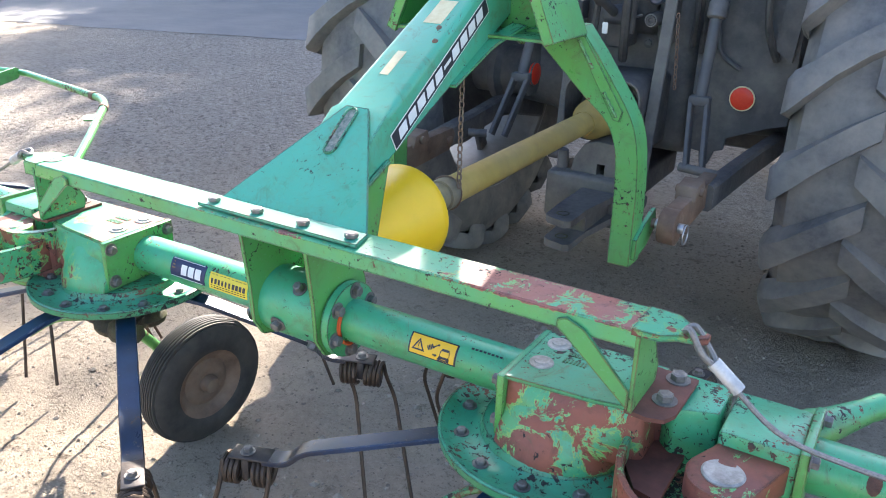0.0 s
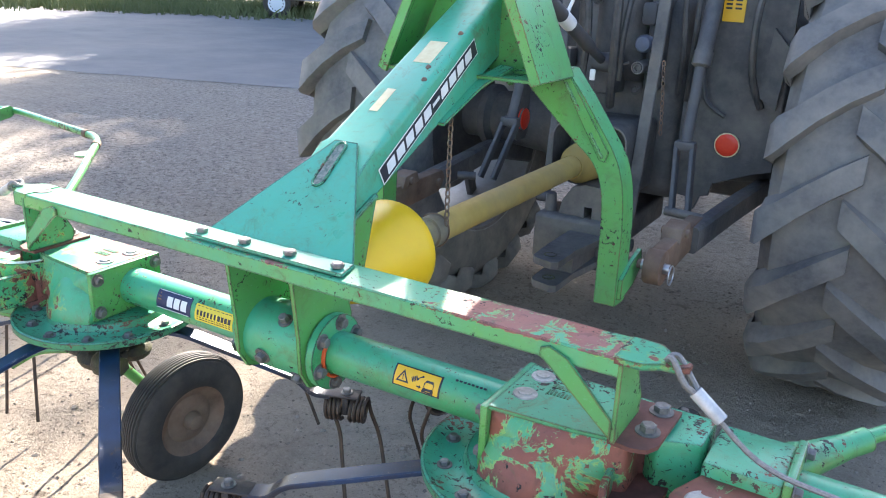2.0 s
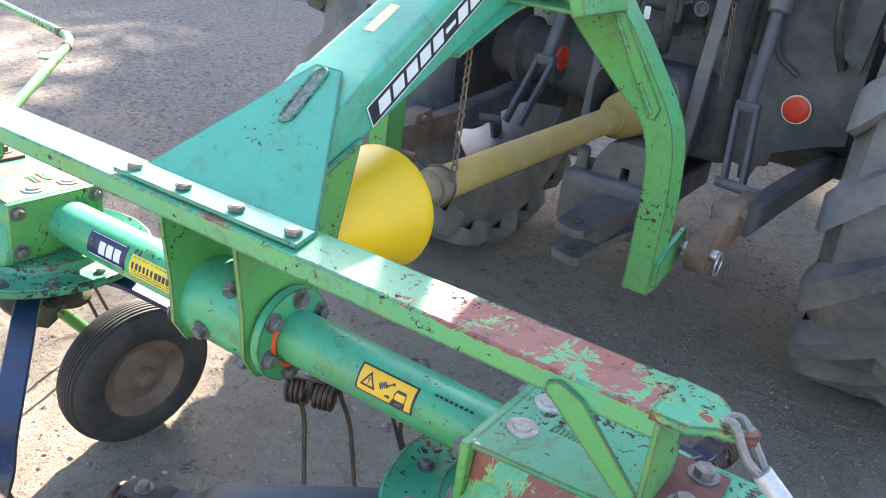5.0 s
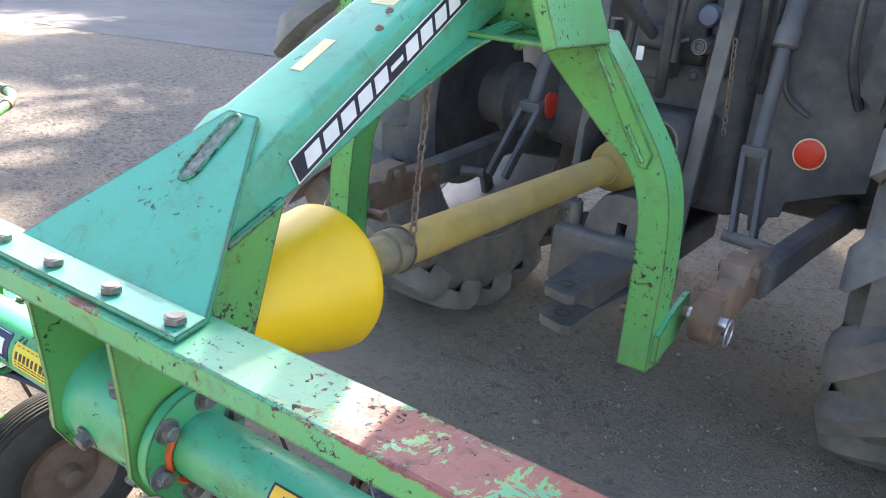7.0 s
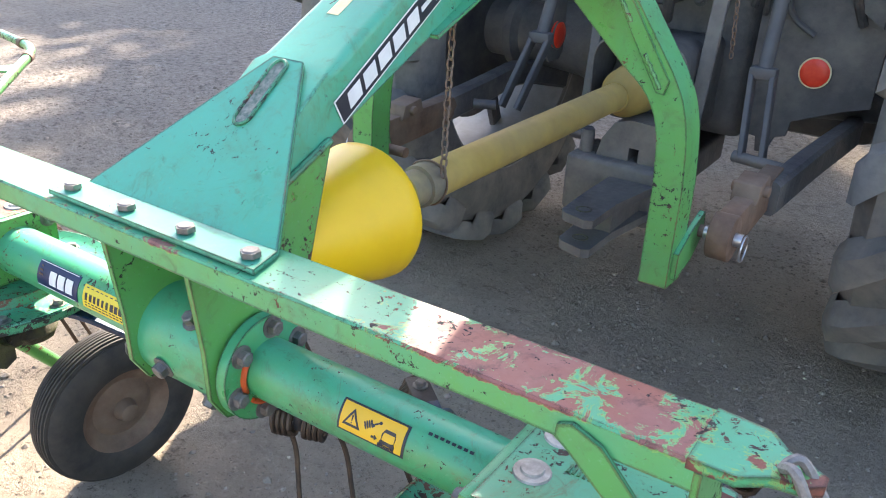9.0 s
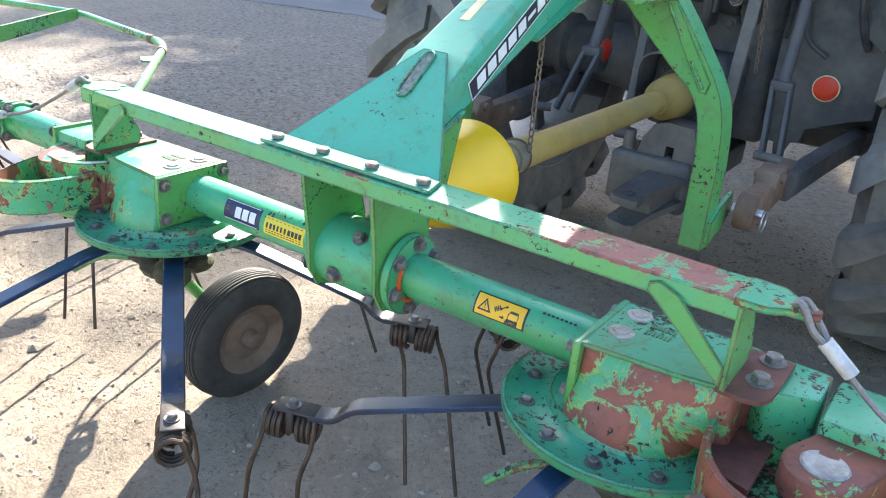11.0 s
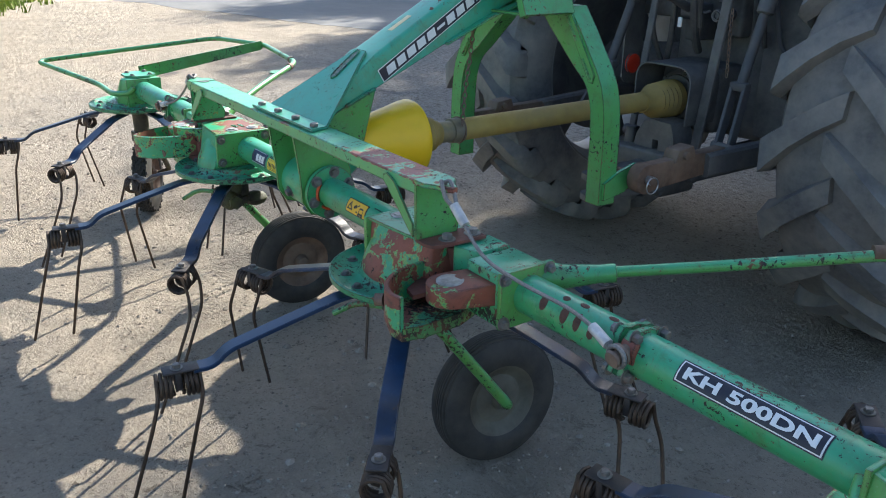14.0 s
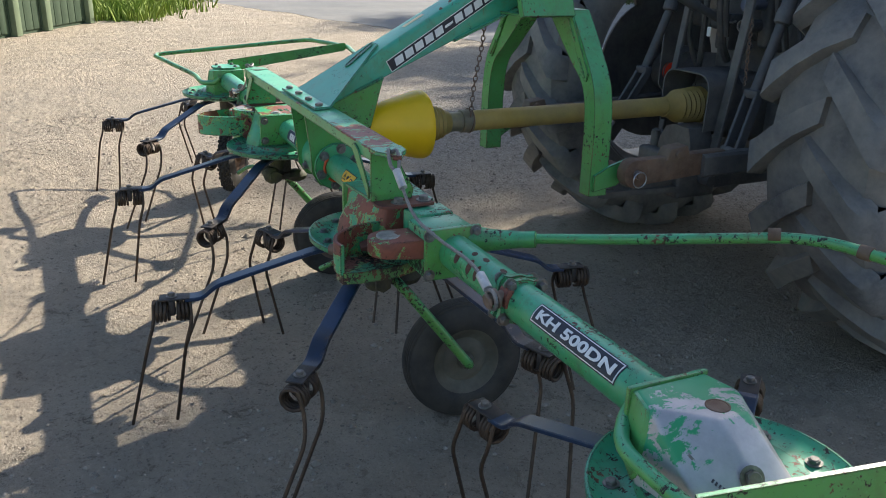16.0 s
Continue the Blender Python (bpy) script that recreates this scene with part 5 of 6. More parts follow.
# shaft piece, spanner, arrow and tractor
for k in range(4):
    blob(0.3035 + 0.0028 * k, -0.0005 + 0.0016 * k, 0.0012, 0.0050, 0.5, 8)
blob(0.3185, 0.0062, 0.0060, 0.0011, 0.55, 8)
blob(0.3145, 0.0030, 0.0022, 0.0020)
blob(0.3235, 0.0090, 0.0022, 0.0020)
tube_poly(bm, [(0.3145, -0.0085), (0.3195, -0.0085), (0.3195, -0.0065), (0.3235, -0.0098), (0.3195, -0.0130), (0.3195, -0.0110), (0.3145, -0.0110)])
tube_poly(bm, [(0.3290, -0.0130), (0.3290, -0.0010), (0.3330, 0.0055), (0.3470, 0.0055), (0.3490, -0.0010), (0.3470, -0.0130)])
for x in (0.3300, 0.3460):
    blob(x, -0.0120, 0.0030, 0.0042)
part("pictures", bm, M_BLACK, lab)
wrap_text(fit_text("Stop!", 0.0060, 0.024, M_BLACK, "letters", lab, 0.0004), 0.327, 1.47, TY, TZ, RT + 0.0009)
# small unreadable print behind the warning sign
bm = bmesh.new()
for k in range(8):
    tube_poly(bm, [(0.385 + 0.008 * k, 0.020), (0.390 + 0.008 * k, 0.020), (0.390 + 0.008 * k, 0.0235), (0.385 + 0.008 * k, 0.0235)])
part("print", bm, M_BLACK, tube_r)
# model sign on the right outer tube
lab = tube_patch("sticker", M_BLACK, outer_r, 1.362, 1.632, 0.34, 1.34, OY, TZ, RT, "black model sign with white letters and border")
tube_patch("border", M_WHITE, lab, 1.3645, 1.6295, 0.40, 1.28, OY, TZ, RT + 0.0006)
tube_patch("face", M_BLACK, lab, 1.3672, 1.6268, 0.45, 1.23, OY, TZ, RT + 0.0010)
wrap_text(fit_text("KH 500DN", 0.0215, 0.240, M_WHITE, "letters", lab, 0.0010), 1.378, 0.84, OY, TZ, RT + 0.0014)

# the long sign on the arm's right side
sa, sb = Vector((0.0702, 0.267, 0.976)), Vector((arm_half(0.66) + 0.0012, 0.662, 1.215))
up_dir = (sb - sa).normalized()
nrm = Vector((1, 0.03, 0)).normalized()
v_dir = nrm.cross(up_dir).normalized()
nrm = up_dir.cross(v_dir)
sign_m = Matrix((up_dir, v_dir, nrm)).transposed().to_4x4()
sign_m.translation = sa
SL, SH = (sb - sa).length, 0.042
bm = bmesh.new()
box(bm, (0, -SH / 2, 0), (SL, SH / 2, 0.0005), sign_m)
sign = part("sticker", bm, M_WHITE, mast_arm, "long black sign with slanted white blocks")
bm = bmesh.new()
box(bm, (0.0025, -SH / 2 + 0.0025, 0.0005), (SL - 0.0025, SH / 2 - 0.0025, 0.0009), sign_m)
part("face", bm, M_BLACK, sign)
# the maker's mark, as slanted plain white blocks
shear = Matrix(((1, 0.22, 0, 0), (0, 1, 0, 0), (0, 0, 1, 0), (0, 0, 0, 1)))
pitch = (SL - 0.045) / 10
for k in range(10):
    h = 0.0040 if k == 5 else 0.01225
    bm = bmesh.new()
    box(bm, (0.022 + pitch * (k + 0.10), -h, 0.0009), (0.022 + pitch * (k + 0.88), h, 0.0014), sign_m @ shear)
    part("mark", bm, M_WHITE, sign)
# paper stickers on the arm's top
for y, ln, w, mat, dx in ((0.385, 0.080, 0.022, M_PAPER, -0.012), (0.548, 0.085, 0.046, M_PAPER, 0.004)):
    bm = bmesh.new()
    d = Vector((0, 1, 0.56)).normalized()
    mm = Matrix((Vector((1, 0, 0)), d, Vector((1, 0, 0)).cross(d))).transposed().to_4x4()
    mm.translation = Vector((dx, y, arm_top(y) + 0.0003))
    box(bm, (-w / 2, -ln / 2, 0), (w / 2, ln / 2, 0.0006), mm)
    part("paper_sticker", bm, mat, mast_arm, "faded paper sticker")
for y, x in ((0.46, 0.045), (0.50, 0.03), (0.62, 0.04)):
    bm = bmesh.new()
    lathe(bm, (x, y, arm_top(y) - 0.001), (x, y - 0.004, arm_top(y) + 0.006), [(0, 0.007), (0.003, 0.006), (0.0045, 0.003), (0.006, 0.003)], 12)
    part("nipple", bm, M_RUST, mast_arm)

# ---- PTO shaft ----
shaft = group_empty("pto_shaft", "yellow plastic-guarded drive shaft between tractor and tedder", "drive shaft")
PZ = 0.765
bm = bmesh.new()
lathe(bm, (0, 0.205, PZ), (0, 0.425, PZ), [(0.0, 0.060), (0.01, 0.068), (0.10, 0.095), (0.185, 0.116), (0.205, 0.119), (0.215, 0.115), (0.213, 0.112), (0.09, 0.085), (0.02, 0.060)], 48)
part("guard_cone", bm, M_YELLOW, shaft, "bright yellow plastic cone")
bm = bmesh.new()
prof = [(0, 0.070)]
for k in range(5):
    prof += [(0.012 + 0.018 * k, 0.078 - 0.006 * k), (0.020 + 0.018 * k, 0.069 - 0.006 * k)]
prof += [(0.11, 0.040), (0.115, 0.036)]
lathe(bm, (0, 0.405, PZ), (0, 0.52, PZ), prof, 36)
part("boot", bm, M_OCHRE, shaft, "ribbed dirty yellow boot")
bm = bmesh.new()
lathe(bm, (0, 0.515, PZ), (0, 0.61, PZ), [(0, 0.034), (0.05, 0.034), (0.052, 0.040), (0.092, 0.041), (0.095, 0.036)], 32)
part("inner_tube", bm, M_GREYTUBE, shaft, "greasy grey guard tube")
bm = bmesh.new()
lathe(bm, (0, 0.60, PZ), (0, 1.50, PZ + 0.002), [(0, 0.033), (0.001, 0.0365), (0.88, 0.0365), (0.895, 0.040)], 32)
part("guard_tube", bm, M_OCHRE, shaft, "dirty yellow guard tube")
bm = bmesh.new()
prof = [(0, 0.040), (0.02, 0.042), (0.05, 0.058)]
for k in range(5):
    prof += [(0.062 + 0.022 * k, 0.066 + 0.002 * k), (0.072 + 0.022 * k, 0.060 + 0.002 * k)]
prof += [(0.18, 0.073), (0.185, 0.06)]
lathe(bm, (0, 1.47, PZ), (0, 1.665, PZ), prof, 40)
part("boot", bm, M_OCHRE, shaft, "ribbed dirty yellow boot")


def make_chain(points, thing, link=0.022, r=0.0022):
    """Interlocked oval links along a line."""
    pts = smooth_path(points, 24)
    lens = [0.0]
    for a, b in zip(pts, pts[1:]):
        lens.append(lens[-1] + (b - a).length)
    n = int(lens[-1] / (link * 0.78))
    bm = bmesh.new()
    for k in range(n):
        d = lens[-1] * (k + 0.5) / n
        i = max(j for j in range(len(lens)) if lens[j] <= d)
        i = min(i, len(pts) - 2)
        t = (d - lens[i]) / max(lens[i + 1] - lens[i], 1e-6)
        c = pts[i].lerp(pts[i + 1], t)
        dirn = (pts[i + 1] - pts[i]).normalized()
        side = dirn.cross(Vector((0.3, 1, 0.2))).normalized()
        if k % 2:
            side = side.cross(dirn)
        ring = [c + dirn * (link / 2) * math.cos(a) + side * link * 0.30 * math.sin(a) for a in [2 * math.pi * q / 10 for q in range(11)]]
        sweep(bm, ring, circle(r, 5), up=dirn.cross(side))
    return part("chain", bm, M_RUST, thing, "thin steel safety chain")


make_chain([(0.004, 0.645, 1.112), (0.014, 0.636, 1.04), (0.034, 0.600, 0.90), (0.043, 0.585, 0.79)], shaft)
bm = bmesh.new()
sweep(bm, [(0.043 * math.cos(a), 0.600 + 0.004 * math.sin(2 * a), PZ + 0.043 * math.sin(a)) for a in [2 * math.pi * k / 24 for k in range(25)]], circle(0.002, 6), up=(0, 1, 0))
part("wire_ring", bm, M_RUST, shaft)
make_chain([(0.215, 1.66, 1.12), (0.228, 1.65, 1.0), (0.236, 1.65, 0.88)], shaft, 0.020, 0.0020)

# ---- tractor ----
tractor = group_empty("tractor", "large dusty dark tractor seen from behind, lower links raised", "tractor")
AX_Y, AX_Z, TR, TX, TW = 2.08, 0.79, 0.80, 0.845, 0.235


def tractor_tyre(cx):
    bm = bmesh.new()
    Rb = TR - 0.045
    lathe(bm, (cx - TW, AX_Y, AX_Z), (cx + TW, AX_Y, AX_Z), [(0.03, 0.50), (0.01, 0.53), (0.0, 0.60), (0.012, 0.68), (0.05, Rb - 0.022), (0.12, Rb - 0.004), (TW, Rb), (2 * TW - 0.12, Rb - 0.004), (2 * TW - 0.05, Rb - 0.022), (2 * TW - 0.012, 0.68), (2 * TW, 0.60), (2 * TW - 0.01, 0.53), (2 * TW - 0.03, 0.50)], 96, False)
    tyre = part("rear_tyre", bm, M_BIGTYRE, tractor, "big worn tractor tyre with deep dusty lugs")
    n = 19
    for side in (-1, 1):
        for k in range(n):
            t0 = 2 * math.pi * (k + (0.5 if side > 0 else 0.0)) / n
            bm = bmesh.new()
            rows = []
            for q, (u, dt, h, w) in enumerate(((-0.02, 0.300, 0.030, 0.036), (0.05, 0.225, 0.045, 0.037), (0.12, 0.140, 0.046, 0.039), (0.18, 0.055, 0.044, 0.043), (0.222, 0.000, 0.036, 0.050), (0.242, -0.025, 0.000, 0.046), (0.240, -0.04, -0.065, 0.040))):
                r_out = Rb + h - 0.006
                r_in = Rb - 0.035 - (0.05 if q > 4 else 0)
                row = []
                for r_, ww in ((r_in, w * 1.35), (r_out, w)):
                    for sg in (-1, 1):
                        tt = t0 + dt * 0.85 + sg * ww / Rb * 1.05
                        row.append(bm.verts.new((cx + side * (u if r_ == r_out or q < 5 else u - 0.02), AX_Y + r_ * math.sin(tt), AX_Z + r_ * math.cos(tt))))
                rows.append(row)
            for p, q in zip(rows, rows[1:]):
                for i, j in ((0, 2), (2, 3), (3, 1), (1, 0)):
                    bm.faces.new((p[i], p[j], q[j], q[i]))
            bm.faces.new((rows[0][0], rows[0][1], rows[0][3], rows[0][2]))
            bm.faces.new((rows[-1][0], rows[-1][2], rows[-1][3], rows[-1][1]))
            soften(bm, 0.007, 2, 45)
            part("lug", bm, M_BIGTYRE, tyre, smooth=50)
    bm = bmesh.new()
    lathe(bm, (cx - TW, AX_Y, AX_Z), (cx + TW, AX_Y, AX_Z), [(0.022, 0.51), (0.018, 0.525), (0.030, 0.525), (0.034, 0.500), (0.09, 0.488), (0.13, 0.462), (2 * TW - 0.13, 0.462), (2 * TW - 0.09, 0.488), (2 * TW - 0.034, 0.500),
                                                              (2 * TW - 0.030, 0.525), (2 * TW - 0.018, 0.525), (2 * TW - 0.022, 0.51), (2 * TW - 0.09, 0.480), (2 * TW - 0.13, 0.454), (0.13, 0.454), (0.09, 0.480)], 64, False)
    rim = part("rim", bm, M_RIMSTEEL, tyre, "dusty pale steel rim")
    out = -1 if cx < 0 else 1
    bm = bmesh.new()
    lathe(bm, (cx - 0.03 * out, AX_Y, AX_Z), (cx + 0.05 * out, AX_Y, AX_Z), [(0.070, 0.06), (0.070, 0.17), (0.020, 0.24), (0.004, 0.31), (0.004, 0.352), (0.016, 0.352), (0.016, 0.31), (0.034, 0.245), (0.082, 0.18), (0.082, 0.06)], 48)
    part("wheel_disc", bm, M_TRACTOR, rim, "dark dished wheel disc")
    for k in range(6):
        bm = bmesh.new()
        box(bm, (-0.012, 0.335, -0.030), (0.012, 0.470, 0.030), Matrix.Translation((cx - 0.018 * out, AX_Y, AX_Z)) @ Matrix.Rotation(radians(174 + 60 * k), 4, "X"), 0.004)
        part("wheel_tab", bm, M_TRACTOR, rim)
    return tyre


tractor_tyre(-TX + 0.02)
tractor_tyre(TX + 0.02)

# rear housing with axle trumpets
bm = bmesh.new()
hull(bm, [(x, y, z) for x in (-0.20, 0.24) for y in (1.90, 2.60) for z in (0.60, 1.32)] + [(x, 1.86, z) for x in (-0.16, 0.20) for z in (0.66, 1.26)])
hull(bm, [(x, y, z) for x in (-0.12, 0.16) for y in (1.71, 1.92) for z in (0.64, 0.90)])
hull(bm, [(x, y, z) for x in (-0.28, 0.30) for y in (2.5, 4.3) for z in (0.60, 1.25)])
soften(bm, 0.025, 3, 40)
body = part("body", bm, M_TRACTOR, tractor, "dusty black transmission housing")
for side in (-1, 1):
    bm = bmesh.new()
    lathe(bm, (0.02 + side * 0.18, AX_Y, AX_Z), (0.02 + side * 0.74, AX_Y, AX_Z), [(0, 0.20), (0.02, 0.20), (0.03, 0.17), (0.20, 0.125), (0.42, 0.105), (0.44, 0.13), (0.47, 0.13), (0.48, 0.10), (0.56, 0.10)], 32)
    part("axle_trumpet", bm, M_TRACTOR, body)
bm = bmesh.new()
lathe(bm, (0.0, 1.712, PZ), (0.0, 1.665, PZ), [(0, 0.105), (0.025, 0.105), (0.032, 0.090), (0.040, 0.086), (0.046, 0.05)], 32)
pto_cover = part("pto_cover", bm, M_TRACTOR, body)
for k in range(6):
    bolt(pto_cover, (0.096 * math.cos(k * 1.047 + 0.3), 1.686, PZ + 0.096 * math.sin(k * 1.047 + 0.3)), (0, -1, 0), 0.009, 0.010, mat=M_TRACTOR)
# shield bent over the stub
bm = bmesh.new()
sweep(bm, rounded([(0.150, 1.635, 0.690), (0.158, 1.635, 0.905), (-0.112, 1.635, 0.905), (-0.104, 1.635, 0.690)], 0.075, 8), flat(0.007, 0.17), up=(0, 1, 0))
part("pto_shield", bm, M_TRACTOR, body, "black bent shield over the stub shaft")
# lift housing with its valve block
bm = bmesh.new()
hull(bm, [(x, y, z) for x in (-0.10, 0.10) for y in (1.84, 2.0) for z in (1.02, 1.50)] + [(x, 1.80, z) for x in (-0.06, 0.06) for z in (1.10, 1.42)])
hull(bm, [(x, y, z) for x in (0.105, 0.165) for y in (1.80, 1.92) for z in (1.00, 1.34)])
soften(bm, 0.018, 3, 40)
part("lift_housing", bm, M_TRACTOR, body)
bm = bmesh.new()
hull(bm, [(x, y, z) for x in (-0.055, 0.025) for y in (1.74, 1.86) for z in (0.98, 1.12)])
soften(bm, 0.012, 2, 40)
part("top_link_bracket", bm, M_TRACTOR, body)
for x, z, r in ((0.085, 1.000, 0.013), (0.150, 1.20, 0.012), (-0.085, 1.30, 0.014), (0.055, 1.48, 0.012)):
    bolt(body, (x, 1.80, z), (0, -1, 0), r, 0.014, mat=M_TRACTOR)
# plate that carries the right reflector, with a cut-out foot
bm = bmesh.new()
prism(bm, [(x, 1.83, z) for x, z in ((0.252, 0.700), (0.262, 0.645), (0.300, 0.640), (0.306, 0.598), (0.334, 0.598), (0.352, 0.648), (0.380, 0.656), (0.386, 0.700), (0.440, 0.722), (0.512, 0.752), (0.575, 0.770), (0.575, 1.50), (0.252, 1.50))], (0, 0.018, 0))
soften(bm, 0.003)
plate_r = part("rear_plate", bm, M_TRACTOR, body)
bm = bmesh.new()
prism(bm, [(0.500, 1.826, 1.02), (0.560, 1.826, 0.98), (0.575, 1.826, 1.18), (0.520, 1.826, 1.24)], (0, -0.030, 0))
soften(bm, 0.008, 2)
part("fender_stay", bm, M_TRACTOR, plate_r)
bm = bmesh.new()
sweep(bm, rounded([(0.300, 1.815, 1.50), (0.295, 1.800, 1.16), (0.330, 1.815, 0.98), (0.400, 1.815, 0.94)], 0.05), circle(0.008, 8))
part("pipe", bm, M_TRACTOR_L, plate_r)
# plate beside the left wheel whose reflector faces inwards
bm = bmesh.new()
prism(bm, [(-0.342, y, z) for y, z in ((1.715, 0.79), (1.735, 0.768), (1.805, 0.768), (1.825, 0.79), (1.825, 1.30), (1.790, 1.34), (1.745, 1.34), (1.715, 1.30))], (0.008, 0, 0))
soften(bm, 0.002)
part("rear_plate", bm, M_TRACTOR, body)
bm = bmesh.new()
box(bm, (-0.348, 1.82, 1.05), (-0.18, 1.92, 1.12), bevel=0.01)
part("plate_bracket", bm, M_TRACTOR, body)
for x, y, z, nx, ny, r in ((0.421, 1.829, 0.844, 0.0, -1.0, 0.039), (-0.334, 1.768, 0.848, 1.0, 0.0, 0.041)):
    bm = bmesh.new()
    lathe(bm, (x, y, z), (x + nx * 0.016, y + ny * 0.016, z), [(0, r * 1.0), (0.012, r), (0.014, r * 0.94), (0.0155, r * 0.5), (0.016, 0.004)], 36)
    refl = part("reflector", bm, M_REFLECTOR, tractor, "round red reflector")
    bm = bmesh.new()
    sweep(bm, [(x - ny * r * 1.02 * math.cos(a) + nx * 0.010, y + nx * r * 1.02 * math.cos(a) + ny * 0.010, z + r * 1.02 * math.sin(a)) for a in [2 * math.pi * k / 32 for k in range(33)]], circle(0.003, 6), up=(nx, ny, 0))
    part("bezel", bm, M_PAPER if x > 0 else M_TRACTOR, refl)
# upright stays on both sides of the shaft, running down to the hitch
for x0, x1, z0, z1, w in ((0.198, 0.176, 1.52, 0.480, 0.040), (-0.155, -0.130, 1.46, 0.600, 0.030)):
    bm = bmesh.new()
    sweep(bm, [(x0, 1.69, z0), ((x0 + x1) / 2, 1.66, (z0 + z1) / 2 + 0.1), (x1, 1.58, z1)], flat(w, 0.016), up=(0, -1, 0))
    part("stay_bar", bm, M_TRACTOR, tractor)
    bm = bmesh.new()
    rod(bm, (x1 - 0.03, 1.58, z1 + 0.02), (x1 + 0.03, 1.58, z1 + 0.02), 0.022, seg=16)
    part("stay_eye", bm, M_TRACTOR_L, tractor)
# fenders and cab, out of view, sized for the shade they throw on the ground
for s in (-1, 1):
    bm = bmesh.new()
    path = [(0.02 + s * 0.72, AX_Y + 0.90 * math.sin(a), AX_Z + 0.90 * math.cos(a)) for a in [-0.42 + 0.12 * k for k in range(15)]]
    sweep(bm, path, flat(0.36, 0.012), up=(s * 0.0, 0, 1))
    part("fender", bm, M_TRACTOR, tractor, "dark curved mudguard")
bm = bmesh.new()
for x in (-0.62, 0.66):
    for y in (1.85, 2.56):
        rod(bm, (x, y, 1.35), (x * 0.97, y + (0.05 if y < 2 else -0.05), 2.55), 0.035, seg=10)
# added blocks that keep low sun off the ground behind the tractor
box(bm, (-0.60, 2.30, 0.80), (0.64, 2.66, 1.40), bevel=0.03)
box(bm, (-0.50, 2.62, 0.46), (0.54, 3.3, 1.05), bevel=0.04)
box(bm, (-0.68, 1.76, 2.52), (0.70, 2.64, 2.68), bevel=0.05)
box(bm, (-0.24, 2.45, 1.38), (0.27, 2.62, 1.95), bevel=0.05)
part("cab", bm, M_TRACTOR, tractor, "dark cab frame with roof, out of view, shaped to shade the yard")
bm = bmesh.new()
box(bm, (-0.35, 3.1, 1.10), (0.38, 4.9, 1.60), bevel=0.06)
part("bonnet", bm, plain("green_tractor_paint", (0.03, 0.16, 0.05), (0.04, 0.20, 0.07), 3, (0.3, 0.5)), tractor, "green engine bonnet")
for s in (-1, 1):
    bm = bmesh.new()
    cx = 0.02 + s * 0.72
    lathe(bm, (cx - 0.15, 4.35, 0.55), (cx + 0.15, 4.35, 0.55), [(0.02, 0.33), (0, 0.42), (0.03, 0.52), (0.15, 0.55), (0.27, 0.52), (0.30, 0.42), (0.28, 0.33)], 40, False)
    ft = part("front_tyre", bm, M_BIGTYRE, tractor, "dusty front tyre")
    bm = bmesh.new()
    lathe(bm, (cx - 0.13, 4.35, 0.55), (cx + 0.13, 4.35, 0.55), [(0, 0.33), (0.03, 0.30), (0.08, 0.26), (0.09, 0.05), (0.17, 0.05), (0.18, 0.26), (0.23, 0.30), (0.26, 0.33)], 32)
    part("rim", bm, M_WHITE, ft, "white rim")

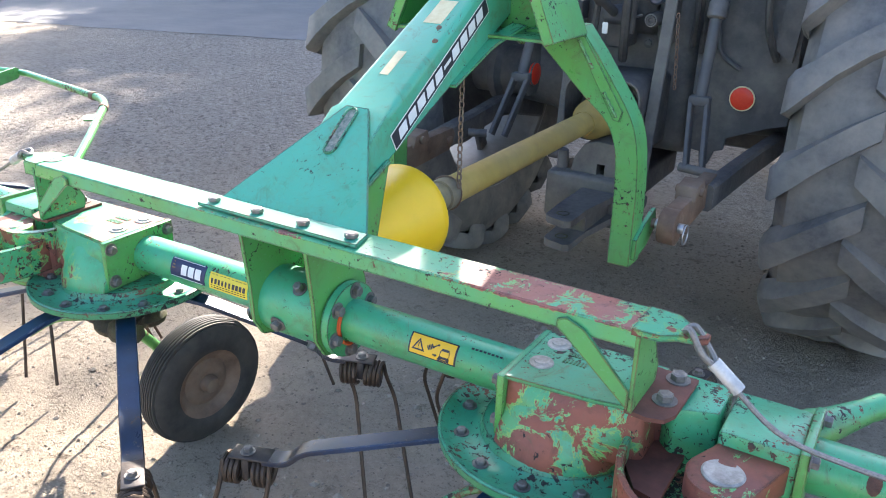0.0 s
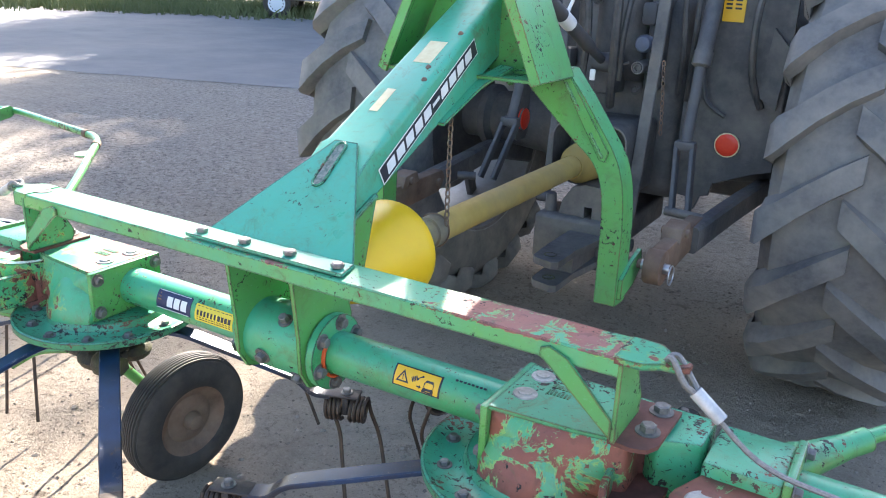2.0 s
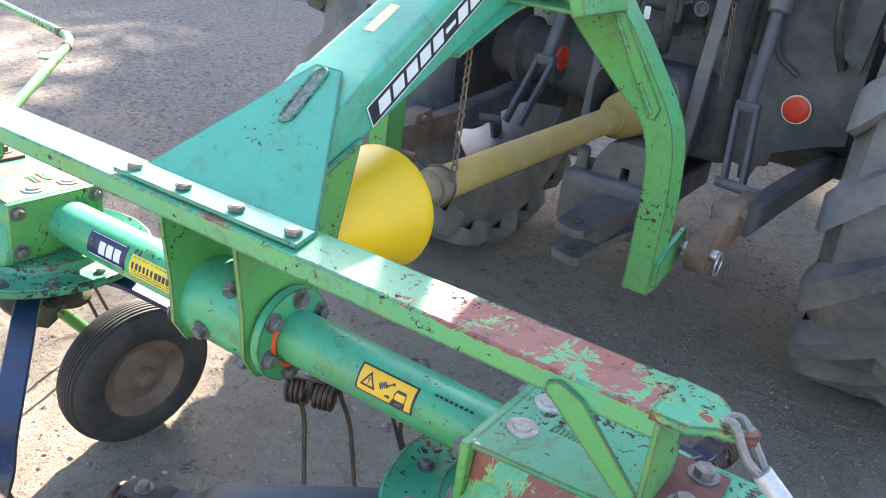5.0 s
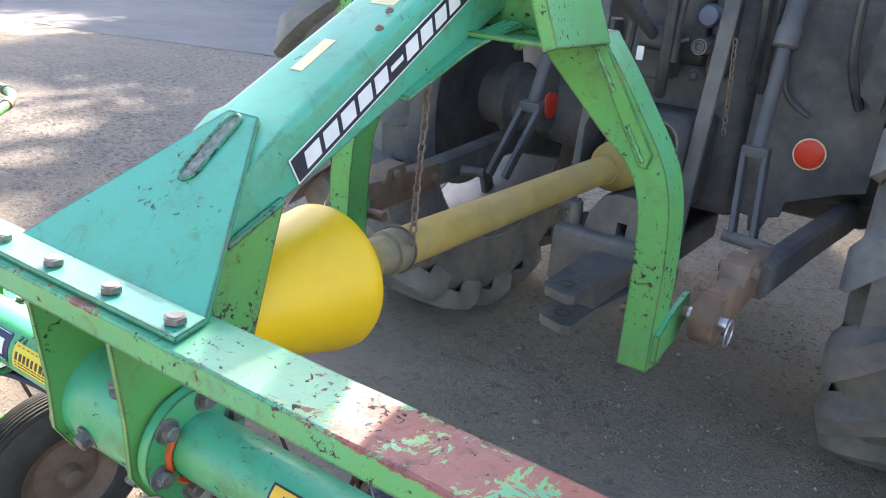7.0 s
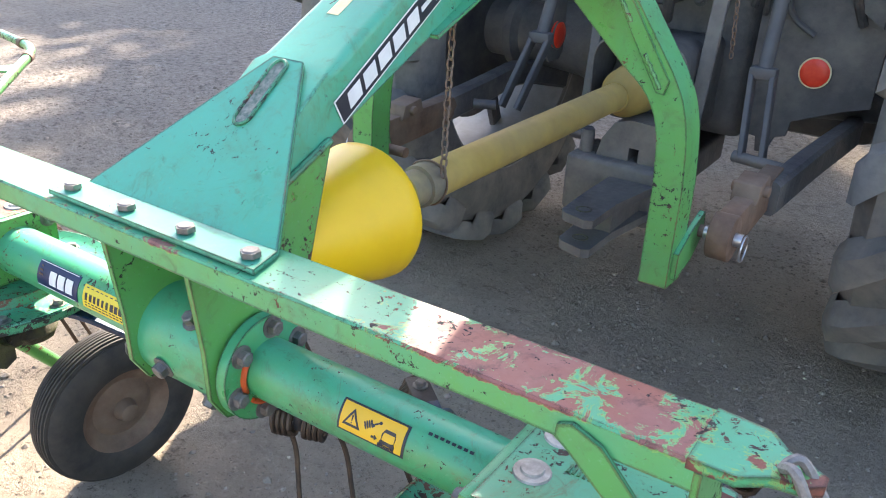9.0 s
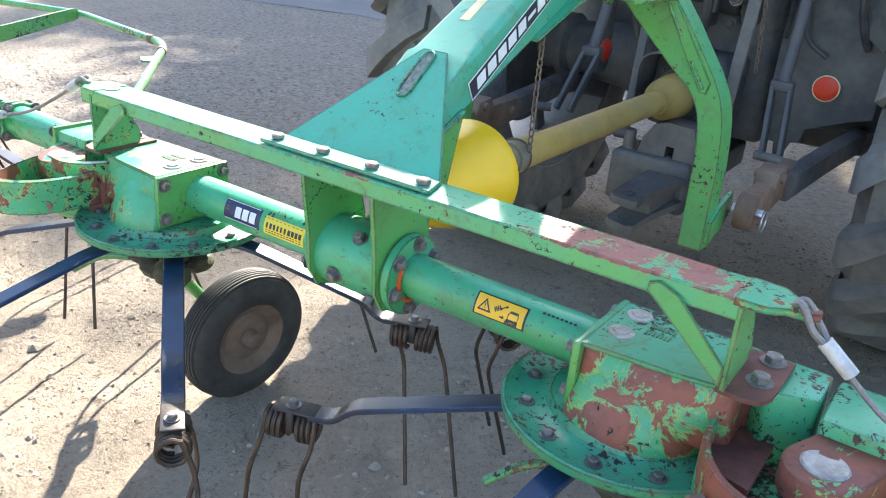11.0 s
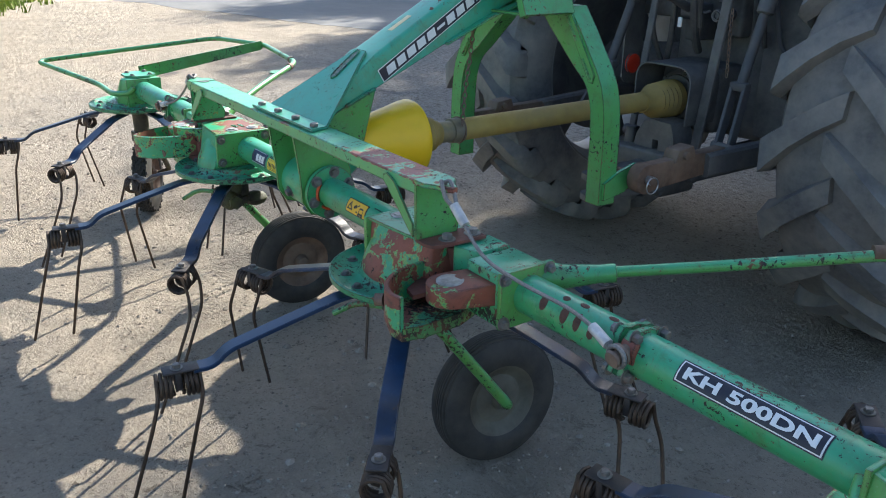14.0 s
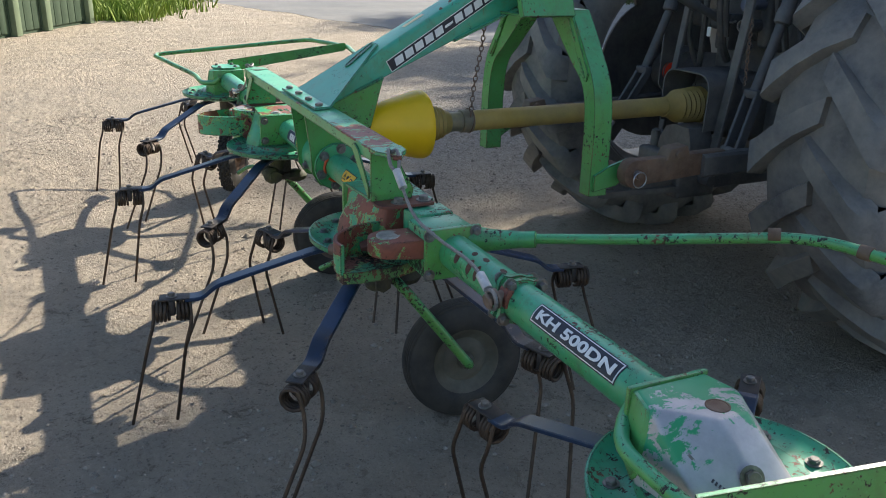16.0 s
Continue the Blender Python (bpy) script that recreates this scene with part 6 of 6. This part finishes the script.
# three-point linkage
for s in (-1, 1):
    arm = [(s * 0.455 , 0.985, 0.655), (s * 0.472, 1.26, 0.660), (s * 0.50, 1.60, 0.670), (s * 0.538, 1.93, 0.680), (s * 0.50, 2.20, 0.62)]
    bm = bmesh.new()
    sweep(bm, rounded(arm[1:], 0.10), flat(0.050, 0.080))
    link = part("lower_link", bm, M_TRACTOR, tractor, "dark steel lower lift arm")
    bm = bmesh.new()
    rod(bm, (s * 0.434, 0.985, 0.655), (s * 0.480, 0.985, 0.655), 0.048, seg=28)
    hull(bm, [(s * x, y, z) for x in (0.436, 0.478) for y, z in ((0.985, 0.700), (0.985, 0.612), (1.34, 0.632), (1.38, 0.680), (1.36, 0.708))])
    hull(bm, [(s * x, y, z) for x in (0.428, 0.486) for y, z in ((1.10, 0.690), (1.20, 0.70), (1.185, 0.738), (1.115, 0.730))])
    rod(bm, (s * 0.418, 1.145, 0.712), (s * 0.498, 1.145, 0.712), 0.013, seg=12)
    rod(bm, (s * 0.425, 1.335, 0.668), (s * 0.492, 1.335, 0.668), 0.017, seg=6)
    soften(bm, 0.004, 2, 40)
    part("link_end", bm, M_RIM, link, "rusty ball end of the lift arm")
    bm = bmesh.new()
    rod(bm, (s * 0.42, 0.985, 0.655), (s * 0.496, 0.985, 0.655), 0.014, seg=14)
    sweep(bm, [(s * 0.500, 0.985 + 0.026 * math.sin(a), 0.640 + 0.026 * math.cos(a)) for a in [2 * math.pi * k / 20 for k in range(21)]], circle(0.0022, 6), up=(1, 0, 0))
    part("linch_pin", bm, M_STEEL, link, "bright linch pin with ring")
    # lift rod: clevis fork below, screw tube above
    ox = 0.0 if s > 0 else 0.04
    p0, p1, p2, p3 = [Vector((s * x + ox, y, z)) for x, y, z in ((0.372, 1.500, 0.668), (0.338, 1.595, 0.860), (0.329, 1.688, 1.110), (0.335, 1.800, 1.500))]
    for off in (-0.026, 0.026):
        bm = bmesh.new()
        sweep(bm, [p0 + Vector((off, 0, 0)), p1 + Vector((off, 0, 0))], flat(0.014, 0.036), up=(0, 1, 0))
        part("fork_prong", bm, M_TRACTOR_L, tractor)
    bm = bmesh.new()
    rod(bm, p0 - Vector((0.045, 0, 0)), p0 + Vector((0.105 * s, -0.03, 0)), 0.015, seg=12)
    part("fork_pin", bm, M_TRACTOR, tractor)
    bm = bmesh.new()
    box(bm, tuple(p1 - Vector((0.034, 0.019, 0.010))), tuple(p1 + Vector((0.034, 0.019, 0.022))), bevel=0.007)
    rod(bm, p1, p2, 0.0185, seg=16)
    part("lift_screw", bm, M_TRACTOR_L, tractor, "grey threaded screw with forked end")
    bm = bmesh.new()
    lathe(bm, p2, p3, [(0, 0.024), (0.006, 0.031), (0.05, 0.031), (0.056, 0.027), (0.39, 0.027), (0.40, 0.02)], 20)
    part("lift_rod", bm, M_TRACTOR, tractor, "dark lift rod tube")
    bm = bmesh.new()
    sweep(bm, rounded([(s * 0.335 + ox, 1.80, 1.50), (s * 0.31 + ox, 1.86, 1.55), (s * 0.20, 2.02, 1.50)], 0.08), flat(0.04, 0.09))
    part("rock_arm", bm, M_TRACTOR, tractor)
# top link, from the headstock to the tractor
bm = bmesh.new()
rod(bm, (-0.037, 0.94, 1.449), (-0.036, 1.15, 1.354), 0.017, seg=16)
rod(bm, (-0.036, 1.15, 1.354), (-0.026, 1.60, 1.152), 0.023, seg=16)
rod(bm, (-0.026, 1.60, 1.152), (-0.020, 1.74, 1.090), 0.016, seg=16)
rod(bm, (-0.055, 1.74, 1.090), (0.015, 1.74, 1.090), 0.032, seg=20)
top_link = part("top_link", bm, M_TRACTOR_L, tractor, "grey threaded top link with white tape")
bm = bmesh.new()
rod(bm, (-0.0315, 1.36, 1.260), (-0.030, 1.425, 1.231), 0.0245, seg=18)
part("tape", bm, M_WHITE, top_link, "band of white tape")
bm = bmesh.new()
rod(bm, (-0.031, 1.40, 1.262), (-0.010, 1.41, 1.325), 0.0055, seg=8)
part("handle", bm, M_WHITE, top_link, "thin white tommy bar")
# hydraulic hoses and couplings
for line, r in (([(-0.10, 1.80, 1.45), (-0.085, 1.70, 1.36), (-0.070, 1.69, 1.18), (-0.10, 1.72, 0.96), (-0.14, 1.75, 0.86)], 0.013),
                ([(0.020, 1.80, 1.50), (0.040, 1.67, 1.42), (0.045, 1.65, 1.22), (0.030, 1.70, 1.02), (0.010, 1.76, 0.94)], 0.016),
                ([(0.075, 1.80, 1.48), (0.085, 1.69, 1.38), (0.070, 1.66, 1.20), (0.052, 1.70, 1.04)], 0.011),
                ([(0.230, 1.82, 1.50), (0.245, 1.72, 1.36), (0.255, 1.74, 1.14), (0.235, 1.80, 1.00)], 0.010),
                ([(0.265, 1.82, 1.48), (0.290, 1.73, 1.32), (0.280, 1.76, 1.12), (0.262, 1.82, 0.98)], 0.009),
                ([(0.500, 1.82, 1.45), (0.470, 1.76, 1.30), (0.475, 1.77, 1.10), (0.510, 1.82, 0.98)], 0.012),
                ([(-0.18, 1.88, 1.40), (-0.235, 1.78, 1.22), (-0.245, 1.78, 1.00), (-0.21, 1.86, 0.80)], 0.011)):
    bm = bmesh.new()
    sweep(bm, smooth_path(line, 8), circle(r, 8))
    part("hose", bm, M_HOSE, tractor, "black rubber hydraulic hose")
# round coupling with a bright ring, blue-grey cap and a small lever
bm = bmesh.new()
lathe(bm, (0.112, 1.80, 1.085), (0.112, 1.70, 1.085), [(0, 0.024), (0.085, 0.024), (0.09, 0.021), (0.088, 0.016), (0.094, 0.015), (0.094, 0.010), (0.088, 0.009), (0.090, 0.004)], 28)
coup = part("coupling", bm, M_TRACTOR, tractor, "round hydraulic coupling")
bm = bmesh.new()
sweep(bm, [(0.112 + 0.0195 * math.cos(a), 1.7085, 1.085 + 0.0195 * math.sin(a)) for a in [2 * math.pi * k / 24 for k in range(25)]], circle(0.0020, 6), up=(0, 1, 0))
part("ring", bm, M_CABLE, coup, "bright worn ring")
bm = bmesh.new()
lathe(bm, (0.122, 1.80, 1.165), (0.122, 1.70, 1.165), [(0, 0.020), (0.06, 0.020), (0.062, 0.030), (0.085, 0.030), (0.095, 0.024), (0.098, 0.008)], 24)
part("cap", bm, M_BLUECAP, tractor, "blue-grey plastic cap")
bm = bmesh.new()
hull(bm, [(x, y, z) for x in (0.098, 0.150) for y in (1.735, 1.80) for z in (1.225, 1.300)])
soften(bm, 0.012, 2, 40)
part("valve", bm, M_TRACTOR_L, tractor)
bm = bmesh.new()
sweep(bm, rounded([(0.020, 1.74, 1.090), (0.060, 1.715, 1.092), (0.080, 1.710, 1.100)], 0.01), circle(0.0045, 8))
part("lever", bm, M_CABLE, tractor)
bm = bmesh.new()
hull(bm, [(-0.040 + x, 1.690 + y, z) for x in (-0.010, 0.010) for y in (0, 0.005) for z in (1.030, 1.068)])
soften(bm, 0.004, 2, 40)
part("tag", bm, M_WHITE, tractor, "small white plastic tag")
# drawbar hitch low between the links: jaw block, hump, and a clevis in front
bm = bmesh.new()
hull(bm, [(x, y, z) for x in (-0.118, 0.150) for y in (1.46, 1.66) for z in (0.420, 0.590)])
hull(bm, [(x, y, z) for x in (0.030, 0.130) for y in (1.60, 2.20) for z in (0.44, 0.54)])
soften(bm, 0.016, 3, 40)
hitch = part("drawbar", bm, M_TRACTOR, tractor, "black drawbar block")
bm = bmesh.new()
prism(bm, [(x, 1.50, z) for x, z in ((-0.045, 0.580), (-0.032, 0.640), (0.000, 0.690), (0.045, 0.704), (0.130, 0.700), (0.150, 0.640), (0.150, 0.580), (0.078, 0.580), (0.078, 0.628), (0.050, 0.628), (0.050, 0.580))], (0, 0.11, 0))
soften(bm, 0.012, 2, 40)
part("hitch_hump", bm, M_TRACTOR, hitch)
bm = bmesh.new()
rod(bm, (-0.082, 1.52, 0.585), (-0.082, 1.52, 0.652), 0.022, 0.018, 14)
part("hitch_pin", bm, M_TRACTOR, hitch)
for z0, z1 in ((0.528, 0.550), (0.452, 0.474)):
    bm = bmesh.new()
    prism(bm, [(x, y, z0) for x, y in ((0.028, 1.155), (0.044, 1.135), (0.104, 1.118), (0.122, 1.130), (0.122, 1.270), (0.150, 1.47), (0.020, 1.47), (0.022, 1.270))], (0, 0, z1 - z0))
    soften(bm, 0.004, 2, 50)
    tongue = part("clevis_plate", bm, M_TRACTOR, hitch)
    bm = bmesh.new()
    lathe(bm, (0.072, 1.185, z1 - 0.001), (0.072, 1.185, z1 + 0.002), [(0, 0.021), (0.002, 0.021), (0.0025, 0.016), (0.0005, 0.0155)], 24)
    part("clevis_eye", bm, M_GREASE, tongue)
bm = bmesh.new()
hull(bm, [(x, y, z) for x in (0.040, 0.118) for y in (1.262, 1.47) for z in (0.470, 0.532)])
part("clevis_web", bm, M_TRACTOR, hitch)
# a yellow notice on the tractor's rear
bm = bmesh.new()
box(bm, (0.344, 1.822, 1.250), (0.414, 1.829, 1.365))
notice = part("notice", bm, M_LABEL_Y, body, "yellow notice with small black print")
bm = bmesh.new()
for k in range(5):
    for q in range(2):
        box(bm, (0.352 + 0.03 * q, 1.8205, 1.290 + 0.013 * k), (0.372 + 0.03 * q, 1.8225, 1.296 + 0.013 * k))
part("print", bm, M_BLACK, notice)

# ---- far surroundings ----
bm = bmesh.new()
road_pts = [(-60, -14.0), (-19.85, 11.39), (-13.3, 14.6), (8, 28), (60, 60), (60, 28), (12, 9.6), (-5.27, 6.17), (-9.2, 4.93), (-20, 1.8), (-60, -24)]
edge_pts = []
for (xa, ya), (xb, yb) in zip(road_pts, [*road_pts[1:], road_pts[0]]):
    k = max(1, int(math.hypot(xb - xa, yb - ya) / 0.35)) if max(abs(xa), abs(xb)) < 25 else 1
    for i in range(k):
        v = Vector((xa + (xb - xa) * i / k, ya + (yb - ya) * i / k, 0))
        w = 0.22 * noise.noise(v * 0.9) + 0.14 * noise.noise(v * 2.7)
        edge_pts.append((v.x + w * 0.3, v.y + w))
a = [bm.verts.new((x, y, 0.001)) for x, y in edge_pts]
bm.faces.new(a)
bmesh.ops.triangulate(bm, faces=bm.faces)
road = part("road", bm, M_ASPHALT, None, smooth=0)
tagged(road, "pale worn asphalt road beyond the yard", "road", kind="structure")


def grass_patch(name, label, spots, count, hmin, hmax, seed, mat):
    """Tufts of single blades as one object."""
    rnd = random.Random(seed)
    verts, faces = [], []
    for _ in range(count):
        (x0, y0), (x1, y1), spread = rnd.choice(spots)
        t = rnd.random()
        cx, cy = x0 + (x1 - x0) * t + rnd.gauss(0, spread), y0 + (y1 - y0) * t + rnd.gauss(0, spread)
        for _b in range(4):
            a = rnd.uniform(0, 6.28)
            h = rnd.uniform(hmin, hmax)
            w = h * 0.05 + 0.006
            lx, ly = rnd.gauss(0, h * 0.35), rnd.gauss(0, h * 0.35)
            px, py = cx + rnd.gauss(0, 0.05), cy + rnd.gauss(0, 0.05)
            b = len(verts)
            verts += [(px - w * math.cos(a), py - w * math.sin(a), 0), (px + w * math.cos(a), py + w * math.sin(a), 0), (px + lx * 0.5, py + ly * 0.5, h * 0.7), (px + lx, py + ly, h)]
            faces += [(b, b + 1, b + 2), (b + 1, b + 3, b + 2)]
    me = bpy.data.meshes.new(name)
    me.from_pydata(verts, [], faces)
    me.materials.append(mat)
    return tagged(new(name, me), label, "grass", kind="stuff")


grass_patch("grass", "green and yellow rough grass along the yard's edge", [((-12.9, 0.45), (-17.6, 1.35), 0.30), ((-14.6, 0.9), (-21, 2.0), 0.45)], 3600, 0.10, 0.32, 2, M_GRASS)
grass_patch("grass", "rough verge grass beyond the road", [((-21, 11.6), (-9.0, 18.6), 0.8), ((-22, 13.6), (-8.0, 21.0), 1.2)], 7000, 0.08, 0.30, 3, M_VERGE)



def tree(px, qx, height, spread, base, leaves, seed, label):
    """A broadleaf tree: tapered trunk, forked limbs, and a loose crown of single leaves in clumps."""
    rnd = random.Random(seed)
    x, y = 0.892 * px - 0.452 * qx, 0.452 * px + 0.892 * qx
    thing = group_empty("tree", label, "tree", group="trees beyond the road")
    bm = bmesh.new()
    top = Vector((x, y, height * 0.8))
    trunk = smooth_path([(x, y, -0.05), (x + 0.1, y, height * 0.3), (x - 0.1, y + 0.1, height * 0.55), top], 5)
    n = len(trunk)
    rings = [[bm.verts.new(p + Vector((math.cos(a), math.sin(a), 0)) * (0.02 + 0.20 * (1 - k / n))) for a in [2 * math.pi * i / 8 for i in range(8)]] for k, p in enumerate(trunk)]
    for p, q in zip(rings, rings[1:]):
        for i in range(8):
            bm.faces.new((p[i], p[(i + 1) % 8], q[(i + 1) % 8], q[i]))
    part("trunk", bm, M_BARK, thing)
    clumps = []
    for k in range(26):
        h = base + (height - base) * (0.05 + 0.90 * k / 25)
        a = k * 2.4 + rnd.uniform(-0.5, 0.5)
        f = (h - base) / (height - base)
        reach = spread * (0.35 + 0.65 * math.sin(math.pi * min(1, 0.18 + f * 0.80))) * rnd.uniform(0.6, 1.0)
        tip = Vector((x + reach * math.cos(a), y + reach * math.sin(a), h + 0.3))
        root = trunk[min(n - 1, int(n * 0.85 * max(0.25, (h - 1.2) / height)))]
        bm = bmesh.new()
        sweep(bm, smooth_path([root, root.lerp(tip, 0.5) + Vector((0, 0, 0.25)), tip], 4), circle(0.035, 6))
        part("limb", bm, M_BARK, thing)
        clumps += [(root.lerp(tip, t), 0.34 + 0.10 * spread * t) for t in (0.55, 0.8, 1.0)]
    verts, faces = [], []
    for _ in range(leaves):
        c, rad = rnd.choice(clumps)
        p = c + Vector((rnd.gauss(0, rad), rnd.gauss(0, rad), rnd.gauss(0, rad * 0.8)))
        u = Vector((rnd.gauss(0, 1), rnd.gauss(0, 1), rnd.gauss(0, 1))).normalized() * rnd.uniform(0.06, 0.12)
        v = u.orthogonal() * rnd.uniform(0.5, 0.8)
        b = len(verts)
        verts += [tuple(p - u), tuple(p + v), tuple(p + u), tuple(p - v)]
        faces.append((b, b + 1, b + 2, b + 3))
    me = bpy.data.meshes.new("crown")
    me.from_pydata(verts, [], faces)
    me.materials.append(M_LEAF)
    ob = new("crown", me)
    ob.parent = thing
    return thing


# trees out of view, inferred from dappled shade; places and heights tuned to it
tree(-0.42, 21.0, 12.1, 2.9, 2.0, 70000, 21, "leafy green broadleaf tree beyond the road")
# narrow tree added only to block sun that passes through the open cab
tree(1.12, 21.6, 15.6, 0.60, 2.2, 40000, 25, "tall narrow leafy green tree, unseen, added to shade the ground behind the cab")
tree(5.7, 21.2, 15.0, 3.2, 2.2, 80000, 22, "tall leafy green broadleaf tree beyond the road")
tree(-3.6, 22.0, 11.0, 1.7, 2.0, 40000, 23, "slender leafy green broadleaf tree beyond the road")
tree(-7.0, 26.0, 11.0, 2.6, 3.0, 40000, 24, "leafy green broadleaf tree by the road")

# shed with pale posts
shed = group_empty("shed", "dark green boarded shed with pale posts", "shed")
d = Vector((-12.45 + 10.07, 0.09 + 1.29, 0)).normalized()
nrm2 = Vector((-d.y, d.x, 0))
o = Vector((-10.1, -1.32, 0)) - d * 3
ms = Matrix((d, nrm2, Vector((0, 0, 1)))).transposed().to_4x4()
ms.translation = o
bm = bmesh.new()
box(bm, (0, 0.08, 0), (5.6, 3.0, 2.6), ms)
part("wall", bm, M_SHED, shed)
for k in range(28):
    bm = bmesh.new()
    box(bm, (0.2 * k + 0.006, 0.055, 0.05), (0.2 * k + 0.194, 0.082, 2.6), ms, 0.004)
    part("board", bm, M_SHED, shed)
for x in (1.3, 3.45, 4.25, 5.52):
    bm = bmesh.new()
    box(bm, (x, -0.02, 0), (x + 0.14, 0.10, 2.6), ms, 0.01)
    part("post", bm, M_SHEDPOST, shed)
bm = bmesh.new()
box(bm, (-0.3, -0.3, 2.6), (5.9, 3.3, 2.72), ms, 0.02)
part("roof", bm, M_SHED, shed)

# parked van: the wheel and sill show beyond the road
van = group_empty("van", "white van parked beyond the road, steel wheel with ring of holes", "van")
vd = Vector((1.0, 0.55, 0)).normalized()
vn = Vector((-vd.y, vd.x, 0))
mv = Matrix((vd, vn, Vector((0, 0, 1)))).transposed().to_4x4()
mv.translation = Vector((-13.3, 14.72, 0))
bm = bmesh.new()
box(bm, (-0.9, 0.02, 0.42), (3.6, 1.75, 1.25), mv, 0.08)
box(bm, (-0.1, 0.10, 1.2), (3.6, 1.68, 2.0), mv, 0.15)
part("body", bm, M_VAN, van)
for x in (0.0, 2.75):
    for y in (0.0, 1.56):
        bm = bmesh.new()
        lathe(bm, mv @ Vector((x, y, 0.34)), mv @ Vector((x, y + 0.20, 0.34)), [(0.01, 0.20), (0, 0.28), (0.03, 0.34), (0.17, 0.34), (0.20, 0.28), (0.19, 0.20)], 36, False)
        w = part("wheel", bm, M_TYRE, van)
        bm = bmesh.new()
        lathe(bm, mv @ Vector((x, y - 0.004, 0.34)), mv @ Vector((x, y + 0.16, 0.34)), [(0, 0.09), (0.01, 0.12), (0.02, 0.16), (0.005, 0.20), (0.0, 0.215), (0.15, 0.21)], 36)
        part("rim", bm, M_VAN, w)
        for k in range(14):
            bm = bmesh.new()
            a = 2 * math.pi * k / 14
            rod(bm, mv @ Vector((x + 0.165 * math.cos(a), y + 0.002, 0.34 + 0.165 * math.sin(a))), mv @ Vector((x + 0.165 * math.cos(a), y + 0.03, 0.34 + 0.165 * math.sin(a))), 0.016, seg=8)
            part("hole", bm, M_BLACK, w)

# loose gravel near the camera's way
rnd = random.Random(11)
verts, faces = [], []
for _ in range(60000):
    x, y = rnd.uniform(-4.5, 2.2), rnd.uniform(-1.3, 3.0)
    if noise.noise(Vector((x * 0.8, y * 0.8, 3.0))) < rnd.uniform(-0.6, 0.3):
        continue
    rr = 0.0021 * math.exp(rnd.gauss(0.15, 0.60))
    h = rnd.uniform(0.5, 0.9)
    v0 = Vector((x, y, 0))
    z = ground_z(v0)
    b = len(verts)
    ph = rnd.uniform(0, 6.28)
    for k in range(5):
        q = rr * rnd.uniform(0.75, 1.25)
        verts.append((x + q * math.cos(ph + k * 1.2566), y + q * math.sin(ph + k * 1.2566), z + rr * 0.1))
    verts.append((x + rr * rnd.uniform(-0.3, 0.3), y + rr * rnd.uniform(-0.3, 0.3), z + rr * h))
    verts.append((x, y, z - rr * 0.5))
    for k in range(5):
        faces += [(b + k, b + (k + 1) % 5, b + 5), (b + (k + 1) % 5, b + k, b + 6)]
me = bpy.data.meshes.new("gravel")
me.from_pydata(verts, [], faces)
me.materials.append(M_STONE)
tagged(new("gravel", me), "small loose grey stones scattered on the yard", "gravel", kind="stuff")
